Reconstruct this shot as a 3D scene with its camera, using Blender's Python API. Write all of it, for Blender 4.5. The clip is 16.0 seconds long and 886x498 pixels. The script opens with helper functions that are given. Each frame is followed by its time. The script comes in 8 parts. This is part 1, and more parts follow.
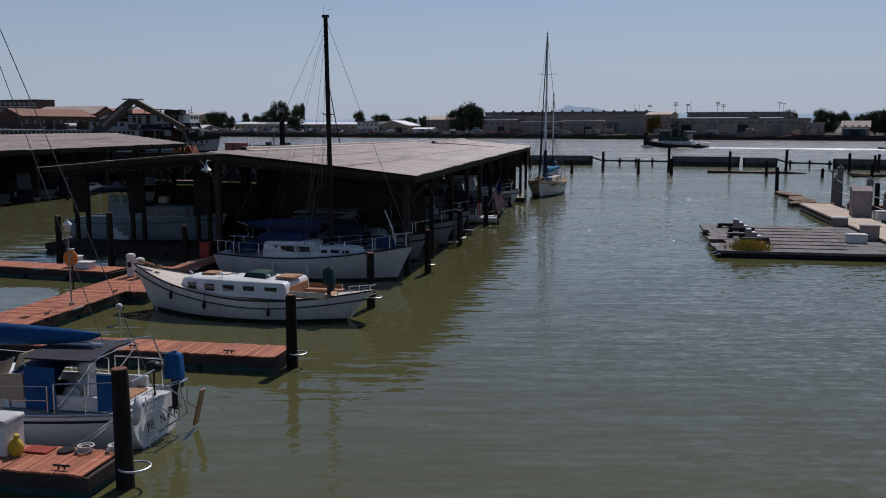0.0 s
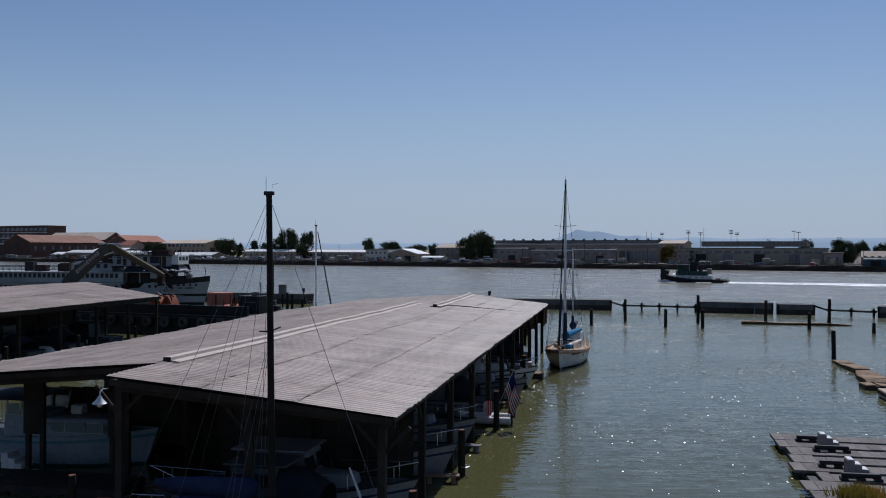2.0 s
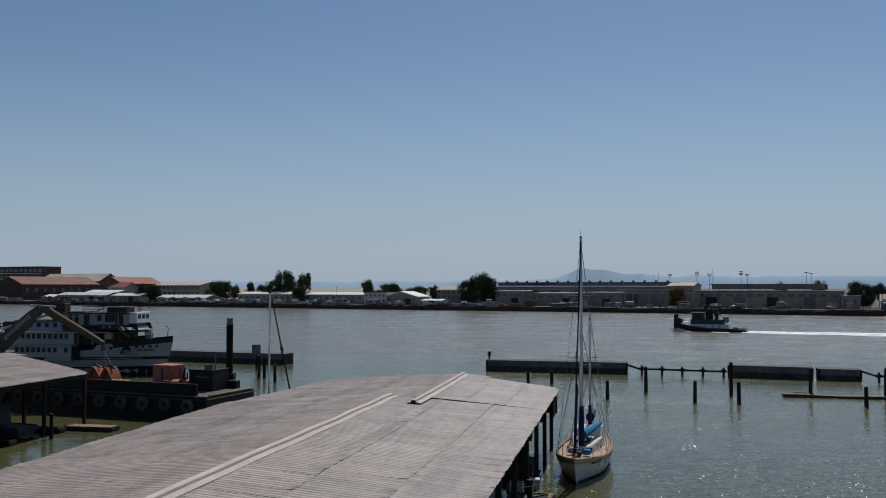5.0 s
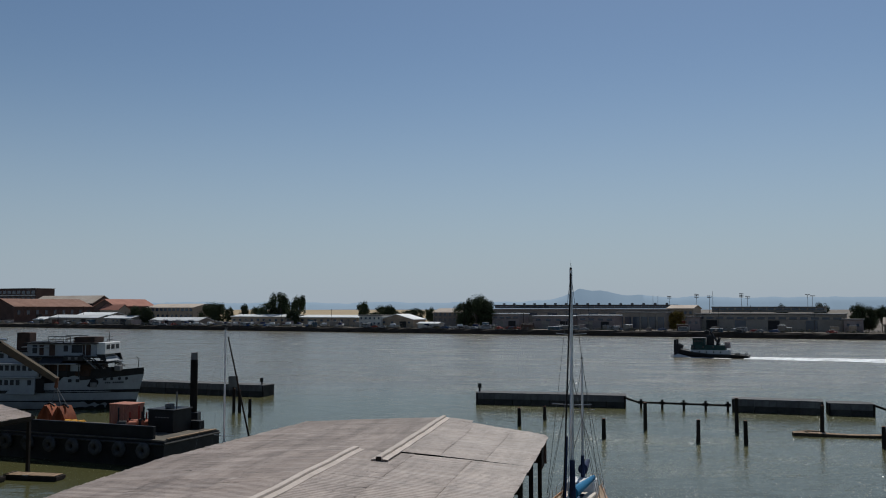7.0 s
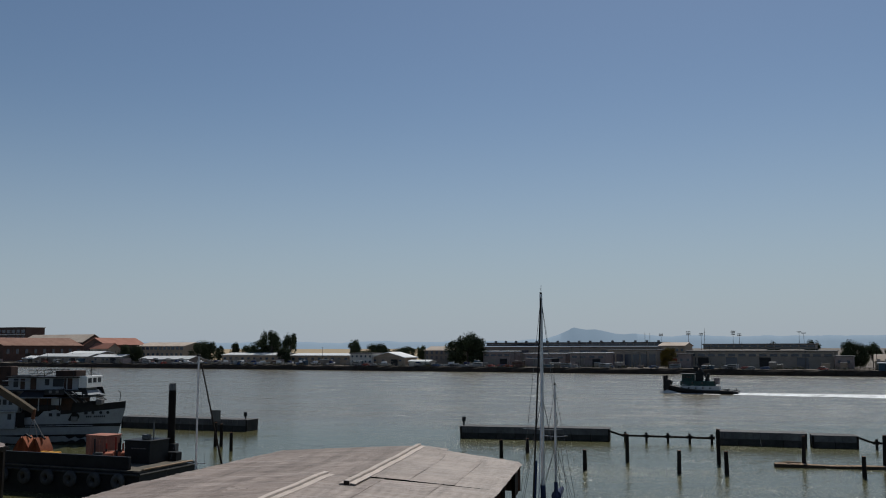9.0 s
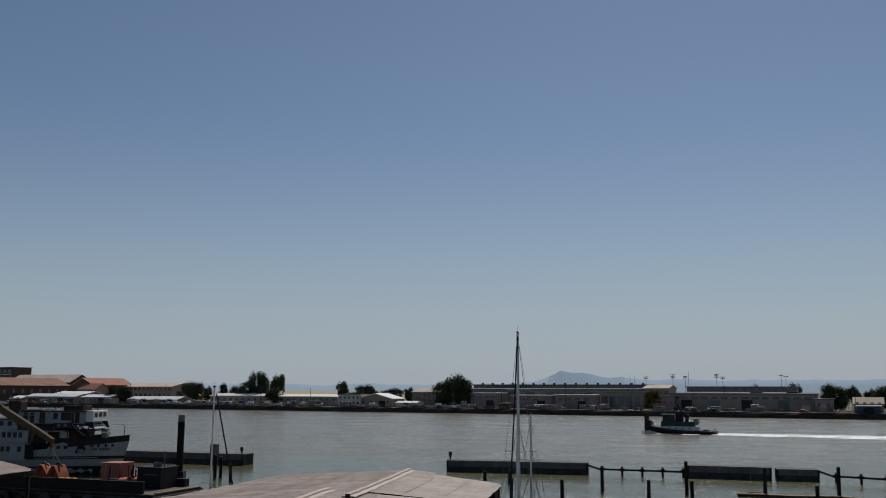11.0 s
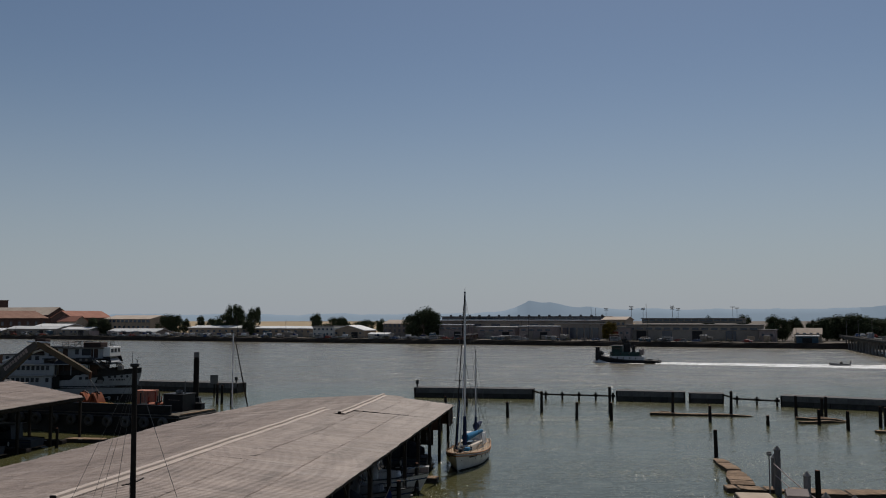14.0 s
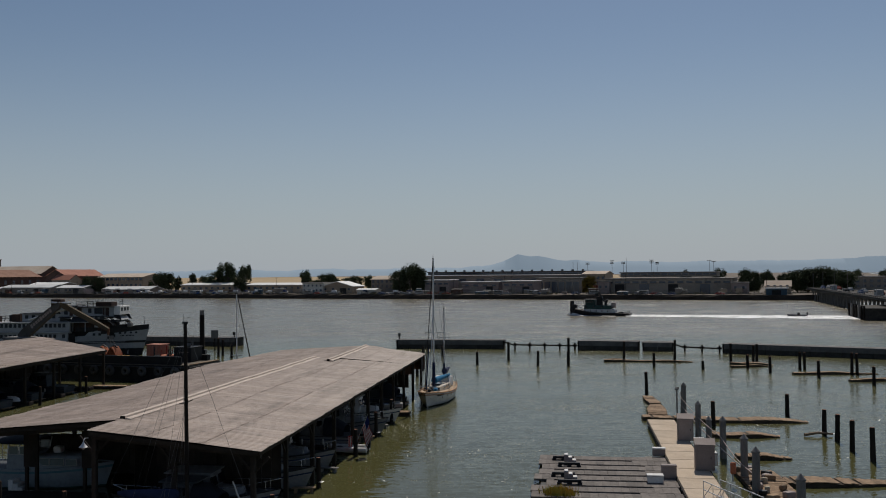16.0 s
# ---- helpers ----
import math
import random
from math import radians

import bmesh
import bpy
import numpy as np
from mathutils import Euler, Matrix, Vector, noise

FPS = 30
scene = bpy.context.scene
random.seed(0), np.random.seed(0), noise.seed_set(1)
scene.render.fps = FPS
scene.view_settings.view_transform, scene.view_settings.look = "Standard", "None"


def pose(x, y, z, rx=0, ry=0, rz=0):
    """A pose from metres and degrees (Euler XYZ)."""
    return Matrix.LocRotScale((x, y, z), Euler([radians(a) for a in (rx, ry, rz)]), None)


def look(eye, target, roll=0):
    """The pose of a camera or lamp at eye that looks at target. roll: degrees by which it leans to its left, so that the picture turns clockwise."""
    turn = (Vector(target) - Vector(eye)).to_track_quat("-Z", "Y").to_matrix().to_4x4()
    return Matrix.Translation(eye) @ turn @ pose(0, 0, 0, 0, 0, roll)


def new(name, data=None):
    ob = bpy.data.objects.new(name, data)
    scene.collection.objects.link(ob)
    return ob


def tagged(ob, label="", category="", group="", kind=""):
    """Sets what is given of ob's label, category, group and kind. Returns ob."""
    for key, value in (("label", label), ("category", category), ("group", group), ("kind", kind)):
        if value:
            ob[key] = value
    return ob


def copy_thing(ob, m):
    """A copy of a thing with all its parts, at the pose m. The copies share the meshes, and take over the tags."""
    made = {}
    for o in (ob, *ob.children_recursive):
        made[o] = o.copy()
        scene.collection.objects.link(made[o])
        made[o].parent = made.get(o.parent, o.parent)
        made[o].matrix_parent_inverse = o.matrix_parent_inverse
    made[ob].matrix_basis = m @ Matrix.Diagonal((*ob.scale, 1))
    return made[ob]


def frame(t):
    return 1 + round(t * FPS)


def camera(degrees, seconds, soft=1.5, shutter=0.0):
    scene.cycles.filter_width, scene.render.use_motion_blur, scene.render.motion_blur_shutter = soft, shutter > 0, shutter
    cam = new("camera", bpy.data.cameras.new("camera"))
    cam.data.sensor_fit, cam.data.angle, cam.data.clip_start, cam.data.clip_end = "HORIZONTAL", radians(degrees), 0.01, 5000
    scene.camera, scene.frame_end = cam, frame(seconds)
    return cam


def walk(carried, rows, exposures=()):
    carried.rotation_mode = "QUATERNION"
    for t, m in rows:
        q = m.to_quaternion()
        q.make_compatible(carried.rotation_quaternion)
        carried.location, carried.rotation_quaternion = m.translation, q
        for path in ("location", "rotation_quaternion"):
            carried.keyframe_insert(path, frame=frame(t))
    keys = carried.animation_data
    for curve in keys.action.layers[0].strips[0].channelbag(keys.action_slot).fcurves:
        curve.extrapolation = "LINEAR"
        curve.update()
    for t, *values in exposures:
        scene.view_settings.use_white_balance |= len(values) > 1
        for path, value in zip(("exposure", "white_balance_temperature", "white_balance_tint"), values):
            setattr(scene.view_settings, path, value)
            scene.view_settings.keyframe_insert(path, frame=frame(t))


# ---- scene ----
cam = camera(52.6, 16.0, soft=1.0)
PATH = [
    (0, (0.935, 5.407, 6.701), (0.916, 7.388, 6.428), -0.0),
    (0.5, (1.072, 8.536, 7.338), (1.046, 10.523, 7.106), -0.0),
    (1, (1.22, 11.936, 8.105), (1.19, 13.936, 8.083), 0.0),
    (1.5, (1.336, 14.981, 8.876), (1.298, 16.981, 8.855), 0.0),
    (2, (1.409, 17.611, 9.673), (1.366, 19.611, 9.672), 0.1),
    (2.5, (1.521, 19.678, 10.433), (1.474, 21.678, 10.453), 0.2),
    (3, (1.632, 22.045, 11.07), (1.583, 24.043, 10.989), 0.2),
    (3.5, (1.796, 24.982, 11.432), (1.745, 26.979, 11.338), 0.2),
    (4, (2.007, 28.322, 11.6), (1.956, 30.32, 11.679), 0.2),
    (4.2, (2.09, 29.534, 11.668), (2.038, 31.531, 11.748), 0.1),
    (6.3, (3.247, 38.52, 13.024), (3.197, 40.516, 13.132), -0.0),
    (6.5, (3.406, 39.165, 13.084), (3.357, 41.161, 13.198), 0.1),
    (7, (3.826, 40.251, 13.155), (3.778, 42.246, 13.285), -0.0),
    (7.5, (4.265, 40.909, 13.108), (4.22, 42.903, 13.256), -0.1),
    (8, (4.697, 41.209, 12.938), (4.655, 43.201, 13.107), -0.2),
    (8.5, (5.066, 40.979, 12.773), (5.028, 42.969, 12.969), -0.1),
    (9, (5.2, 39.963, 12.289), (5.166, 41.951, 12.506), -0.1),
    (9.2, (5.253, 39.424, 12.203), (5.22, 41.411, 12.427), -0.1),
    (11.3, (5.194, 30.57, 11.535), (5.192, 32.543, 11.86), 0.3),
    (11.5, (5.158, 29.565, 11.554), (5.159, 31.536, 11.888), 0.4),
    (12, (5.225, 26.525, 11.705), (5.239, 28.494, 12.055), 0.4),
    (12.5, (5.365, 23.382, 11.882), (5.39, 25.349, 12.242), 0.3),
    (13, (5.422, 19.935, 12.211), (5.461, 21.901, 12.576), 0.2),
    (13.5, (5.516, 15.997, 12.562), (5.565, 17.975, 12.854), 0.1),
    (14, (5.706, 11.821, 13.013), (5.765, 13.815, 13.169), -0.0),
    (14.5, (5.97, 8.365, 13.398), (6.035, 10.362, 13.482), -0.1),
    (15, (6.27, 4.664, 13.652), (6.342, 6.661, 13.725), -0.2),
    (15.5, (6.637, 0.838, 13.755), (6.715, 2.836, 13.82), -0.3),
    (16, (7.136, -3.019, 13.841), (7.22, -1.022, 13.895), -0.5),
]
walk(cam, [(t, look(eye, target, roll)) for t, eye, target, roll in PATH],
     exposures=[(0, 0.06, 6000, 17), (0.3, 0.10, 6000, 17), (0.5, 0.56, 6050, 18), (0.8, 0.58, 6000, 18), (1.1, 0.46, 5950, 17), (1.4, 0.13, 5650, 14), (2, 0.08, 5650, 14), (2.5, 0.02, 5650, 14), (3.3, 0.0, 5800, 14), (3.5, 0.24, 5900, 15), (3.8, 0.18, 5850, 13), (4.2, 0.03, 5850, 11), (6.5, -0.02, 6050, 8), (9.2, -0.06, 6250, 9), (11.5, -0.10, 6450, 11), (13.2, -0.15, 6550, 13), (14, -0.24, 6600, 12), (14.6, -0.20, 6600, 11), (15, -0.16, 6600, 11), (16, -0.10, 6650, 11)])

# ---- world, sun ----
SUN_AZ, SUN_EL = 17.0, 51.0
world = bpy.data.worlds.new("sky")
scene.world = world
world.use_nodes = True
_wn = world.node_tree
_sky = _wn.nodes.new("ShaderNodeTexSky")
_sky.sky_type, _sky.sun_disc = "NISHITA", False
_sky.sun_elevation, _sky.sun_rotation = radians(SUN_EL), radians(SUN_AZ)
_sky.air_density, _sky.dust_density, _sky.ozone_density = 1.0, 0.3, 2.0
_dir = _wn.nodes.new("ShaderNodeTexCoord")
_sep = _wn.nodes.new("ShaderNodeSeparateXYZ")
_wn.links.new(_dir.outputs["Generated"], _sep.inputs[0])
_hz = _wn.nodes.new("ShaderNodeMapRange")          # pale sea haze that thins out with height
_hz.interpolation_type = "SMOOTHERSTEP"
_hz.inputs["From Min"].default_value, _hz.inputs["From Max"].default_value = -0.12, 0.32
_hz.inputs["To Min"].default_value, _hz.inputs["To Max"].default_value = 1.0, 0.0
_wn.links.new(_sep.outputs["Z"], _hz.inputs["Value"])
_mx = _wn.nodes.new("ShaderNodeMix")
_mx.data_type = "RGBA"
_mx.inputs[7].default_value = (6.15, 7.2, 8.4, 1)
_wn.links.new(_hz.outputs[0], _mx.inputs[0])
_wn.links.new(_sky.outputs[0], _mx.inputs[6])
_wn.links.new(_mx.outputs[2], _wn.nodes["Background"].inputs[0])
_wn.nodes["Background"].inputs[1].default_value = 0.055
_sun = new("sun", bpy.data.lights.new("sun", "SUN"))
_sun.data.energy, _sun.data.angle, _sun.data.color = 3.4, radians(0.55), (1.0, 0.95, 0.87)
_sd = Vector((math.sin(radians(SUN_AZ)) * math.cos(radians(SUN_EL)), math.cos(radians(SUN_AZ)) * math.cos(radians(SUN_EL)), math.sin(radians(SUN_EL))))
_sun.matrix_world = look(_sd * 200, (0, 0, 0))


# ---- mesh builder ----
class Geo:
    """Collects vertices and faces of one part."""

    def __init__(self):
        self.v, self.f = [], []

    def add(self, vs, fs, m=None):
        k = len(self.v)
        self.v += [tuple(m @ Vector(p)) for p in vs] if m is not None else [tuple(p) for p in vs]
        self.f += [tuple(i + k for i in f) for f in fs]
        return self

    def box(self, c, s, rz=0.0, bev=0.0, rx=0.0, ry=0.0):
        m = pose(c[0], c[1], c[2], rx, ry, rz)
        x, y, z = s[0] / 2, s[1] / 2, s[2] / 2
        if bev <= 0:
            vs = [(a * x, b * y, d * z) for d in (-1, 1) for b in (-1, 1) for a in (-1, 1)]
            return self.add(vs, [(0, 2, 3, 1), (4, 5, 7, 6), (0, 1, 5, 4), (2, 6, 7, 3), (0, 4, 6, 2), (1, 3, 7, 5)], m)
        e = min(bev, x * .6, y * .6, z * .6)
        rings = []
        for zz, q in ((-z, e), (-z + e, 0), (z - e, 0), (z, e)):
            rings.append([(-x + e, -y + q, zz), (x - e, -y + q, zz), (x - q, -y + e, zz), (x - q, y - e, zz), (x - e, y - q, zz), (-x + e, y - q, zz), (-x + q, y - e, zz), (-x + q, -y + e, zz)])
        return self.rings(rings, m, True, True)

    def rings(self, rings, m=None, cap0=False, cap1=False, closed=True):
        n = len(rings[0])
        vs = [p for r in rings for p in r]
        fs = []
        for i in range(len(rings) - 1):
            for j in range(n if closed else n - 1):
                k = (j + 1) % n
                fs.append((i * n + j, i * n + k, (i + 1) * n + k, (i + 1) * n + j))
        if cap0:
            fs.append(tuple(range(n))[::-1])
        if cap1:
            fs.append(tuple((len(rings) - 1) * n + j for j in range(n)))
        return self.add(vs, fs, m)

    def tube(self, pts, r, n=8, r1=None, caps=True):
        """A round bar through the points, from radius r to r1."""
        pts = [Vector(p) for p in pts]
        r1 = r if r1 is None else r1
        rs = []
        up = Vector((0, 0, 1)) if abs((pts[-1] - pts[0]).normalized().z) < .9 else Vector((1, 0, 0))
        for i, p in enumerate(pts):
            d = (pts[min(i + 1, len(pts) - 1)] - pts[max(i - 1, 0)]).normalized()
            a = d.cross(up).normalized()
            b = a.cross(d)
            rad = r + (r1 - r) * i / max(1, len(pts) - 1)
            rs.append([p + a * (rad * math.cos(2 * math.pi * j / n)) + b * (rad * math.sin(2 * math.pi * j / n)) for j in range(n)])
        return self.rings(rs, None, caps, caps)

    def prism(self, outline, z0, z1, inset=0.0, crown=0.0, bev=0.0):
        """A plan outline raised from z0 to z1, drawn in at the top, with a crowned or rounded top edge."""
        cx = sum(p[0] for p in outline) / len(outline)
        cy = sum(p[1] for p in outline) / len(outline)

        def ring(z, d):
            out = []
            for x, y in outline:
                w = math.hypot(x - cx, y - cy) or 1
                k = max(0, (w - d) / w)
                out.append((cx + (x - cx) * k, cy + (y - cy) * k, z))
            return out
        rs = [ring(z0, 0)]
        if bev > 0:
            rs += [ring(z1 - bev, inset * .85), ring(z1 - bev * .3, inset + bev * .3), ring(z1, inset + bev)]
        else:
            rs += [ring(z1, inset)]
        if crown > 0:
            rs.append([(cx + (x - cx) * .5, cy + (y - cy) * .5, z1 + crown) for x, y, _ in rs[-1]])
        return self.rings(rs, None, True, True)

    def ball(self, c, r, n=10, squash=(1, 1, 1)):
        rs = []
        for i in range(1, n // 2 + 1):
            a = math.pi * i / (n // 2 + 1)
            rs.append([(c[0] + r * squash[0] * math.sin(a) * math.cos(2 * math.pi * j / n), c[1] + r * squash[1] * math.sin(a) * math.sin(2 * math.pi * j / n), c[2] - r * squash[2] * math.cos(a)) for j in range(n)])
        return self.rings(rs, None, True, True)

    def ring(self, c, R, r, m=None, n=16, k=8, part=1.0):
        """A torus, or a part of one, lying flat about c."""
        rs = []
        steps = n if part >= 1 else n + 1
        for i in range(steps):
            a = 2 * math.pi * part * i / n
            rs.append([(c[0] + (R + r * math.cos(2 * math.pi * j / k)) * math.cos(a), c[1] + (R + r * math.cos(2 * math.pi * j / k)) * math.sin(a), c[2] + r * math.sin(2 * math.pi * j / k)) for j in range(k)])
        if part >= 1:
            rs.append(rs[0])
        return self.rings(rs, m)

    def disc(self, c, r, h, n=12, axis="z"):
        d = {"x": Vector((h / 2, 0, 0)), "y": Vector((0, h / 2, 0)), "z": Vector((0, 0, h / 2))}[axis]
        return self.tube([Vector(c) - d, Vector(c) + d], r, n)


def mesh(name, g, material, smooth=False):
    me = bpy.data.meshes.new(name)
    me.from_pydata(g.v, [], g.f)
    me.materials.append(material)
    me.validate()
    if smooth:
        me.polygons.foreach_set("use_smooth", [True] * len(me.polygons))
        me.set_sharp_from_angle(angle=radians(38))
    me.update()
    return me


def part(name, g, material, parent, label="", smooth=True, m=None):
    """One mesh under a thing or a part."""
    ob = new(name, g if isinstance(g, bpy.types.Mesh) else mesh(name, g, material, smooth))
    ob.parent = parent
    if m is not None:
        ob.matrix_basis = m
    if label:
        ob["label"] = label
    return ob


def thing(name, m, label, category, group="", kind=""):
    ob = new(name)
    ob.matrix_basis = m
    ob.empty_display_size = 0.3
    return tagged(ob, label, category, group, kind)


def lone(name, g, material, m, label, category, group="", kind="", smooth=True):
    """A thing that is one mesh."""
    ob = new(name, g if isinstance(g, bpy.types.Mesh) else mesh(name, g, material, smooth))
    ob.matrix_basis = m
    return tagged(ob, label, category, group, kind)


# ---- materials ----
def nodes_of(name):
    m = bpy.data.materials.new(name)
    m.use_nodes = True
    t = m.node_tree
    return m, t, t.nodes["Principled BSDF"]


def surf(name, c1, c2, scale=1.0, rough=0.7, metal=0.0, bump=0.3, fine=12.0, stain=None, amount=0.35, rand=0.12, stretch=(1, 1, 1), spec=0.2, bump_dist=0.02, coat=0.0):
    """Two colours mixed by coarse and fine noise, stains, relief, and a slight difference from object to object."""
    m, t, p = nodes_of(name)
    N, L = t.nodes.new, t.links.new
    tc = N("ShaderNodeTexCoord")
    info = N("ShaderNodeObjectInfo")
    off = N("ShaderNodeVectorMath")
    off.operation = "MULTIPLY_ADD"
    off.inputs[1].default_value = stretch
    L(tc.outputs["Object"], off.inputs[0])
    mul = N("ShaderNodeMath")
    mul.operation = "MULTIPLY"
    mul.inputs[1].default_value = 37.0
    L(info.outputs["Random"], mul.inputs[0])
    L(mul.outputs[0], off.inputs[2])
    big = N("ShaderNodeTexNoise")
    big.inputs["Scale"].default_value = scale
    big.inputs["Detail"].default_value = 6
    big.inputs["Roughness"].default_value = 0.65
    L(off.outputs[0], big.inputs["Vector"])
    small = N("ShaderNodeTexNoise")
    small.inputs["Scale"].default_value = scale * fine
    small.inputs["Detail"].default_value = 3
    L(off.outputs[0], small.inputs["Vector"])
    ramp = N("ShaderNodeMapRange")
    ramp.inputs["From Min"].default_value, ramp.inputs["From Max"].default_value = 0.35, 0.65
    L(big.outputs["Fac"], ramp.inputs["Value"])
    mix = N("ShaderNodeMix")
    mix.data_type = "RGBA"
    mix.inputs[6].default_value, mix.inputs[7].default_value = (*c1, 1), (*c2, 1)
    L(ramp.outputs[0], mix.inputs[0])
    colour = mix.outputs[2]
    if stain:
        sr = N("ShaderNodeMapRange")
        sr.inputs["From Min"].default_value, sr.inputs["From Max"].default_value, sr.inputs["To Max"].default_value = 0.5, 0.72, amount
        mid = N("ShaderNodeTexNoise")
        mid.inputs["Scale"].default_value = scale * 3.1
        mid.inputs["Detail"].default_value = 8
        mid.inputs["Roughness"].default_value = 0.7
        L(off.outputs[0], mid.inputs["Vector"])
        L(mid.outputs["Fac"], sr.inputs["Value"])
        mx = N("ShaderNodeMix")
        mx.data_type = "RGBA"
        mx.inputs[7].default_value = (*stain, 1)
        L(sr.outputs[0], mx.inputs[0])
        L(colour, mx.inputs[6])
        colour = mx.outputs[2]
    hsv = N("ShaderNodeHueSaturation")
    val = N("ShaderNodeMath")
    val.operation = "MULTIPLY_ADD"
    val.inputs[1].default_value, val.inputs[2].default_value = 2 * rand, 1 - rand
    L(info.outputs["Random"], val.inputs[0])
    fv = N("ShaderNodeMath")
    fv.operation = "MULTIPLY_ADD"
    fv.inputs[1].default_value, fv.inputs[2].default_value = 0.3, 0.85
    L(small.outputs["Fac"], fv.inputs[0])
    vv = N("ShaderNodeMath")
    vv.operation = "MULTIPLY"
    L(val.outputs[0], vv.inputs[0])
    L(fv.outputs[0], vv.inputs[1])
    L(vv.outputs[0], hsv.inputs["Value"])
    L(colour, hsv.inputs["Color"])
    L(hsv.outputs[0], p.inputs["Base Color"])
    p.inputs["Roughness"].default_value = rough
    p.inputs["Metallic"].default_value = metal
    p.inputs["Specular IOR Level"].default_value = spec
    p.inputs["Coat Weight"].default_value = coat
    if bump > 0:
        b = N("ShaderNodeBump")
        b.inputs["Strength"].default_value, b.inputs["Distance"].default_value = bump, bump_dist
        L(small.outputs["Fac"], b.inputs["Height"])
        L(b.outputs[0], p.inputs["Normal"])
    return m


def glass(name, c, rough=0.08):
    m, t, p = nodes_of(name)
    p.inputs["Base Color"].default_value = (*c, 1)
    p.inputs["Roughness"].default_value = rough
    p.inputs["Specular IOR Level"].default_value = 0.7
    return m


def water_material():
    """Murky water whose small slopes come from three sizes of wave, stronger where the wind reaches."""
    m, t, p = nodes_of("estuary_water")
    N, L = t.nodes.new, t.links.new
    geo = N("ShaderNodeNewGeometry")

    def waves(scale, sx, sy, turn, detail, rough=0.5, distort=0.0):
        mp = N("ShaderNodeMapping")
        mp.inputs["Scale"].default_value = (sx, sy, 1)
        mp.inputs["Rotation"].default_value = (0, 0, radians(turn))
        L(geo.outputs["Position"], mp.inputs["Vector"])
        n = N("ShaderNodeTexNoise")
        n.inputs["Scale"].default_value, n.inputs["Detail"].default_value, n.inputs["Roughness"].default_value = scale, detail, rough
        n.inputs["Distortion"].default_value = distort
        L(mp.outputs[0], n.inputs["Vector"])
        return n

    def vec(op, a, b):
        v = N("ShaderNodeVectorMath")
        v.operation = op
        L(a, v.inputs[0])
        if isinstance(b, tuple):
            v.inputs[1].default_value = b
        elif b is not None:
            L(b, v.inputs[1])
        return v.outputs[0]

    def ranged(value, a, b, c, d):
        r = N("ShaderNodeMapRange")
        r.inputs["From Min"].default_value, r.inputs["From Max"].default_value = a, b
        r.inputs["To Min"].default_value, r.inputs["To Max"].default_value = c, d
        L(value, r.inputs["Value"])
        return r.outputs[0]

    def times(a, b, op="MULTIPLY"):
        q = N("ShaderNodeMath")
        q.operation = op
        L(a, q.inputs[0])
        L(b, q.inputs[1])
        return q.outputs[0]

    def slopes(n, ax, ay):
        return vec("MULTIPLY", vec("SUBTRACT", n.outputs["Color"], (0.5, 0.5, 0.5)), (ax, ay, 0))
    swell = waves(0.6, 0.4, 1.5, 12, 2)
    ripple = waves(2.6, 0.20, 1.5, -6, 2, 0.5, 0.35)
    chop = waves(4.6, 0.6, 1.2, 10, 2, 0.6)
    patch = waves(0.02, 0.7, 2.2, 15, 5, 0.6).outputs["Fac"]
    sep = N("ShaderNodeSeparateXYZ")
    L(geo.outputs["Position"], sep.inputs[0])
    lee = ranged(sep.outputs["X"], -6.0, 18.0, 0.25, 1.0)          # calmer close to the sheds
    wind = times(lee, ranged(sep.outputs["Y"], 150.0, 190.0, 0.0, 1.0), "MAXIMUM")
    ruffle = times(ranged(patch, 0.38, 0.64, 0.35, 1.0), wind)
    gust = ranged(waves(0.11, 0.5, 1.1, 28, 4, 0.6).outputs["Fac"], 0.43, 0.66, 0.25, 2.6)   # cat's paws
    total = vec("ADD", slopes(swell, WAVES[0], WAVES[0]), slopes(ripple, WAVES[1] * .6, WAVES[1]))
    scaled = N("ShaderNodeVectorMath")
    scaled.operation = "SCALE"
    L(slopes(chop, WAVES[2], WAVES[2]), scaled.inputs[0])
    L(ruffle, scaled.inputs["Scale"])
    total = vec("ADD", total, scaled.outputs[0])
    # small steep wavelets, one slope to each, scattered where the wind ruffles: (per metre across, along, share basin, share channel, lean)
    rough_cells = []
    near_far = ranged(sep.outputs["Y"], 165.0, 195.0, 0.0, 1.0)
    close = ranged(sep.outputs["Y"], 50.0, 88.0, 0.0, 1.0)
    for across, along, basin, channel, lean in ((24.0, 6.5, 0.14, 0.0, 0.62), (18.0, 3.0, 0.0, 0.32, 0.9)):
        mp = N("ShaderNodeMapping")
        mp.inputs["Scale"].default_value = (across, along, 1)
        mp.inputs["Rotation"].default_value = (0, 0, radians(4))
        L(geo.outputs["Position"], mp.inputs["Vector"])
        cell = N("ShaderNodeTexVoronoi")
        cell.inputs["Scale"].default_value = 1.0
        L(mp.outputs[0], cell.inputs["Vector"])
        chan = N("ShaderNodeSeparateColor")
        L(cell.outputs["Color"], chan.inputs[0])
        share = times(times(times(ruffle, gust), close), ranged(near_far, 0.0, 1.0, basin, channel))
        few = N("ShaderNodeMath")
        few.operation = "LESS_THAN"
        L(chan.outputs["Blue"], few.inputs[0])
        L(share, few.inputs[1])
        facet = N("ShaderNodeVectorMath")
        facet.operation = "SCALE"
        L(slopes(cell, lean, 1.1), facet.inputs[0])
        L(few.outputs[0], facet.inputs["Scale"])
        total = vec("ADD", total, facet.outputs[0])
        rough_cells = [few.outputs[0] if not rough_cells else times(rough_cells[0], few.outputs[0], "MAXIMUM")]
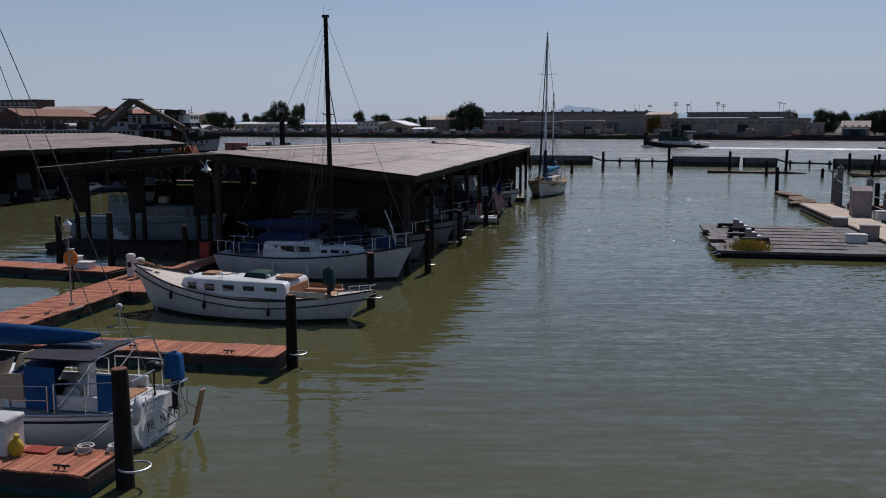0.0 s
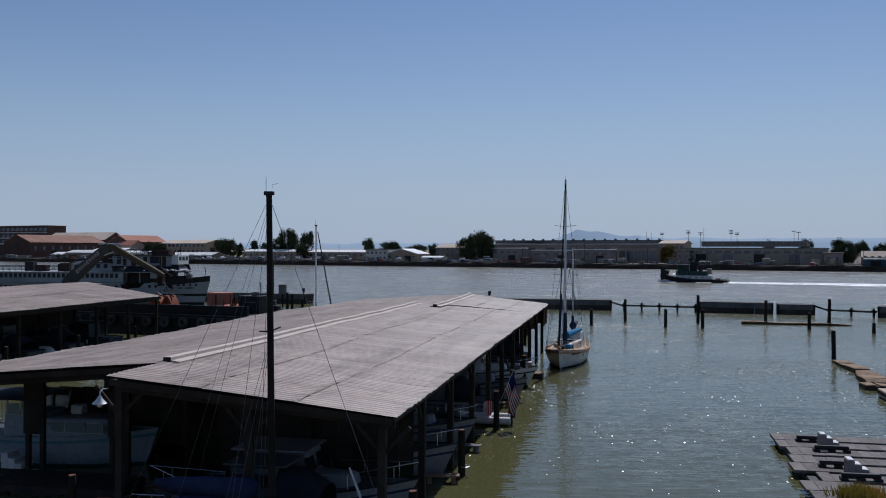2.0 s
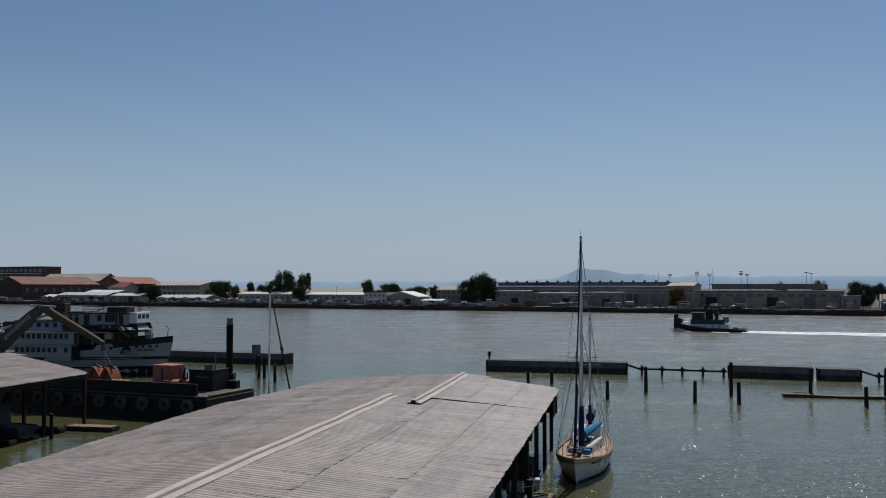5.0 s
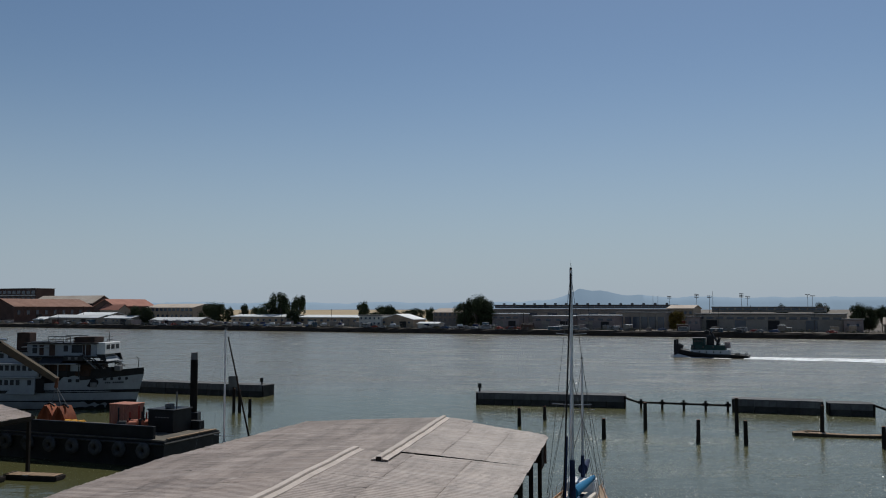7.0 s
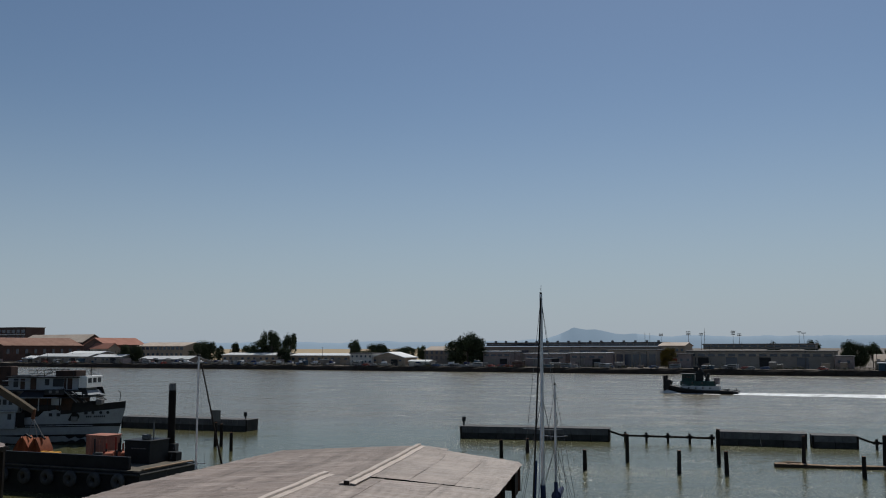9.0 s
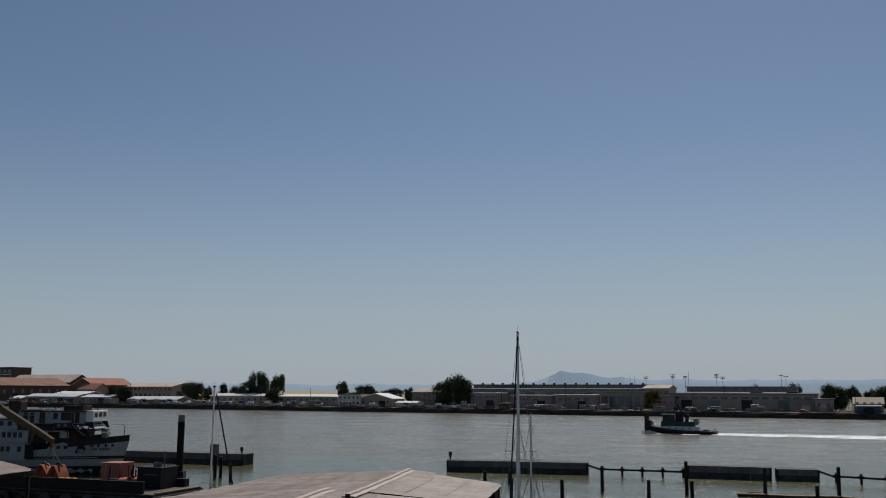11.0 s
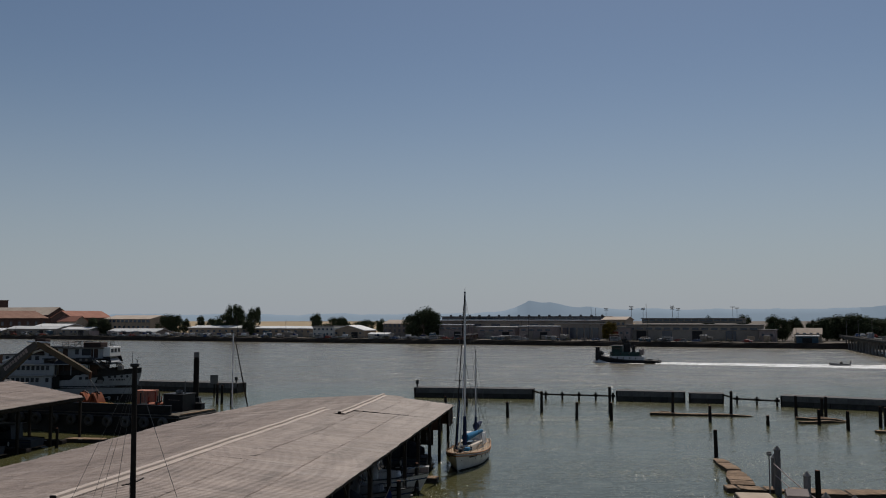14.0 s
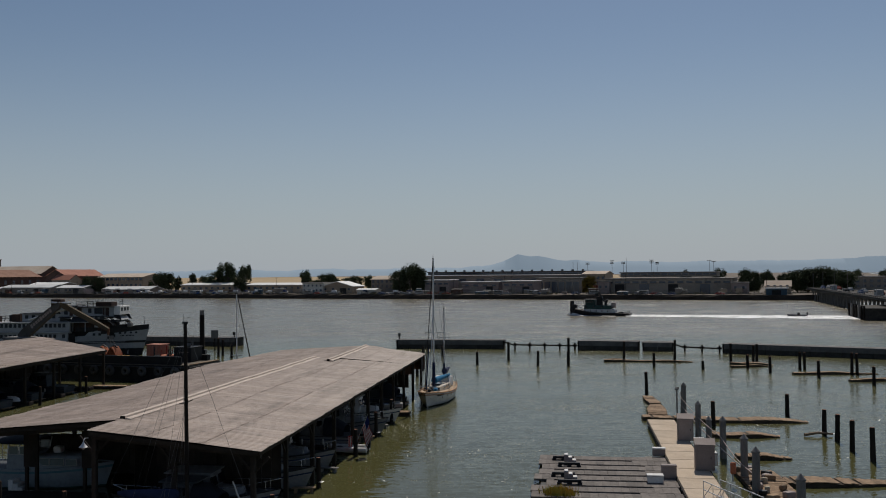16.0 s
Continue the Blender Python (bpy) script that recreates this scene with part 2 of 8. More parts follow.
    L(vec("NORMALIZE", vec("ADD", total, (0, 0, 1)), None), p.inputs["Normal"])
    mix = N("ShaderNodeMix")
    mix.data_type = "RGBA"
    mix.inputs[6].default_value, mix.inputs[7].default_value = (0.073, 0.071, 0.026, 1), (0.088, 0.087, 0.038, 1)
    L(patch, mix.inputs[0])
    silt = N("ShaderNodeMix")          # the open channel carries brown silt
    silt.data_type = "RGBA"
    silt.inputs[7].default_value = (0.118, 0.100, 0.060, 1)
    L(near_far, silt.inputs[0])
    L(mix.outputs[2], silt.inputs[6])
    L(silt.outputs[2], p.inputs["Base Color"])
    calm = times(ranged(sep.outputs["Y"], 45.0, 120.0, 0.06, 0.19), ranged(near_far, 0.0, 1.0, 0.0, 0.24), "MAXIMUM")
    L(times(ranged(rough_cells[0], 0.0, 1.0, 0.0, 0.28), calm, "MAXIMUM"), p.inputs["Roughness"])
    p.inputs["IOR"].default_value = 1.333
    return m


def roof_material():
    """Weathered corrugated sheet: mottled grey-brown, dark weather bands along the laps, pale run-off streaks down the ribs."""
    m, t, p = nodes_of("weathered_roof_sheet")
    N, L = t.nodes.new, t.links.new
    geo = N("ShaderNodeNewGeometry")
    info = N("ShaderNodeObjectInfo")

    def field(scale, sx, sy, detail, rough, a, b, c, d):
        mp = N("ShaderNodeMapping")
        mp.vector_type = "TEXTURE"
        mp.inputs["Rotation"].default_value = (0, 0, radians(-10.13))
        mp.inputs["Scale"].default_value = (1 / sx, 1 / sy, 1)
        L(geo.outputs["Position"], mp.inputs["Vector"])
        n = N("ShaderNodeTexNoise")
        n.inputs["Scale"].default_value, n.inputs["Detail"].default_value, n.inputs["Roughness"].default_value = scale, detail, rough
        L(mp.outputs[0], n.inputs["Vector"])
        r = N("ShaderNodeMapRange")
        r.inputs["From Min"].default_value, r.inputs["From Max"].default_value = a, b
        r.inputs["To Min"].default_value, r.inputs["To Max"].default_value = c, d
        L(n.outputs["Fac"], r.inputs["Value"])
        return r.outputs[0]

    def blend(fac, under, over):
        q = N("ShaderNodeMix")
        q.data_type = "RGBA"
        L(fac, q.inputs[0])
        for k, c in ((6, under), (7, over)):
            if isinstance(c, tuple):
                q.inputs[k].default_value = (*c, 1)
            else:
                L(c, q.inputs[k])
        return q.outputs[2]
    c = blend(field(.22, 1, .6, 6, .65, .35, .65, 0, 1), (.325, .252, .205), (.405, .320, .266))
    c = blend(field(.9, .9, .09, 5, .65, .48, .68, 0, .75), c, (.165, .127, .102))
    c = blend(field(1.6, .8, .7, 8, .75, .50, .68, 0, .75), c, (.165, .130, .105))
    c = blend(field(1.0, .12, 3.2, 4, .6, .48, .72, 0, .45), c, (.52, .44, .39))
    hsv = N("ShaderNodeHueSaturation")
    v = N("ShaderNodeMath")
    v.operation = "MULTIPLY_ADD"
    v.inputs[1].default_value, v.inputs[2].default_value = .22, .88
    L(info.outputs["Random"], v.inputs[0])
    w = N("ShaderNodeMath")
    w.operation = "MULTIPLY"
    L(v.outputs[0], w.inputs[0])
    L(field(14, 1, 1, 3, .6, .3, .7, .84, 1.16), w.inputs[1])
    L(w.outputs[0], hsv.inputs["Value"])
    L(c, hsv.inputs["Color"])
    L(hsv.outputs[0], p.inputs["Base Color"])
    p.inputs["Roughness"].default_value = .6
    p.inputs["Specular IOR Level"].default_value = .4
    return m


WAVES = (0.03, 0.20, 0.50)
WATER = water_material()
ROOF = roof_material()
RIDGE = surf("pale_ridge_flashing", (0.44, 0.37, 0.315), (0.53, 0.45, 0.39), 0.6, 0.8, 0.0, 0.2, 10, (0.3, 0.26, 0.22), 0.4)
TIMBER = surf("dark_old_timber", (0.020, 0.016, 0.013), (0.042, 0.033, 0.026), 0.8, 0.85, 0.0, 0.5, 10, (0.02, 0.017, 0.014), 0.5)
PILE = surf("tarred_pile", (0.013, 0.011, 0.010), (0.030, 0.025, 0.021), 1.2, 0.95, 0.0, 0.6, 9, (0.05, 0.04, 0.033), 0.4, 0.2, (1, 1, 0.25), spec=0.1)
DECK = surf("red_dock_plank", (0.31, 0.108, 0.06), (0.43, 0.172, 0.098), 1.1, 0.8, 0.0, 0.5, 9, (0.16, 0.09, 0.065), 0.5, 0.22, (1, 4, 1))
FLOAT = surf("teal_float", (0.02, 0.055, 0.055), (0.035, 0.08, 0.075), 1.5, 0.7, 0.0, 0.3, 8, (0.03, 0.03, 0.02), 0.6)
FASCIA = surf("dark_dock_skirt", (0.035, 0.028, 0.024), (0.06, 0.045, 0.04), 1.4, 0.85, 0.0, 0.4, 8, (0.012, 0.012, 0.01), 0.5)
CONCRETE = surf("pale_concrete", (0.41, 0.325, 0.24), (0.50, 0.405, 0.305), 0.5, 0.85, 0.0, 0.35, 18, (0.26, 0.22, 0.18), 0.4, 0.06)
GREYCON = surf("grey_concrete_pile", (0.14, 0.135, 0.13), (0.21, 0.20, 0.19), 1.2, 0.85, 0.0, 0.4, 12, (0.08, 0.075, 0.07), 0.5, 0.1, (1, 1, 0.3))
DARKCON = surf("weedy_dark_concrete", (0.035, 0.033, 0.03), (0.065, 0.06, 0.052), 0.7, 0.9, 0.0, 0.5, 14, (0.012, 0.013, 0.01), 0.6)
DRIFTDARK = surf("wet_dark_timber", (.05, .038, .026), (.085, .064, .045), 1, .9, 0, .4, 9)
DRIFT = surf("sun_bleached_wood", (0.20, 0.135, 0.085), (0.32, 0.22, 0.14), 0.9, 0.9, 0.0, 0.6, 10, (0.08, 0.055, 0.04), 0.6, 0.2, (1, 3, 1))
PLASTIC = surf("grey_float_panel", (0.115, 0.10, 0.09), (0.175, 0.152, 0.136), 1.3, 0.8, 0.0, 0.3, 10, (0.04, 0.036, 0.034), 0.6, 0.2)
WHITE = surf("white_gelcoat", (0.60, 0.585, 0.56), (0.72, 0.705, 0.68), 0.8, 0.4, 0.0, 0.06, 6, (0.44, 0.40, 0.34), 0.35, 0.05, spec=0.35)
OLDWHITE = surf("chalky_white_paint", (0.48, 0.475, 0.455), (0.60, 0.59, 0.57), 0.7, 0.6, 0.0, 0.15, 8, (0.38, 0.33, 0.27), 0.4, 0.08)
CREAM = surf("cream_deck_paint", (0.52, 0.45, 0.36), (0.62, 0.54, 0.44), 0.9, 0.6, 0.0, 0.15, 9, (0.35, 0.28, 0.2), 0.3)
TEAK = surf("oiled_teak", (0.30, 0.155, 0.075), (0.42, 0.23, 0.12), 1.4, 0.55, 0.0, 0.25, 8, (0.18, 0.09, 0.05), 0.4, 0.15, (1, 5, 1))
BLUE = surf("blue_canvas", (0.008, 0.055, 0.16), (0.014, 0.09, 0.24), 1.6, 0.8, 0.0, 0.5, 7, (0.01, 0.025, 0.09), 0.5, 0.1)
NAVY = surf("navy_canvas", (0.012, 0.02, 0.055), (0.022, 0.034, 0.085), 1.6, 0.8, 0.0, 0.5, 7)
SKYBLUE = surf("bright_blue_sail_cover", (0.015, 0.135, 0.27), (0.03, 0.20, 0.37), 1.6, 0.75, 0.0, 0.5, 7)
GREEN = surf("dark_green_canvas", (0.012, 0.04, 0.035), (0.02, 0.06, 0.05), 1.6, 0.8, 0.0, 0.4, 7)
CANVAS = surf("tan_canvas", (0.33, 0.27, 0.19), (0.42, 0.35, 0.26), 1.6, 0.85, 0.0, 0.4, 7)
DARK = surf("near_black_paint", (0.012, 0.012, 0.013), (0.024, 0.024, 0.025), 1.0, 0.5, 0.0, 0.15, 8)
MASTBLACK = surf("dark_mast_paint", (0.010, 0.008, 0.007), (0.022, 0.017, 0.014), 1.0, 0.75, 0.0, 0.15, 8)
ALLOY = surf("grey_spar_alloy", (0.42, 0.43, 0.44), (0.55, 0.56, 0.57), 1.0, 0.4, 0.6, 0.05, 8)
STEEL = surf("stainless_tube", (0.6, 0.6, 0.6), (0.7, 0.7, 0.7), 1.0, 0.25, 0.9, 0.02, 8)
WIRE = surf("rigging_wire", (0.10, 0.10, 0.10), (0.16, 0.16, 0.16), 1.0, 0.5, 0.5, 0.0, 8)
RUBBER = surf("tyre_rubber", (0.035, 0.034, 0.032), (0.085, 0.08, 0.075), 2.0, 0.85, 0.0, 0.4, 8, (0.12, 0.11, 0.1), 0.4)
ORANGE = surf("faded_orange_paint", (0.42, 0.13, 0.07), (0.52, 0.19, 0.11), 0.8, 0.7, 0.0, 0.2, 8, (0.3, 0.12, 0.08), 0.4)
RED = surf("weathered_red_paint", (0.24, 0.04, 0.025), (0.32, 0.06, 0.04), 0.9, 0.7, 0.0, 0.2, 8)
GREYBOX = surf("pinkish_grey_panel", (0.25, 0.205, 0.19), (0.31, 0.255, 0.235), 0.9, 0.7, 0.0, 0.2, 12, (0.22, 0.19, 0.18), 0.3)
ROPE = surf("white_rope", (0.5, 0.48, 0.43), (0.6, 0.58, 0.53), 3.0, 0.9, 0.0, 0.5, 9)
WINDOW = glass("dark_window", (0.015, 0.017, 0.02))
# pale opaque pane: daylight seen through the cruiser's windows, put into the colour
BACKLIT = glass("backlit_window", (0.20, 0.24, 0.23), 0.2)
# boat paint darkened to carry the shade under the shed roofs
SHADEPAINT = surf("shade_dark_boat_paint", (0.045, 0.052, 0.056), (0.078, 0.086, 0.092), 0.7, 0.6, 0.0, 0.15, 8, (0.11, 0.11, 0.11), 0.5, 0.1)
FERRYWHITE = surf("dull_ferry_white", (0.28, 0.29, 0.30), (0.36, 0.37, 0.38), 0.3, 0.6, 0.0, 0.15, 12, (0.24, 0.22, 0.2), 0.4, 0.08)
BARGEDECK = surf("oily_barge_deck", (0.10, 0.085, 0.065), (0.17, 0.145, 0.11), 0.7, 0.9, 0.0, 0.4, 10, (0.05, 0.045, 0.04), 0.6)
HOSE = surf("orange_yellow_hose", (0.55, 0.26, 0.02), (0.65, 0.36, 0.05), 2.0, 0.6, 0.0, 0.4, 8, (0.4, 0.15, 0.03), 0.5)
CAPCON = surf("grey_breakwater_top", (0.10, 0.098, 0.095), (0.16, 0.155, 0.15), 0.8, 0.9, 0.0, 0.4, 12, (0.05, 0.05, 0.045), 0.5)


# ---- plan frame of the marina: along the sheds (u) and across them (v) ----
U = Vector((0.1758, 0.9844, 0))
HEAD = math.degrees(math.atan2(U.y, U.x)) - 90     # turn of a thing whose y runs along the sheds


def at(x, y, z=0.0, turn=0.0):
    return pose(x, y, z, 0, 0, turn)


# ---- water, far land ----
g = Geo()
g.add([(-5000, -400, 0), (5000, -400, 0), (5000, 4900, 0), (-5000, 4900, 0)], [(0, 1, 2, 3)])
lone("water", g, WATER, at(0, 0, 0), "murky olive green tidal water with small ripples", "water", kind="structure")

LAND = Matrix.Translation((0, 490, 0)) @ Matrix(((0.9015, 0.4327, 0, 0), (-0.4327, 0.9015, 0, 0), (0, 0, 1, 0), (0, 0, 0, 1)))


def land(s, back, z=2.2, turn=0.0):
    """A place on the far shore: metres along it, metres behind its edge."""
    return LAND @ pose(s, back, z, 0, 0, turn)


GROUND = surf("dry_waterfront_ground", (0.12, 0.10, 0.08), (0.19, 0.16, 0.13), 0.02, 0.95, 0, 0.2, 20, (0.1, 0.1, 0.085), 0.5)
GRASS = surf("golden_dry_grass", (0.29, 0.215, 0.125), (0.38, 0.285, 0.17), 0.01, 0.95, 0, 0.2, 30, (0.16, 0.15, 0.08), 0.5)
QUAY = surf("dark_riprap_quay", (0.03, 0.024, 0.019), (0.06, 0.046, 0.036), 0.25, 0.95, 0, 0.8, 12, (0.015, 0.014, 0.012), 0.6, bump_dist=0.2)
g = Geo()
g.add([(-900, 1.5, 2.2), (330, 1.5, 2.2), (330, 4200, 3.0), (-2600, 4200, 3.0)], [(0, 1, 2, 3)])
lone("ground", g, GROUND, LAND, "dusty grey waterfront ground on the far shore", "ground", kind="structure", smooth=False)
g = Geo()
rng = random.Random(4)
cols = 360
rows_ = []
for k, (b0, z0) in enumerate(((-1.4, -1.0), (-0.8, 0.5), (-0.4, 1.6), (.2, 2.45), (2.6, 2.4))):
    rows_.append([(-900 + 1230 * i / cols, b0 + rng.uniform(-.3, .3), z0 + (rng.uniform(-.2, .2) if 0 < k < 4 else 0)) for i in range(cols + 1)])
g.rings(rows_, None, closed=False)
lone("quay_bank", g, QUAY, LAND, "dark stone quay bank along the far shore", "quay", kind="structure", smooth=False)
g = Geo()
g.add([(-900, 150, 2.35), (40, 150, 2.35), (40, 420, 4), (-200, 1500, 7), (-2200, 1500, 7)], [(0, 1, 2, 3, 4)])
lone("grass_field", g, GRASS, LAND, "golden dry grass field rising behind the waterfront", "field", kind="structure", smooth=False)

# hills on the skyline, the distance haze put into their blue colour and glow
HAZE, _t, _p = nodes_of("painted_haze_hill")
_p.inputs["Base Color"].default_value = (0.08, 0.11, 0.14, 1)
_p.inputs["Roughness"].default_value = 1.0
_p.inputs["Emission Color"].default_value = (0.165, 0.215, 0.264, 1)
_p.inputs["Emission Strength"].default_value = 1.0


def hill_height(x):
    z = 44 + 7 * noise.noise((x * .004, 3, 0)) + 5 * noise.noise((x * .013, 8, 0)) + 2.2 * noise.noise((x * .05, 1, 0))
    z += 36 * math.exp(-((x - 578) / (85 if x < 578 else 52)) ** 2) + 8 * math.exp(-((x - 566) / 15) ** 2) + 36 * math.exp(-((x - 680) / 75) ** 2) + 16 * math.exp(-((x - 830) / 110) ** 2) + 14 * math.exp(-((x - 520) / 180) ** 2)
    z += 20 * (1 / (1 + math.exp(-(x - 800) / 120))) - 7 * (1 / (1 + math.exp((x - 300) / 120))) + 16 * math.exp(-((x - 2450) / 260) ** 2) + 12 * math.exp(-((x + 2300) / 300) ** 2)
    return z


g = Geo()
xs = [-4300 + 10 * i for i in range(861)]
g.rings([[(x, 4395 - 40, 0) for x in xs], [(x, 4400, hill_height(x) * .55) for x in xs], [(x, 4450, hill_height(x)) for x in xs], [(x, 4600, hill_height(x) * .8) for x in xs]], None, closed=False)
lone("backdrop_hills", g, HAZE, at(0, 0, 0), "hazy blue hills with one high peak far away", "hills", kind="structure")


# ---- covered berths ----
RIB = 0.30


def roof_sheet(l0, l1, d, wide, variant=0):
    """Corrugated sheet, ribs running down the slope (local x); its start and end may run askew along local y, and the lap edge is ragged."""
    r = random.Random(900 + variant)
    gg = Geo()
    top = []
    for i in range(round(wide / RIB)):
        y = i * RIB
        top += [(y, .0), (y + RIB * .34, .0), (y + RIB * .50, .022), (y + RIB * .70, .022), (y + RIB * .92, .0)]
    top.append((wide, .0))
    a = [(d * y / wide, y, z) for y, z in top]
    b = [(l0 + (l1 + d - l0) * y / wide, y, z) for y, z in top]
    bend = [(x0 + (x1 - x0) * .86, y, z - .004) for (x0, y, z), (x1, _, _) in zip(a, b)]
    cut, curl = 0.0, 0.0
    for i, (x, y, z) in enumerate(b):
        if i % 5 == 0:
            cut, curl = r.uniform(-.025, .02), max(0, r.gauss(.006, .014))
        b[i] = (x + cut, y, z + curl)
    gg.rings([[(x, y, z - .02) for x, y, z in a], a, bend, b, [(x, y, z - .02) for x, y, z in b]], None, closed=False)
    return mesh("roof_sheet", gg, ROOF)


def shed_place(o, u, a, b, z):
    v = Vector((-u.y, u.x, 0))
    p = o + u * a + v * b
    return Vector((p.x, p.y, z))


def lay_roof(parent, o, u, spans, step, rows=2, seed=1):
    """Sheets side by side along u. spans(a) gives (ridge b, ridge z, eave b, eave z) or None."""
    r = random.Random(seed)
    made = {}
    for k in range(100):
        a = k * step + .001
        sp, sq = spans(a), spans(a + step - .02)
        if sp is None:
            continue
        sq = sq or sp
        ends = []
        for (b0, z0, b1, z1), aa in ((sp, a), (sq, a + step)):
            ends.append([shed_place(o, u, aa, b0 + (b1 - b0) * q / rows, z0 + (z1 - z0) * q / rows + sag(aa, q / rows)) for q in range(rows + 1)])
        for q in range(rows):
            pa, pb, qa, qb = ends[0][q], ends[0][q + 1], ends[1][q], ends[1][q + 1]
            lift = Vector((0, 0, .014 * (rows - q) + r.uniform(0, .005)))
            x = (pb - pa).normalized()
            d = (qa - pa - u * step).dot(x)
            key = (round((pb - pa).length + .1, 2), round((qb - qa).length + .1, 2), round(d, 2), step + .03, (k * 3 + q * 5) % 7)
            if key not in made:
                made[key] = roof_sheet(*key)
            y = (qa - pa - x * (qa - pa).dot(x)).normalized()
            z = x.cross(y)
            if z.z < 0:
                z = -z
            m = Matrix((x, y, z)).transposed().to_4x4()
            m.translation = pa + lift
            part("roof_sheet", made[key], ROOF, parent, m=m @ pose(0, 0, 0, r.uniform(-.08, .08), r.uniform(-.05, .05), r.uniform(-.06, .06)))


def sag(a, f):
    return 0.05 * math.sin(a * .31 + 1) * math.sin(math.pi * min(1, f * .9 + .1)) + 0.012 * math.sin(a * .9)


O1 = Vector((-0.65, 45.0, 0))


def ridge(a):
    """Ridge line of the first shed: its place across and its height; it steps aside at the second cap."""
    return (9.75, 5.44 - .0083 * a) if a < 45.595 else (7.68 + .0124 * (a - 42.4), 5.06)


def right_slope(a):
    if a > 60.9:
        return None
    b, z = ridge(a)
    e = max(0, a - 57.4) * 2.24
    return (b, z, min(e, b - .05), 4.5 + (z - 4.5) * e / b)


def left_slope(a):
    if a < 3.55 or a > 60.5:
        return None
    b, z = ridge(a)
    end = 21.0 - max(0, a - 46) * .18
    return (b + .04, z, end, z - (end - b) * (.080 - .030 * min(1, max(0, (a - 22) / 26))))


shed = thing("covered_berths", at(0, 0, 0), "long boat shed with weathered corrugated roof on dark timber posts", "boat shed")
lay_roof(shed, O1, U, right_slope, 1.2, 3, 1)
lay_roof(shed, O1, U, left_slope, 1.2, 3, 2)


def beam(parent, p, q, w, h, material=TIMBER, name="beam"):
    gg = Geo()
    d = (q - p)
    m = Matrix.Translation((p + q) / 2) @ d.to_track_quat("X", "Z").to_matrix().to_4x4()
    gg.box((0, 0, 0), (d.length, w, h), bev=.012)
    gg.v = [tuple(m @ Vector(x)) for x in gg.v]
    return part(name, gg, material, parent)


S1 = lambda a, b, z: shed_place(O1, U, a, b, z)
# ridge caps: a low boxed board with flat flashing on both sides
for a0, a1 in ((3.97, 45.75), (42.4, 60.95)):
    n = 24
    box_, right_, left_ = [], [], []
    for i in range(n + 1):
        a = a0 + (a1 - a0) * i / n
        if a0 < 10:
            bb, zz = 9.72 + .004 * (a - a0), 5.44 - .0083 * a
        else:
            bb, zz = 7.65 + .0124 * (a - 42.4), 5.06
        zz += .012 * math.sin(i * 1.7) + sag(a, 0)
        box_.append([S1(a, bb - .17, zz - .03), S1(a, bb - .15, zz + .20), S1(a, bb - .12, zz + .225), S1(a, bb + .12, zz + .225), S1(a, bb + .15, zz + .20), S1(a, bb + .17, zz - .03)])
        right_.append([S1(a, bb - .50, zz + .015), S1(a, bb - .50, zz + .055), S1(a, bb - .17, zz + .10), S1(a, bb - .17, zz + .06)])
        left_.append([S1(a, bb + .17, zz + .06), S1(a, bb + .17, zz + .10), S1(a, bb + .42, zz + .06), S1(a, bb + .42, zz + .02)])
    cap_ = part("ridge_cap", Geo().rings(box_, None, True, True), RIDGE, shed, "pale boxed board along the ridge", smooth=False)
    p = S1(a0 - .02, 9.72 if a0 < 10 else 7.65, (5.44 - .0083 * a0 if a0 < 10 else 5.06) + .10 + sag(a0, 0))
    # dark panel stands for the shade inside the cap's open end
    part("cap_end", Geo().box((0, 0, 0), (.30, .03, .22), bev=.008), TIMBER, cap_, "dark panel in place of the open cap end", m=at(p.x, p.y, p.z, HEAD))
    part("flashing", Geo().rings(right_, None, True, True), RIDGE, cap_, smooth=False)
    part("flashing", Geo().rings(left_, None, True, True), RIDGE, cap_, smooth=False)
# eave and front beams
beam(shed, S1(.15, .35, 4.26), S1(57.5, .35, 4.26), .16, .34, name="eave_beam")
beam(shed, S1(.15, .08, 4.38), S1(57.5, .08, 4.38), .05, .2, name="fascia")
beam(shed, S1(.1, .1, 4.33), S1(.1, 9.7, 5.27), .05, .22, name="fascia")
beam(shed, S1(.5, .1, 4.2), S1(.5, 9.7, 5.08), .16, .3, name="front_beam")
beam(shed, S1(3.75, 9.9, 5.24), S1(3.75, 20.9, 4.37), .05, .22, name="fascia")
beam(shed, S1(4.1, 9.9, 5.06), S1(4.1, 20.7, 4.19), .16, .3, name="front_beam")
beam(shed, S1(4.2, 20.6, 4.26), S1(22, 20.6, 4.12), .16, .3, name="eave_beam")
beam(shed, S1(22, 20.6, 4.12), S1(46, 20.6, 4.24), .16, .3, name="eave_beam")
beam(shed, S1(46, 20.6, 4.2), S1(60, 18.0, 4.3), .16, .3, name="eave_beam")
beam(shed, S1(57.5, .1, 4.32), S1(60.95, 7.8, 4.88), .05, .24, name="fascia")
beam(shed, S1(60.9, 8.0, 4.88), S1(60.5, 18.4, 4.38), .05, .24, name="fascia")
for b, z, z2 in ((5.0, 4.72, 4.58), (9.7, 5.12, 4.62), (15.3, 4.62, 4.08)):
    beam(shed, S1(.6 if b < 10 else 4.2, b, z), S1(57, b, z2), .16, .3, name="purlin")
rp = random.Random(8)
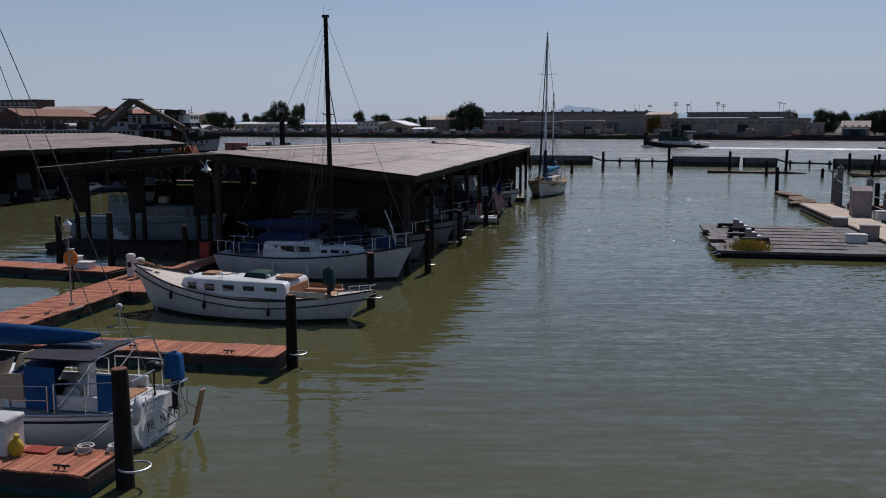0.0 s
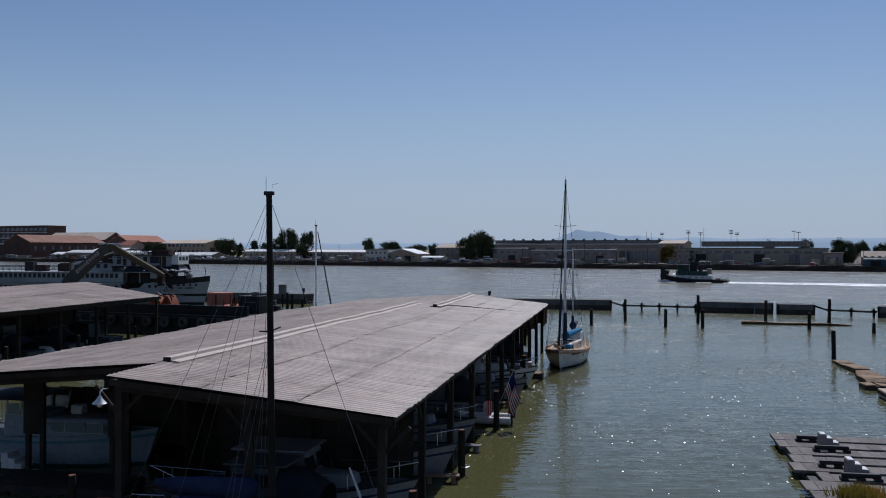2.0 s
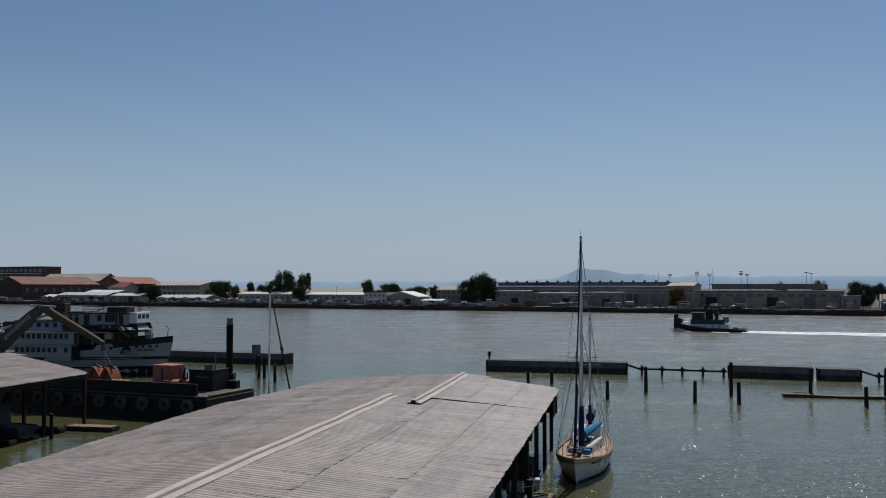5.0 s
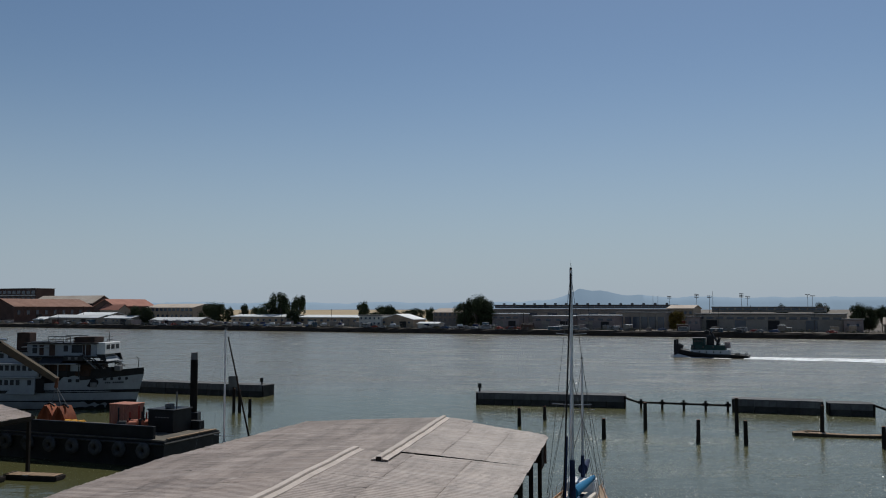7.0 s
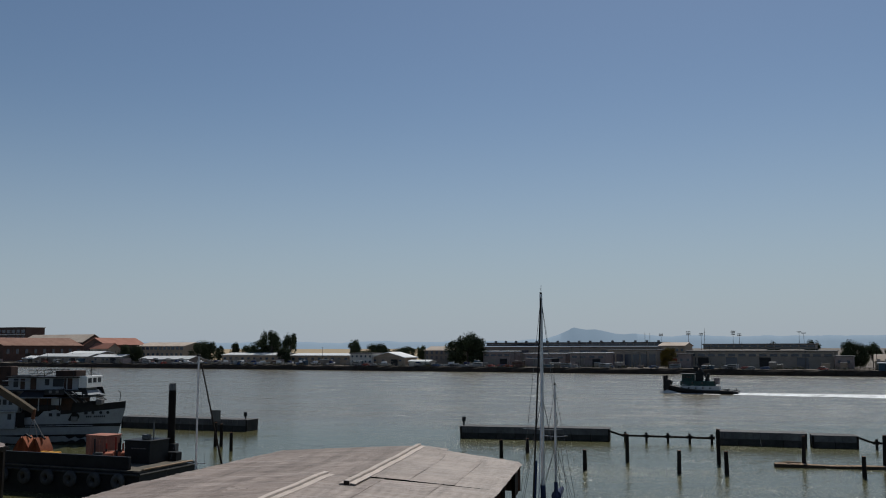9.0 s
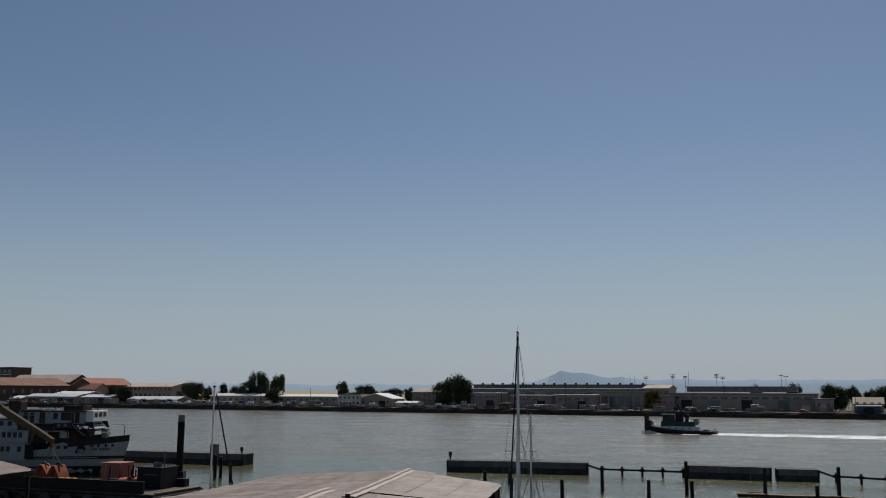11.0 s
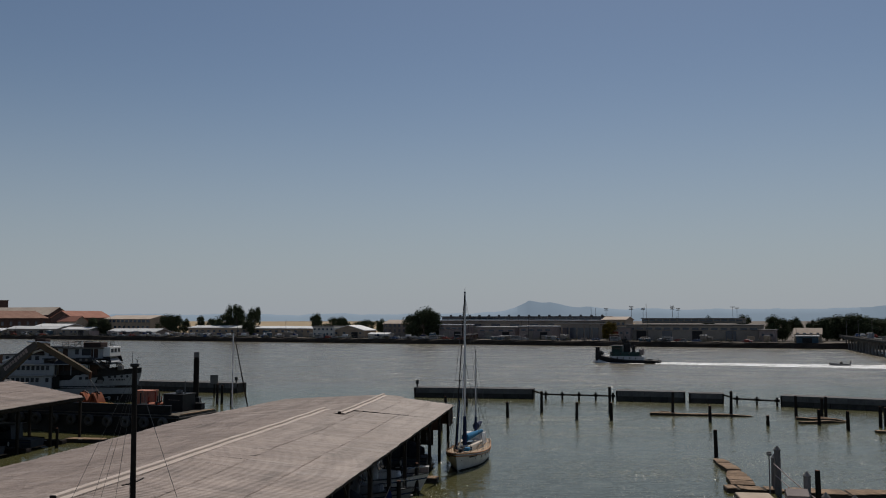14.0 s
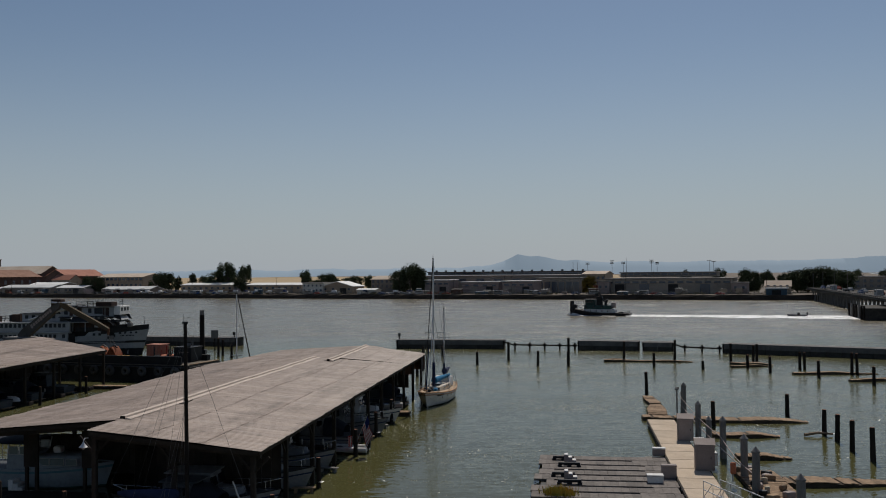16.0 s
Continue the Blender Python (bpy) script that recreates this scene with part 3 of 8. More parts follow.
for i in range(11):
    a = .6 + 5.65 * i
    for b, top in ((.55, 4.2), (5.0, 4.6), (9.6, 5.05 - .008 * a), (15.3, 4.5 - .009 * a), (20.6, 4.05 - .009 * a)):
        if (b > 10 and a < 7) or (b > 12 and a > 50):
            continue
        a_ = a
        gg = Geo()
        w = .26
        p = S1(a_, b, 0)
        gg.box((0, 0, (top - .8) / 2), (w, w, top + .8), bev=.02)
        part("post", gg, TIMBER, shed, m=at(p.x, p.y, 0, HEAD + rp.uniform(-2, 2)))
        if b in (.55, 20.6) or i == 0:
            for s in (-1, 1):
                if i == 0:
                    beam(shed, S1(a_, b, top - 1.0), S1(a_, b + s * .9, top - .05 + s * .06), .1, .12, name="brace")
                else:
                    beam(shed, S1(a_, b, top - 1.0), S1(a_ + s * .9, b, top - .05), .1, .12, name="brace")
# twin front posts with boarded heads on the channel side
for b in (20.7, 17.3, 13.4):
    p = S1(6.9, b, 0)
    for sx in (-.34, .34):
        part("post", Geo().box((sx, 0, 1.7), (.2, .2, 5.0), bev=.02), TIMBER, shed, m=at(p.x, p.y, 0, HEAD))
    part("boarding", Geo().box((0, -.12, 3.05), (.95, .06, 2.3), bev=.01), TIMBER, shed, "dark boards across the post heads", m=at(p.x, p.y, 0, HEAD))
for i in range(29):
    a = .7 + 2.0 * i
    r_ = right_slope(a)
    if r_:
        beam(shed, S1(a, r_[2] + .1, r_[3] - .14), S1(a, r_[0], r_[1] - .16), .07, .18, name="rafter")
    l_ = left_slope(a)
    if l_:
        beam(shed, S1(a, l_[0], l_[1] - .16), S1(a, l_[2] - .1, l_[3] - .14), .07, .18, name="rafter")
BROWNBOARD = surf("brown_stained_board", (.085, .05, .036), (.13, .078, .055), 1, .85, 0, .3, 9)
# board hung at the far corner, and unseen boarded walls added inside to keep light out
gg = Geo()
gg.box((0, 0, 0), (.06, 2.0, 1.7), bev=.01)
p = S1(56.5, .3, 3.4)
part("hanging_board", gg, TIMBER, shed, "dark brown hanging board", m=at(p.x, p.y, p.z, HEAD))
for a_, b_, w_, z_ in ((57.2, .75, 1.3, 3.45), (54.0, 1.6, 1.6, 3.2)):
    p = S1(a_, b_, z_)
    part("hanging_board", Geo().box((0, 0, 0), (w_, .05, 1.5), bev=.01), BROWNBOARD, shed, "dark brown hanging board", m=at(p.x, p.y, p.z, HEAD))


def blocking_wall(parent, place, a0, b0, a1, b1, z0, z1):
    """Dark boards side by side between two plan points of a shed, added to block light."""
    p, q = place(a0, b0, 0), place(a1, b1, 0)
    d = q - p
    n = max(1, round(d.length / .62))
    bm_ = mesh("board", Geo().box((0, 0, 0), (d.length / n - .012, .035, z1 - z0), bev=.006), TIMBER)
    r = random.Random(n)
    for k in range(n):
        c = p + d * ((k + .5) / n)
        part("board", bm_, TIMBER, parent, m=at(c.x, c.y, (z0 + z1) / 2 + r.uniform(-.05, .05), math.degrees(math.atan2(d.y, d.x)) + r.uniform(-1.5, 1.5)))


blocking_wall(shed, S1, 5.0, 9.5, 56.0, 9.5, .6, 4.55)
blocking_wall(shed, S1, 6.4, .9, 6.4, 9.4, .6, 4.6)
blocking_wall(shed, S1, 20.5, 10.0, 20.5, 20.6, .6, 2.7)
blocking_wall(shed, S1, 11.5, 10.0, 11.5, 20.6, .6, 3.1)
blocking_wall(shed, S1, 57.0, 2.0, 57.0, 9.0, .6, 4.35)

# second shed
O2 = Vector((-30.2, 111.3, 0)) - U * 68
shed2 = thing("covered_berths", at(0, 0, 0), "second covered boat berths with pale corrugated roof, across the channel", "boat shed")
S2 = lambda a, b, z: shed_place(O2, U, a, b, z)


def east2(a):
    if a < 68:
        return (13.0, 5.75, 0.0, 4.62)
    return (13.0, 5.75, (a - 68) * 2.1, 4.62 + (a - 68) * .18) if a < 73.5 else None


def west2(a):
    return (13.1, 5.75, 24.0, 4.7) if a < 72 else None


lay_roof(shed2, O2, U, east2, 1.2, 2, 3)
lay_roof(shed2, O2, U, west2, 1.2, 1, 4)
beam(shed2, S2(0, .1, 4.45), S2(68, .1, 4.45), .06, .26, name="fascia")
beam(shed2, S2(0, .4, 4.3), S2(68, .4, 4.3), .16, .3, name="eave_beam")
beam(shed2, S2(68, .1, 4.42), S2(73.8, 13, 5.5), .06, .26, name="fascia")
for i in range(13):
    for b, top in ((.6, 4.25), (6.5, 4.8), (13, 5.3), (22, 4.6)):
        gg = Geo()
        p = S2(2 + 5.5 * i, b, 0)
        gg.box((0, 0, (top - .8) / 2), (.26, .26, top + .8), bev=.02)
        part("post", gg, TIMBER, shed2, m=at(p.x, p.y, 0, HEAD))
# another added wall that keeps the second shed dark inside
blocking_wall(shed2, S2, 2.0, 9.0, 66.0, 9.0, .6, 4.9)


# ---- docks ----
def plank_mesh(length, wide, thick, material, name="plank"):
    gg = Geo()
    gg.box((0, 0, 0), (wide, length, thick), bev=.008)
    return mesh(name, gg, material)


def dock(x, y, turn, length, wide, label, deck=DECK, skirt=FASCIA, floats=FLOAT, top=0.46, pitch=0.15, along=False, seed=1, name="dock", limit=290):
    """A floating dock: local x along it from its start. Planks lie across it (or along it)."""
    d = thing(name, at(x, y, 0, turn), label, "dock", "wooden docks" if deck is DECK else "")
    r = random.Random(seed)
    gg = Geo()
    for s in (-1, 1):
        gg.box((length / 2, s * (wide / 2 - .05), top - .19), (length, .09, .26), bev=.015)
    for e in (.05, length - .05):
        gg.box((e, 0, top - .19), (.09, wide - .2, .26), bev=.01)
    part("frame", gg, skirt, d)
    n = max(2, round(length / 2.2))
    for i in range(n):
        gg = Geo()
        gg.box((length * (i + .5) / n, 0, .02), (length / n - .12, wide - .06, .44), bev=.05)
        part("float", gg, floats, d)
    made = [plank_mesh(wide + .02 * k, pitch - .012, .045, deck) for k in range(3)] if not along else None
    if along:
        rows = max(2, round(wide / pitch))
        seg = [plank_mesh(s, pitch - .012, .045, deck) for s in (2.4, 1.8)]
        for j in range(rows):
            px = 0.0
            k = j % 2
            while px < length - .3:
                s = (2.4, 1.8)[k % 2]
                if px + s > length + .2:
                    break
                part("plank", seg[k % 2], deck, d, m=pose(px + s / 2, -wide / 2 + (j + .5) * wide / rows, top - .02 + r.uniform(-.006, .006), 0, 0, 90 + r.uniform(-.3, .3)))
                px += s + .012
                k += 1
    else:
        for i in range(min(limit, int(length / pitch))):
            part("plank", made[r.randrange(3)], deck, d, m=pose((i + .5) * pitch, r.uniform(-.015, .015), top - .02 + r.uniform(-.006, .006), r.uniform(-.3, .3), r.uniform(-.4, .4), r.uniform(-.4, .4)))
    # worn white edge strips
    for i in range(int(length / 1.7)):
        if r.random() < .75:
            gg = Geo()
            gg.box((.5 + i * 1.7 + r.uniform(-.3, .3), r.choice((-1, 1)) * (wide / 2 + .012), top - .03), (r.uniform(.35, .7), .03, .07), bev=.008)
            part("edge_strip", gg, OLDWHITE, d, "worn white edge strip")
    return d


VT = HEAD - 0.0     # local x of a dock along v
dock(-14.6, 23.0, VT, 9.25, 1.25, "short red-brown plank finger dock on teal floats", seed=2)
dock(-12.6, 31.3, VT, 9.0, 1.25, "red-brown plank finger dock on teal floats with worn edges", seed=3)
dock(-17.3, 12.0, HEAD + 90, 33.4, 2.0, "long red-brown plank walkway between the berths", seed=4, pitch=.15)
dock(-24.3, 47.1, -16.4, 11.2, 1.35, "red-brown plank side dock reaching toward the sheds", seed=5)
dock(-11.35, 42.2, HEAD + 90, 6.2, 1.2, "narrow red-brown plank dock beside a moored sailboat", seed=6)
dock(-11.95, 39.7, VT, 1.5, 1.5, "small red-brown plank corner dock by the walkway", seed=7)

dock(-20.9, 54.4, VT, 9.4, 2.2, "dark plank dock before the old cabin cruiser", TIMBER, FASCIA, FASCIA, .40, .3, seed=8)

# walkways under the shed roof, near-black planks standing in for the shade there
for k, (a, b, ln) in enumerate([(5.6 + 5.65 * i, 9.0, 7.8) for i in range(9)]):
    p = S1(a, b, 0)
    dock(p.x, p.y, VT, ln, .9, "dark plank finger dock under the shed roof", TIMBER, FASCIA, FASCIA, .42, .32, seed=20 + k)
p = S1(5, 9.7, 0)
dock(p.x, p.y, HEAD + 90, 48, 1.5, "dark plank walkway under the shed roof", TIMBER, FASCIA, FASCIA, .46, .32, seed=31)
p = S1(40.6, 3.2, 0)
dock(p.x, p.y, VT, 4.2, 1.1, "weathered plank dock stub beside the moored ketch", DRIFT, FASCIA, FASCIA, .4, .2, seed=33)


# ---- piles ----
SAWN = surf("sawn_pile_top", (.13, .06, .04), (.20, .10, .065), 3, .9, 0, .4, 8)


def pile(x, y, top, r=.15, lean=0.0, material=PILE, cap=None, hoop=0.0, seed=0, label="dark tarred timber mooring pile standing in the water", collar=None):
    t = thing("pile", at(x, y, 0, seed * 57), label, "pile", "mooring piles")
    gg = Geo()
    rr = random.Random(seed)
    n = 12
    rs = []
    for z in (-1.2, -.1, .25, top * .5, top - .1, top):
        k = r * (1.0 + (.06 if z < .3 else 0) - .05 * z / max(top, 1)) * (0.9 if z == top else 1)
        rs.append([(lean * z + k * (1 + rr.uniform(-.04, .04)) * math.cos(2 * math.pi * j / n), k * (1 + rr.uniform(-.04, .04)) * math.sin(2 * math.pi * j / n), z) for j in range(n)])
    gg.rings(rs, None, True, True)
    part("shaft", gg, material, t)
    if material is PILE:
        part("sawn_top", Geo().tube([(lean * top, 0, top - .03), (lean * top, 0, top + .012)], r * .86, 12), SAWN, t, "weathered brown sawn pile top")
    if cap:
        gg = Geo()
        gg.rings([[(lean * top + q * math.cos(2 * math.pi * j / n), q * math.sin(2 * math.pi * j / n), top + h) for j in range(n)] for q, h in ((r * 1.12, -.02), (r * 1.12, .06), (.02, r * 1.5))], None, True, True)
        part("cap", gg, cap, t, "pale conical pile cap")
    if hoop:
        gg = Geo()
        gg.ring((hoop * .45, 0, .40), hoop * .68, .022, n=20)
        part("hoop", gg, ALLOY, t, "pale metal pile hoop", m=pose(0, 0, 0, 0, 0, -seed * 57))
    return t


for k, (x, y, h, r, hp) in enumerate([(-5.15, 21.35, 2.28, .16, .42), (-3.52, 29.8, 2.05, .155, .36), (-2.05, 38.1, 2.05, .15, .36), (-.15, 46.0, 1.98, .15, .3), (1.4, 55.8, 1.95, .15, .3), (3.25, 65.6, 2.05, .16, .0), (4.55, 73.6, 2.1, .15, .3), (5.75, 80.4, 2.2, .16, .3), (-15.3, 47.6, 2.6, .16, 0), (-18.4, 49.0, 2.3, .15, 0), (-11.75, 47.6, 2.0, .13, 0)]):
    pile(x, y, h, r, .006 * (k % 3 - 1), hoop=hp, seed=k + 1)
for k, (x, y, h) in enumerate([(17.8, 131.7, 2.0), (23.3, 138.5, 2.9), (26.6, 129.3, 2.2), (32.5, 136.5, 3.6), (31.0, 128.6, 2.2), (40.9, 135.2, 3.0), (43.1, 126.2, 2.0), (48.2, 133.0, 3.3), (9.9, 141.3, 2.0), (-25.0, 152.5, 3.0), (-24.3, 152.6, 2.8), (-21.9, 148.0, 2.2), (55.9, 130.2, 2.9), (55.4, 122.3, 1.9), (59.7, 129.8, 2.8), (56.5, 117.1, 2.2), (61.9, 120.0, 2.4), (60.0, 110.2, 2.2), (65.6, 112.7, 2.9), (63.0, 102.3, 2.2), (13.2, 146.5, 1.6), (8.6, 118.0, 2.0)]):
    pile(x, y, h, .2, .012 * ((k * 7) % 5 - 2), seed=k + 30)
for k, (x, y, h) in enumerate([(59.2, 129.9, 2.6), (62.7, 120.3, 2.3), (66.4, 112.9, 2.8), (34.2, 97.4, 2.5), (43.2, 80.9, 2.1), (42.2, 71.3, 2.1), (41.75, 68.1, 2.2), (41.05, 64.3, 2.35), (40.7, 60.6, 2.45), (34.5, 76.3, 2.2)]):
    pile(x, y, h, .19, .01 * ((k * 5) % 5 - 2), seed=k + 60)
pile(49.0, 122.3, 1.2, .2, -.35, seed=77, label="dark broken pile leaning in the water")
for k, (x, y, h) in enumerate([(32.75, 79.2, 3.2), (33.3, 81.2, 2.3), (31.35, 70.9, 2.7), (31.25, 68.0, 1.9), (30.5, 62.7, 2.75), (29.3, 55.4, 2.75), (28.7, 51.9, 2.6), (28.0, 44.0, 2.7)]):
    pile(x, y, h, .24, 0, GREYCON, GREYCON, seed=k + 90, label="grey concrete guide pile with a conical cap")


# ---- floating breakwaters ----
def breakwater(x0, y0, x1, y1, h, label, top=CONCRETE):
    d = Vector((x1 - x0, y1 - y0, 0))
    t = thing("breakwater", at(x0, y0, 0, math.degrees(math.atan2(d.y, d.x))), label, "breakwater", "floating breakwaters")
    n = max(2, round(d.length / 2.4))
    for i in range(n):
        gg = Geo()
        w = d.length / n
        gg.box((w * (i + .5), 1.5, h / 2 - .3), (w - .03, 3.0, h + .6), bev=.05)
        part("wall_panel", gg, DARKCON, t)
        gg = Geo()
        gg.box((w * (i + .5), 1.5, h * .74), (w - .05, 3.06, h * .5), bev=.03)
        part("upper_panel", gg, CAPCON, t)
    gg = Geo()
    gg.box((d.length / 2, 1.5, h + .04), (d.length + .1, 3.1, .10), bev=.03)
    part("cap_rail", gg, CAPCON, t)
    for i in range(n * 3 + 1):
        gg = Geo()
        gg.box((d.length * i / (n * 3), -.05, h * .74), (.1, .1, h * .5), bev=.02)
        part("rib", gg, CAPCON, t)
    for x in (.1, d.length - .1):
        gg = Geo()
        gg.box((x, -.08, h / 2), (.22, .16, h + .1), bev=.03)
        part("fender", gg, PILE, t)
    return t


breakwater(-47.0, 180.0, -25.8, 172.8, 1.6, "dark floating breakwater wall at the harbour mouth")
breakwater(5.4, 163.6, 24.9, 159.4, 1.5, "dark floating breakwater wall at the harbour mouth")
breakwater(37.6, 155.4, 47.7, 152.1, 1.55, "dark floating breakwater wall at the harbour mouth")
breakwater(48.3, 152.0, 53.3, 150.6, 1.4, "short dark floating breakwater wall at the harbour mouth")
breakwater(60.3, 145.9, 81.5, 132.2, 1.5, "dark floating breakwater wall at the harbour mouth")
breakwater(82.5, 131.5, 112.0, 112.0, 1.5, "dark floating breakwater wall at the harbour mouth")


def pipe_link(x0, y0, x1, y1, n):
    d = Vector((x1 - x0, y1 - y0, 0))
    t = thing("pipe_link", at(x0, y0, 0, math.degrees(math.atan2(d.y, d.x))), "dark pipe boom on short stubs between breakwaters", "pipe boom", "pipe booms")
    gg = Geo()
    gg.tube([(0, 0, 1.3), (1.6, 0, .8), (d.length, 0, .75)], .13, 8)
    part("pipe", gg, PILE, t)
    for i in range(n):
        gg = Geo()
        x = 2.0 + (d.length - 2.4) * i / (n - 1)
        gg.tube([(x, 0, -.6), (x, 0, 1.25)], .16, 8)
        gg.box((x, 0, .8), (.75, .5, .35), bev=.05)
        part("stub", gg, PILE, t)


pipe_link(24.9, 159.4, 37.5, 155.5, 5)
pipe_link(53.3, 150.6, 60.2, 146.0, 3)


def ruin(x, y, turn, pieces, label, seed, name="ruined_dock", sag=.2):
    """A wrecked float: weathered boards on a beam that sags and narrows towards its broken end."""
    t = thing(name, at(x, y, 0, turn), label, "wrecked dock", "wrecked docks")
    r = random.Random(seed)
    ln, w = pieces

    def dip(f):
        return .05 * math.sin(f * 9 + seed) - sag * max(0, f - .45) ** 2 * 3.3

    def slim(f):
        return 1 - .45 * max(0, f - .6) * 2.5

    gg = Geo()
    gg.rings([[(ln * i / 12, s * w / 2 * slim(i / 12) * (1 + r.uniform(-.1, .06)), z + dip(i / 12)) for s, z in ((-1, -.35), (-1, .22), (1, .24), (1, -.35))] for i in range(13)], None, True, True)
    part("beam", gg, DRIFTDARK, t)
    n = int(ln / .24)
    pm = {}
    for k in (1.0, 1.06, .9, .75, .6):
        pm[k] = plank_mesh(w * k, .232, .05, DRIFT, "board")
    for i in range(n):
        f = i / n
        if r.random() > .95:
            continue
        want = slim(f) * r.choice((1.0, 1.0, 1.03, .97))
        k = min(pm, key=lambda q: abs(q - want))
        broken = i > n - 4
        part("board", pm[k], DRIFT, t, m=pose(.15 + i * .24, r.uniform(-.03, .03), .28 + dip(f) + r.uniform(-.006, .01), r.uniform(-1, 1), r.uniform(-1, 1), r.uniform(-1, 1) + (r.uniform(-22, 22) if broken else 0)))
    return t


ruin(37.6, 134.5, -12, (13.5, 1.1), "half-sunken bleached wooden float drifting among piles", 1)
ruin(55.0, 128.2, -20, (6.0, .9), "broken bleached wooden float among piles", 2)
ruin(53.5, 123.6, 8, (6.5, .6), "broken bleached wooden float among piles", 3)
ruin(58.5, 114.5, -6, (11.0, 1.0), "broken bleached wooden float among piles", 4)
ruin(62.0, 106.0, 5, (9.0, .9), "broken bleached wooden float among piles", 5)
ruin(30.95, 81.5, 76, (6.9, 1.8), "collapsed brown wooden float beyond the concrete walkway", 6, sag=.1)
ruin(32.65, 88.3, 83, (7.0, 1.2), "narrow broken brown wooden float beyond the concrete walkway", 13)
ruin(29.2, 80.5, -8, (4.4, 1.5), "dark collapsed beam at the end of the concrete walkway", 7)
ruin(33.6, 79.0, -9, (10.2, 1.9), "wrecked brown wooden finger dock with missing boards", 8)
ruin(32.6, 71.2, -6, (5.6, 1.4), "wrecked brown wooden finger dock with missing boards", 9)
ruin(31.4, 62.6, -10, (4.0, 1.2), "wrecked brown wooden finger dock with missing boards", 10)
ruin(29.4, 54.4, -4, (9.6, 1.7), "wrecked brown wooden finger dock with missing boards", 11)
ruin(30.6, 57.5, -98, (9.0, 2.6), "sagging brown wooden platform beside the guide piles", 12)
for k, (x, y, tn, ln) in enumerate([(38.0, 135.6, 4, 3.4), (57.0, 128.6, -25, 3.0), (66.0, 107.0, 12, 4.5), (40.2, 70.6, 3, 2.4)]):
    gg = Geo()
    gg.tube([(0, 0, .1), (ln * .5, .1, .22), (ln, -.1, .12)], .13, 8, .08)
    lone("driftwood_log", gg, DRIFT, at(x, y, 0.05, tn), "bleached driftwood log floating by wrecked docks", "log", "driftwood")


# ---- hulls ----
class Hull:
    """Round-bilged hull, bow toward +x, waterline at z = 0."""

    def __init__(self, L, B, fb, bow, stern, draft=.5, transom=.75, rb=.6, rs=.25, n0=2.6, n1=1.35, peak=.45):
        self.L, self.B, self.fb, self.bow, self.stern, self.draft, self.transom, self.rb, self.rs, self.n0, self.n1, self.peak = L, B, fb, bow, stern, draft, transom, rb, rs, n0, n1, peak

    def half(self, s):
        p = self.peak
        if s < p:
            return self.B / 2 * (self.transom + (1 - self.transom) * math.sin(math.pi / 2 * s / p))
        return max(.012, self.B / 2 * math.cos(math.pi / 2 * ((s - p) / (1 - p)) ** 1.7))

    def sheer(self, s):
        return self.fb + (self.bow - self.fb) * max(0, (s - .35) / .65) ** 2 + (self.stern - self.fb) * max(0, (.35 - s) / .35) ** 2

    def deep(self, s):
        return self.draft * max(.12, 1 - abs(2 * s - 1) ** 3)

    def point(self, s, z, side=1, out=0.0, inset=0.0):
        h, d = self.sheer(s), self.deep(s)
        n = self.n0 + (self.n1 - self.n0) * s
        t = min(1, max(0, (z + d) / (h + d)))
        y = self.half(s) * (1 - (1 - t) ** n) ** (1 / n)
        x = -self.L / 2 + self.L * s
        k = max(-.3, z / h)
        if s > .5:
            x += self.rb * k * ((s - .5) / .5) ** 2
        else:
            x -= self.rs * k * ((.5 - s) / .5) ** 2
        return (x, side * max(0, y + out - inset), z)

    def shell(self, N=26, K=7):
        gg = Geo()
        rs = []
        for i in range(N + 1):
            s = i / N
            h, d = self.sheer(s), self.deep(s)
            zs = [-d + (h + d) * k / K for k in range(K, -1, -1)]
            rs.append([self.point(s, z, 1) for z in zs] + [self.point(s, z, -1) for z in zs[-2::-1]])
        gg.rings(rs, None, True, False, closed=False)
        return gg

    def deck(self, drop=.05, N=26, s0=0.0, s1=1.0):
        gg = Geo()
        rs = []
        for i in range(N + 1):
            s = s0 + (s1 - s0) * i / N
            h = self.sheer(s) - drop
            w = self.point(s, h)[1]
            x = self.point(s, h)[0]
            rs.append([(x, w * q, h + .06 * (1 - q * q) * self.B / 2.5) for q in (1, .6, .2, -.2, -.6, -1)])
        gg.rings(rs, None, closed=False)
        return gg

    def rail(self, r=.035, up=.0, N=26, s0=0.0, s1=1.0, side=1, inset=0.0):
        gg = Geo()
        gg.tube([Vector(self.point(s0 + (s1 - s0) * i / N, self.sheer(s0 + (s1 - s0) * i / N), side, 0, inset)) + Vector((0, 0, up)) for i in range(N + 1)], r, 6)
        return gg

    def band(self, f0, f1, out=.012, N=26, side=1, absolute=False):
        """A painted strip round the side between two fractions (or heights) of the freeboard."""
        gg = Geo()
        rs = []
        for i in range(N + 1):
            s = i / N
            h = self.sheer(s)
            z0, z1 = (f0, f1) if absolute else (h * f0, h * f1)
            rs.append([self.point(s, z0, side, out), self.point(s, z1, side, out)])
        gg.rings(rs if side > 0 else [r[::-1] for r in rs], None, closed=False)
        return gg


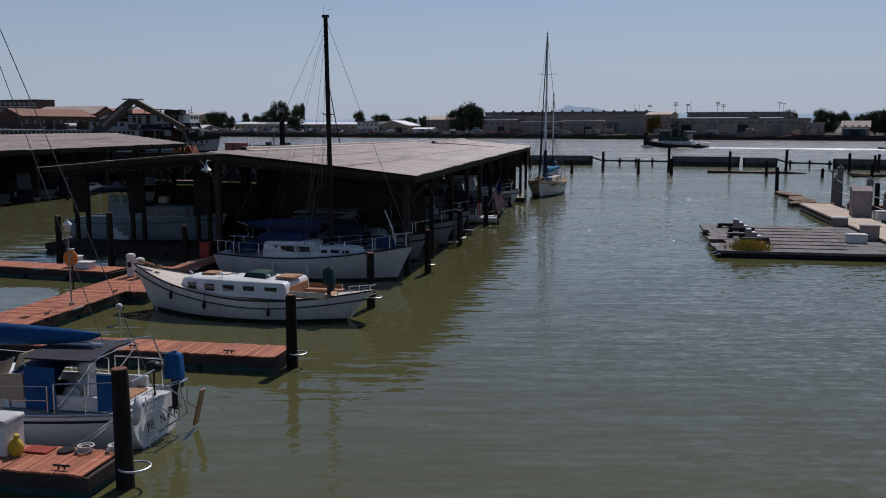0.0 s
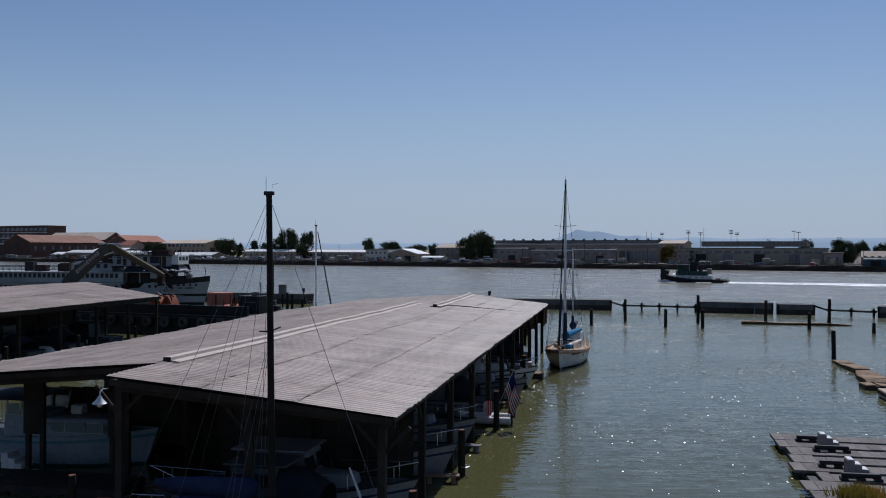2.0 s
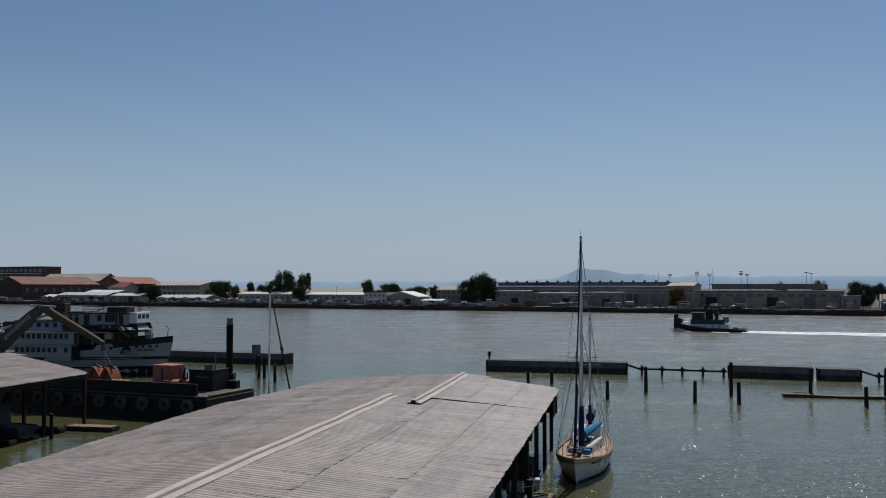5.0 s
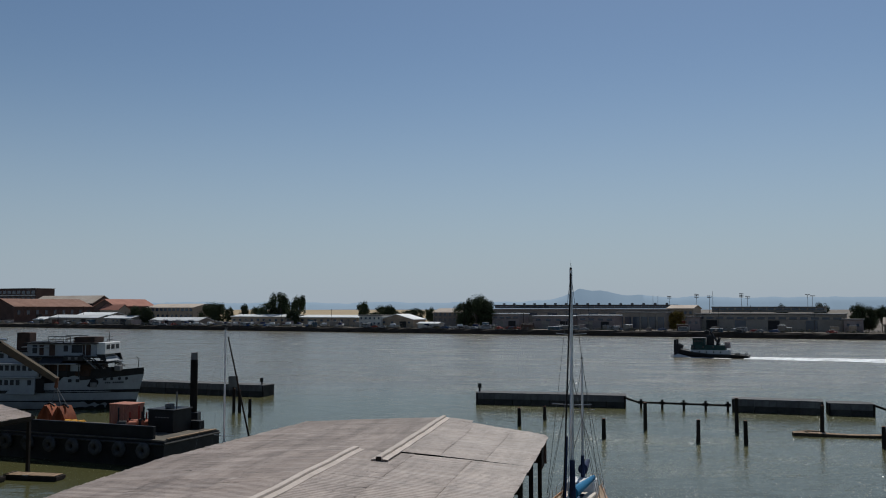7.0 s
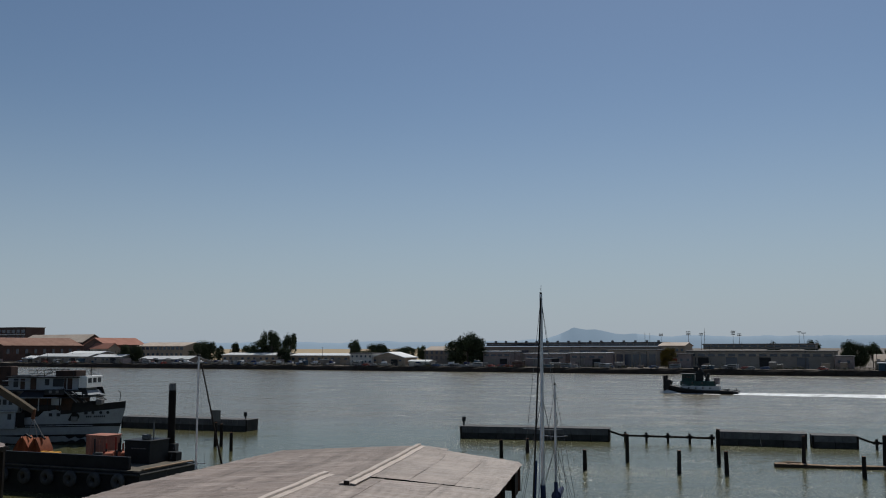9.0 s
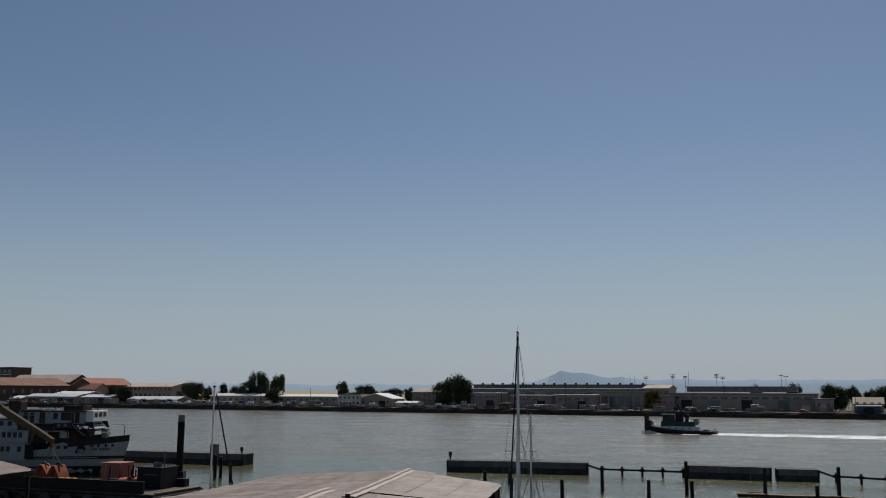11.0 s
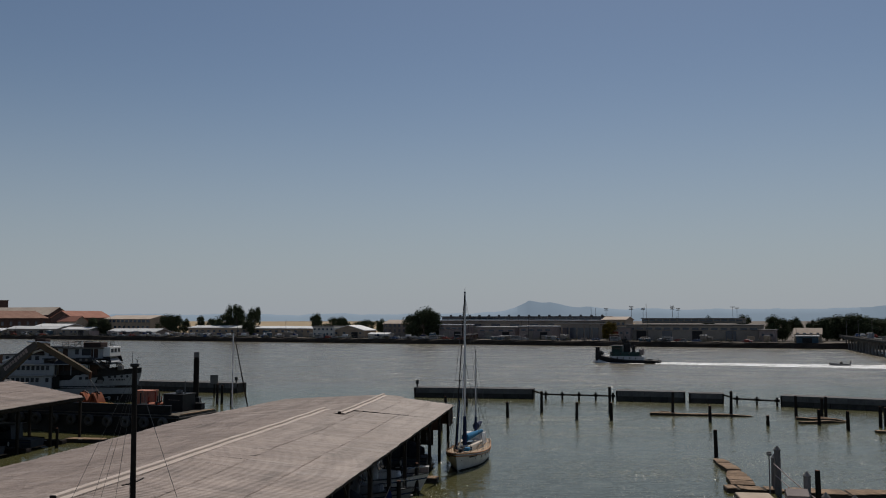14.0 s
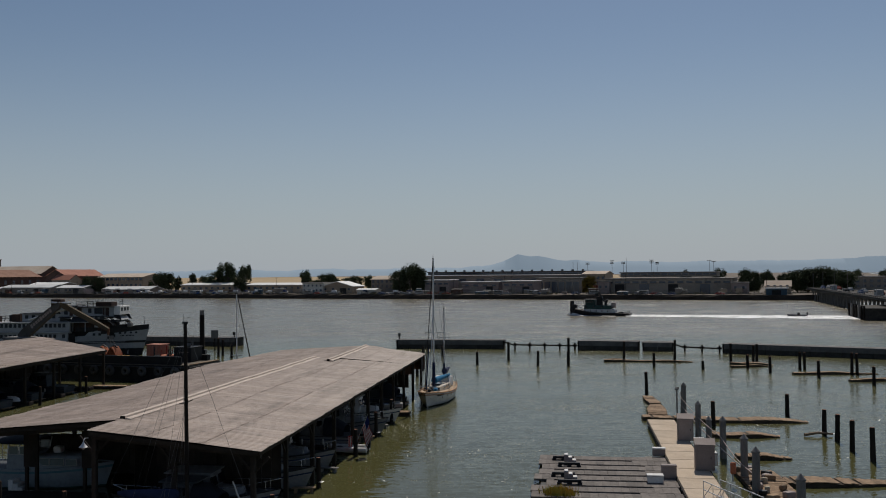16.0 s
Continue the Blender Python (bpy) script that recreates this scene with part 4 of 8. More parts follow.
def base_boat(name, m, hull, label, category, group="moored boats", paint=WHITE, deck=OLDWHITE, rail=TEAK, stripe=None, boot=DARK, toe=.035):
    t = thing(name, m, label, category, group)
    hp = part("hull", hull.shell(), paint, t)
    part("deck", hull.deck(), deck, t)
    for s in (1, -1):
        part("toe_rail", hull.rail(toe, .02, side=s), rail, t)
        if boot:
            part("boot_stripe", hull.band(-.04, .10, .010, side=s, absolute=True), boot, hp)
        if stripe:
            part("side_stripe", hull.band(.72, .79, .014, side=s), stripe, hp)
    return t, hp


def oval(x0, x1, w0, w1, n=10, r=.3):
    """Plan outline of a cabin, narrower toward x1, with rounded front corners."""
    pts = [(x0, -w0 / 2), (x1 - r, -w1 / 2)]
    for i in range(1, 4):
        a = math.pi / 2 * i / 4
        pts.append((x1 - r + r * math.sin(a), -w1 / 2 + r * .8 * (1 - math.cos(a))))
    pts += [(x, -y) for x, y in pts[::-1]]
    return pts


def wire(parent, p, q, r=.009, name="stay", material=WIRE, sagg=0.0):
    gg = Geo()
    p, q = Vector(p), Vector(q)
    pts = [p, q] if not sagg else [p + (q - p) * (i / 8) + Vector((0, 0, -4 * sagg * (i / 8) * (1 - i / 8))) for i in range(9)]
    gg.tube(pts, r, 5)
    return part(name, gg, material, parent)


def rail_fence(parent, hull, s0, s1, n, height=.62, inset=.08, sides=(1, -1), wires=2):
    """Stanchions and lifelines along the sheer."""
    for side in sides:
        tops = []
        for i in range(n):
            s = s0 + (s1 - s0) * i / (n - 1)
            p = Vector(hull.point(s, hull.sheer(s), side, 0, inset))
            gg = Geo()
            gg.tube([p, p + Vector((0, 0, height))], .015, 6)
            part("stanchion", gg, STEEL, parent)
            tops.append(p)
        for w in range(wires):
            gg = Geo()
            gg.tube([p + Vector((0, 0, height * (1 - w * .48))) for p in tops], .009, 5)
            part("lifeline", gg, STEEL, parent)


def pulpit(parent, hull, s0, height=.65, inset=.06, bow=True, name="pulpit"):
    ss = [s0 + (1 - s0) * i / 5 for i in range(6)] if bow else [s0 * (1 - i / 5) for i in range(6)]
    left = [Vector(hull.point(s, hull.sheer(s), 1, 0, inset)) for s in ss]
    right = [Vector(hull.point(s, hull.sheer(s), -1, 0, inset)) for s in ss]
    path = [p + Vector((0, 0, height)) for p in left + right[::-1]]
    gg = Geo()
    gg.tube(path, .017, 6)
    rail_ = part(name, gg, STEEL, parent, "stainless tube rail")
    for p in (left[0], left[2], left[4], right[0], right[2], right[4]):
        gg = Geo()
        gg.tube([p, p + Vector((0, 0, height))], .016, 6)
        part("stanchion", gg, STEEL, rail_)


def fender_sausage(parent, hull, s, side, z=.55):
    p = Vector(hull.point(s, z, side, .11))
    gg = Geo()
    gg.ball((p.x, p.y, p.z), .1, 10, (1, 1, 2.6))
    part("fender", gg, OLDWHITE, parent, "white rubber fender")


def outboard(parent, m, cover=BLUE, scale=1.0):
    gg = Geo()
    gg.prism([(-.18, -.14), (.2, -.13), (.24, 0), (.2, .13), (-.18, .14)], .25, .82, .03, .04, .1)
    cw = part("cowl", gg, cover, parent, "covered outboard motor head", m=m)
    gg = Geo()
    gg.box((0, 0, -.1), (.13, .1, .75), bev=.03)
    gg.box((-.05, 0, -.42), (.34, .2, .03), bev=.01)
    gg.box((.1, 0, .15), (.16, .22, .28), bev=.03)
    part("leg", gg, DARK, parent, m=m)


def mast(parent, x, base, top, r=.08, material=ALLOY, spreaders=((.55, .9),), y=0.0, head=True, rake=0.0, name="mast"):
    gg = Geo()
    gg.tube([(x, y, base), (x - rake * .5, y, (base + top) / 2), (x - rake, y, top)], r, 10, r * .78)
    ob = part(name, gg, material, parent)
    for f, w in spreaders:
        z = base + (top - base) * f
        gg = Geo()
        gg.tube([(x - rake * f, y - w, z + .06), (x - rake * f, y, z), (x - rake * f, y + w, z + .06)], .025, 6)
        part("spreader", gg, material, ob)
    if head:
        gg = Geo()
        gg.box((x - rake, y, top + .05), (.32, .12, .12), bev=.02)
        gg.tube([(x - rake - .1, y, top + .1), (x - rake - .1, y, top + .55)], .008, 5)
        gg.tube([(x - rake + .12, y, top + .1), (x - rake + .12, y, top + .32), (x - rake + .3, y, top + .34)], .008, 5)
        part("masthead", gg, DARK, ob, "masthead with vane and aerial")
    return ob


def lettering(parent, text, size, m, material, name="lettering", label=""):
    cu = bpy.data.curves.new("lettering", "FONT")
    cu.body, cu.size, cu.extrude, cu.align_x = text, size, .004, "CENTER"
    tmp = new("tmp_lettering", cu)
    dg = bpy.context.evaluated_depsgraph_get()
    me = bpy.data.meshes.new_from_object(tmp.evaluated_get(dg))
    bpy.data.objects.remove(tmp)
    me.materials.clear()
    me.materials.append(material)
    return part(name, me, material, parent, label, m=m)


def side_windows(parent, spec, y, z, material=WINDOW, tilt=0.0, frame=None, name="window"):
    """Rounded panes on both cabin sides: spec is a list of (x, length, height)."""
    for s in (1, -1):
        for x, ln, h in spec:
            gg = Geo()
            gg.box((0, 0, 0), (ln, .03, h), bev=.05)
            w = part(name, gg, material, parent, m=pose(x, s * y, z, s * tilt, 0, 0))
            if frame:
                gg = Geo()
                for dz in (-1, 1):
                    gg.box((0, 0, dz * (h / 2 + .012)), (ln + .05, .04, .03), bev=.008)
                for dx in (-1, 1):
                    gg.box((dx * (ln / 2 + .012), 0, 0), (.03, .04, h), bev=.008)
                part("window_frame", gg, frame, w)


# white gelcoat with the shade on the sloop's hull put into its colour
BERTHHULL = surf("shaded_gelcoat", (.38, .385, .39), (.48, .48, .48), .8, .45, 0, .06, 6, (.3, .28, .25), .4, .05)

# ---- double-ended cruising boat with a white cabin, mast taken out ----
h1 = Hull(7.6, 2.6, .74, 1.64, 1.10, .55, .22, .75, .95, 2.5, 1.5, .48)
b1, _hp = base_boat("sailboat", at(-6.35, 36.85, 0, 166), h1, "white double-ended sailboat without mast, moored by the dock", "sailboat", paint=OLDWHITE, stripe=None, deck=CREAM, rail=DARK, toe=.03)
for s in (1, -1):
    part("rub_rail", h1.rail(.022, -.24, side=s), DARK, b1)
gg = Geo()
gg.prism(oval(-2.0, 2.4, 2.0, 1.56, r=.5), .80, 1.36, .10, .06, .13)
cab = part("cabin", gg, WHITE, b1)
for s in (1, -1):
    for x, ln in ((1.75, .34), (1.05, .40), (.30, .44), (-.50, .44), (-1.35, .48)):
        w = 1.0 - .05 * (x + 2)
        gg = Geo()
        gg.box((0, 0, 0), (ln, .04, .25), bev=.07)
        part("portlight", gg, WINDOW, cab, "dark rounded portlight", m=pose(x, s * (w - .035), 1.07 + .03 * max(0, x - 1), s * -8, 0, s * -3.5))
gg = Geo()
gg.box((1.35, 0, 1.45), (.55, .62, .09), bev=.03)
part("hatch", gg, TEAK, b1, "varnished hatch lid")
gg = Geo()
gg.box((.85, -.05, 1.43), (.4, .5, .05), bev=.02)
part("hatch", gg, CREAM, b1)
gg = Geo()
gg.prism([(-.95, -.45), (-.05, -.4), (-.05, .4), (-.95, .45)], 1.40, 1.58, .1, .05, .06)
part("hatch_cover", gg, GREEN, b1, "dark green canvas hatch cover")
gg = Geo()
for x in (1.9, .7, -1.1):
    gg.tube([(x, .45, 1.38), (x, .45, 1.5), (x + .1, .45, 1.56)], .035, 8)
part("vent", gg, WHITE, b1)
gg = Geo()
gg.box((-1.62, 0, 1.45), (.7, .8, .07), bev=.02)
part("companion_hatch", gg, TEAK, b1, "varnished sliding companionway hatch")
gg = Geo()
gg.box((-2.72, .62, .90), (1.35, .4, .1), bev=.02)
gg.box((-2.72, -.62, .90), (1.35, .4, .1), bev=.02)
gg.box((-3.2, 0, .86), (.35, 1.2, .1), bev=.02)
gg.box((-2.0, 0, 1.02), (.06, 1.5, .42), bev=.015)
part("cockpit_seat", gg, TEAK, b1, "teak cockpit seats")
for yy in (-.86, .86):
    gg = Geo()
    gg.box((-2.65, yy, .98), (1.3, .06, .2), bev=.02)
    part("coaming", gg, CREAM, b1)
    gg = Geo()
    gg.box((-2.65, yy * .95, 1.0), (1.26, .03, .2), bev=.01)
    part("coaming_lining", gg, TEAK, b1)
outboard(b1, pose(-3.25, .35, 1.05, 0, 0, 180), GREEN)
pulpit(b1, h1, .10, .16, .05, False, "stern_rail")
gg = Geo()
gg.tube([(3.7, 0, 1.62), (4.35, 0, 1.78)], .05, 8)
gg.box((3.5, 0, 1.58), (.2, .12, .14), bev=.02)
part("bowsprit", gg, TEAK, b1)
gg = Geo()
gg.tube([(-3.6, 0, .5), (-4.25, 0, 1.0), (-4.35, 0, 1.05)], .04, 6)
part("rudder", gg, WHITE, b1)
for s, sd in ((.78, 1), (.62, 1), (.33, 1), (.25, 1)):
    p = Vector(h1.point(s, h1.sheer(s), sd, .03))
    gg = Geo()
    gg.ball((p.x, p.y + .08 * sd, p.z - .35), .07, 8, (1, 1, 2.2))
    gg.tube([p, (p.x, p.y + .06 * sd, p.z - .2)], .01, 5)
    part("fender", gg, DARK, b1, "black fender on a line")
wire(b1, (4.2, 0, 1.75), (6.0, -1.8, .5), .015, "mooring_line", ROPE, .15)
wire(b1, (-3.9, .3, 1.0), (-4.3, -1.4, .7), .015, "mooring_line", ROPE, .1)

# ---- sloop with blue covers and a dark mast, in the shade of the shed ----
h2 = Hull(8.0, 2.75, .95, 1.5, 1.0, .6, .62, .75, .25, 2.5, 1.4, .46)
b2, _hp = base_boat("sailboat", at(-5.4, 45.05, 0, -12), h2, "white sloop with dark mast and blue canvas covers", "sailboat", paint=BERTHHULL, stripe=None, rail=DARK)
gg = Geo()
gg.prism(oval(-1.9, .5, 1.7, 1.5, r=.3), .95, 1.62, .1, .05, .08)
cab = part("cabin", gg, WHITE, b2)
side_windows(cab, [(-1.5, .55, .26), (-.75, .6, .26), (.0, .55, .24)], .76, 1.32, WINDOW, -8, ALLOY)
gg = Geo()
gg.prism(oval(.4, 2.6, 1.45, .8, r=.5), 1.0, 1.42, .1, .05, .07)
cab2 = part("trunk", gg, WHITE, b2)
side_windows(cab2, [(.85, .38, .15), (1.4, .36, .15), (1.9, .32, .14)], .63, 1.24, WINDOW, -8)
gg = Geo()
gg.prism([(-2.2, -.7), (-.2, -.55), (.1, 0), (-.2, .55), (-2.2, .7)], 1.66, 1.95, .12, .08, .08)
part("cabin_cover", gg, NAVY, b2, "dark blue canvas cover over the cabin top")
gg = Geo()
gg.ball((-1.1, .3, 2.0), .14, 10, (1, 1, 1.1))
gg.tube([(-1.1, .3, 1.7), (-1.1, .3, 2.0)], .05, 8)
part("vent", gg, WHITE, b2, "white mushroom vent")
gg = Geo()
gg.rings([[(x, .24 * math.cos(a) * k, 2.35 + .06 * (x + 2.5) / 3 + .3 * math.sin(a) * k - .1 * k) for a in [2 * math.pi * j / 10 for j in range(10)]] for x, k in ((-2.9, .35), (-2.2, .8), (-1.2, 1.0), (-.2, 1.15), (.35, 1.1), (.55, .6))], None, True, True)
part("sail_cover", gg, NAVY, b2, "dark blue canvas sail cover on the boom")
gg = Geo()
gg.tube([(.5, 0, 2.2), (-3.2, 0, 2.15)], .06, 8)
part("boom", gg, MASTBLACK, b2)
gg = Geo()
gg.prism([(2.9, -.38), (3.9, -.16), (4.0, 0), (3.9, .16), (2.9, .38), (2.7, 0)], 1.40, 1.86, .12, .06, .1)
part("bow_cover", gg, NAVY, b2, "blue sail bag on the foredeck")
for k, (x, y, r_) in enumerate(((-2.9, .5, .3), (-3.3, -.3, .34), (-2.6, -.6, .26))):
    gg = Geo()
    gg.ball((x, y, 1.1 + r_ * .5), r_, 10, (1.3, 1, .8))
    part("cockpit_cushion", gg, NAVY, b2, "dark blue canvas covered cushion")
m2 = mast(b2, 1.05, 1.4, 11.3, .115, MASTBLACK, ((.58, .75),), rake=.12)
for y in (-1.1, 1.1):
    wire(b2, (.2, y, 1.0), (.98, 0, 7.0), .007)
    wire(b2, (.1, y, 1.0), (.95, 0, 11.0), .007)
    wire(b2, (-.3, y, 1.0), (.98, 0, 7.0), .007)
wire(b2, (4.7, 0, 1.5), (.95, 0, 11.2), .009, "forestay")
wire(b2, (-4.3, .3, 1.1), (.93, 0, 11.2), .007, "backstay")
wire(b2, (-2.2, .8, 1.2), (.95, .05, 11.0), .006, "halyard")
wire(b2, (-2.0, -.7, 1.2), (.95, -.05, 11.0), .006, "halyard")
pulpit(b2, h2, .86, .6)
pulpit(b2, h2, .12, .62, .06, False, "stern_rail")
rail_fence(b2, h2, .15, .85, 7)
gg = Geo()
gg.tube([(3.85, .4, 1.5), (3.7, .45, 2.2), (3.35, .5, 3.0)], .05, 6, .03)
part("whisker_pole", gg, OLDWHITE, b2, "pale curved whisker pole")
for s in (.35, .55):
    fender_sausage(b2, h2, s, -1)
wire(b2, (-4.1, -.6, 1.0), (-5.9, -.8, .5), .015, "mooring_line", ROPE, .1)

# ---- nearest sloop: blue sail cover, dodger, outboard, wind vane ----
h3 = Hull(8.3, 2.75, .88, 1.3, .95, .6, .70, .7, -.10, 2.5, 1.4, .45)
b3 = None
b3, hp3 = base_boat("sailboat", at(-9.45, 24.75, -.13, 170), h3, "white sloop with blue sail cover and dodger at the dock", "sailboat", stripe=None, rail=ALLOY)
for s in (1, -1):
    part("rub_rail", h3.rail(.03, -.12, side=s), DARK, b3)
gg = Geo()
gg.prism(oval(-1.2, 2.6, 1.75, 1.0, r=.6), .9, 1.42, .12, .06, .08)
cab = part("cabin", gg, WHITE, b3)
side_windows(cab, [(-.6, .7, .2), (.4, .7, .2), (1.5, .4, .16)], .76, 1.18, WINDOW, -8)
gg = Geo()
for s in (-1, 1):
    gg.box((-2.35, s * .85, 1.08), (2.2, .12, .32), bev=.03)
    gg.box((-2.4, s * .55, .95), (2.0, .5, .1), bev=.02)
gg.box((-3.4, 0, .95), (.4, 1.6, .1), bev=.02)
part("cockpit", gg, WHITE, b3)
gg = Geo()
gg.box((-2.6, .55, 1.02), (1.3, .42, .03), bev=.01)
gg.box((-3.4, 0, 1.02), (.36, 1.2, .03), bev=.01)
part("cockpit_grating", gg, TEAK, b3)
# dodger on hoops
gg = Geo()
rs = []
for x, top, w in ((-1.0, 1.5, .82), (-1.25, 1.76, .86), (-1.7, 1.86, .9), (-2.4, 1.88, .92)):
    rs.append([(x + .12 * (q == 0 or q == 8), w * math.cos(math.pi * q / 8), 1.35 + (top - 1.35) * (math.sin(math.pi * q / 8)) ** .55) for q in range(9)])
gg.rings(rs, None, closed=False)
part("dodger", gg, NAVY, b3, "dark canvas dodger")
gg = Geo()
gg.prism([(-1.66, .96), (-2.36, .97), (-2.36, .99), (-1.66, .98)], .95, 1.86)
part("weather_cloth", gg, BLUE, b3, "blue canvas weather cloth")
gg = Geo()
gg.prism([(-3.3, .94), (-3.62, .92), (-3.62, .94), (-3.3, .96)], .98, 1.75)
part("weather_cloth", gg, BLUE, b3)
gg = Geo()
gg.box((-.72, .35, 1.62), (.03, .55, .38), bev=.05, ry=-25)
gg.box((-.72, -.35, 1.62), (.03, .55, .38), bev=.05, ry=-25)
part("dodger_window", gg, CANVAS, b3, "tan clouded dodger window")
gg = Geo()
gg.prism([(-1.05, .94), (-1.62, .96), (-1.62, .98), (-1.05, .96)], 1.12, 1.68)
part("dodger_window", gg, CANVAS, b3)
# bimini frame and top
gg = Geo()
gg.rings([[(x, y, 2.02 + .08 * (1 - (y / .9) ** 2)) for y in (-.9, -.5, 0, .5, .9)] for x in (-1.6, -2.3, -3.2)], None, closed=False)
gg.rings([[(x, y, 1.99 + .08 * (1 - (y / .9) ** 2)) for y in (.9, .5, 0, -.5, -.9)] for x in (-1.6, -2.3, -3.2)], None, closed=False)
part("bimini", gg, surf("grey_black_canvas", (.022, .022, .027), (.04, .04, .047), 1.6, .85, 0, .4, 7), b3, "dark canvas bimini top")
for x in (-1.6, -3.2):
    gg = Geo()
    gg.tube([(-2.4, .95, 1.0), (x, .92, 1.95), (x, .7, 2.03), (x, -.7, 2.03), (x, -.92, 1.95), (-2.4, -.95, 1.0)], .015, 6)
    part("bimini_hoop", gg, STEEL, b3)
gg = Geo()
gg.rings([[(x, .2 * math.cos(a) * k, 2.36 + .05 * (x + 3) / 4 + .26 * math.sin(a) * k - .12 * k) for a in [2 * math.pi * j / 12 for j in range(12)]] for x, k in ((-2.85, .12), (-2.6, .38), (-2.0, .66), (-1.2, .86), (-.3, 1.0), (.6, 1.15), (1.2, 1.2), (1.45, .7))], None, True, True)
part("sail_cover", gg, BLUE, b3, "blue canvas sail cover along the boom")
gg = Geo()
gg.tube([(1.5, 0, 2.15), (-2.9, 0, 2.12)], .055, 8)
part("boom", gg, ALLOY, b3)
mast(b3, 1.5, 1.4, 14.8, .085, ALLOY, ((.55, .85),))
for y in (-1.15, 1.15):
    wire(b3, (1.4, y, 1.0), (1.5, 0, 6.9), .01)
    wire(b3, (1.5, y, 1.0), (1.5, 0, 14.6), .01)
wire(b3, (4.6, 0, 1.4), (1.5, 0, 14.7), .012, "forestay")
wire(b3, (-4.1, 0, 1.1), (1.5, 0, 14.7), .01, "backstay")
wire(b3, (-2.9, 0, 2.2), (1.42, 0, 14.6), .008, "topping_lift")
pulpit(b3, h3, .84, .6)
pulpit(b3, h3, .2, .68, .05, False, "stern_rail")
rail_fence(b3, h3, .22, .84, 6)
gg = Geo()
gg.tube([(-3.0, .85, 1.0), (-3.05, .8, 1.9), (-3.5, .5, 2.35), (-4.0, -.1, 2.35), (-4.05, -.5, 1.6)], .02, 6)
part("davit_tube", gg, STEEL, b3, "curved steel davit tube")
# gear round the stern
outboard(b3, pose(-4.2, -.62, 1.05, 0, 0, 180), BLUE)
gg = Geo()
gg.ring((0, 0, 0), .24, .075, None, 20, 8, .82)
part("life_ring", gg, OLDWHITE, b3, "white horseshoe life ring", m=pose(-4.12, .86, 1.02, 0, 80, 30))
gg = Geo()
for y in (-.35, .0):
    gg.tube([(-4.1, y, .25), (-4.55, y - .1, .55), (-4.6, y - .1, 1.35), (-4.1, y, 1.2)], .02, 6)
gg.tube([(-4.6, -.45, 1.35), (-4.6, -.1, 1.35)], .02, 6)
gg.tube([(-4.58, -.45, .6), (-4.58, -.1, 1.3)], .016, 6)
gg.tube([(-4.15, -.4, 1.15), (-4.7, -.8, .5)], .018, 6)
gg.tube([(-4.15, .3, 1.05), (-4.62, -.3, .35)], .016, 6)
part("vane_frame", gg, STEEL, b3, "steel wind vane frame")
gg = Geo()
gg.box((0, 0, 0), (.05, .22, .85), bev=.02)
part("vane_paddle", gg, TEAK, b3, "wooden wind vane paddle", m=pose(-4.7, -.75, .62, 0, -14, 0))
gg = Geo()
for k in range(4):
    gg.tube([(-4.2, .55 - .0 * k, .3 + .28 * k), (-4.2, .25, .3 + .28 * k)], .015, 6)
for y in (.55, .25):
    gg.tube([(-4.2, y, .1), (-4.15, y, 1.2)], .015, 6)
part("boarding_ladder", gg, STEEL, b3)
gg = Geo()
gg.ball((-3.95, -.2, 1.65), .17, 10, (1.2, 1, .8))
gg.tube([(-3.95, -.2, 1.0), (-3.95, -.2, 1.6)], .02, 6)
part("grill", gg, DARK, b3, "small dark rail grill")
lettering(b3, "JIB", .27, pose(-4.235, .52, .50, 80, 0, -90), DARK, label="dark boat name lettering")
lettering(b3, "N TON", .27, pose(-4.265, -.28, .50, 80, 0, -90), DARK)
for k, (x, y, z) in enumerate(((-2.0, .2, 1.2), (-2.9, -.5, 1.2), (-1.5, -.2, 1.4), (-2.4, .5, 1.15))):
    gg = Geo()
    gg.ball((x, y, z), .17, 9, (1.2, .9, 1.1))
    part("cockpit_bag", gg, (DARK, CANVAS, BLUE, OLDWHITE)[k], b3, ("black", "tan", "blue", "white")[k] + " bag in the cockpit")
gg = Geo()
gg.box((-2.55, .1, 1.2), (.34, .4, .6), bev=.05)
gg.box((-2.55, .1, 1.65), (.3, .36, .35), bev=.08)
part("helm_seat", gg, WHITE, b3, "white moulded helm seat")
for k in range(2):
    wire(b3, (-3.8, 1.0, .98), (-3.3 + .3 * k, 2.2, .5), .014, "mooring_line", ROPE, .12)


# ---- loose things on the docks ----
def dock_box(m, size, label, paint=WHITE, lid=OLDWHITE):
    t = thing("dock_box", m, label, "dock box", "dock boxes")
    gg = Geo()
    gg.box((0, 0, size[2] * .42), (size[0], size[1], size[2] * .84), bev=.03)
    part("body", gg, paint, t)
    gg = Geo()
    gg.box((0, 0, size[2] * .92), (size[0] + .05, size[1] + .05, size[2] * .15), bev=.04)
    part("lid", gg, lid, t)
    return t


dock_box(at(-7.75, 21.95, .465, VT), (.62, .6, .72), "white dock locker beside a yellow bag")
gg = Geo()
gg.ball((0, 0, .16), .15, 10, (1, .8, 1.25))
gg.tube([(0, 0, .3), (.03, 0, .42)], .05, 8)
lone("yellow_bag", gg, surf("yellow_plastic", (.5, .33, .02), (.6, .42, .05), 3, .6), at(-7.35, 21.72, .465), "yellow plastic bag against the dock locker", "bag")
gg = Geo()
gg.box((0, 0, .02), (.55, .35, .03), bev=.01)
lone("mat", gg, RED, at(-7.05, 22.0, .465, VT), "dark red mat on the planks", "mat")
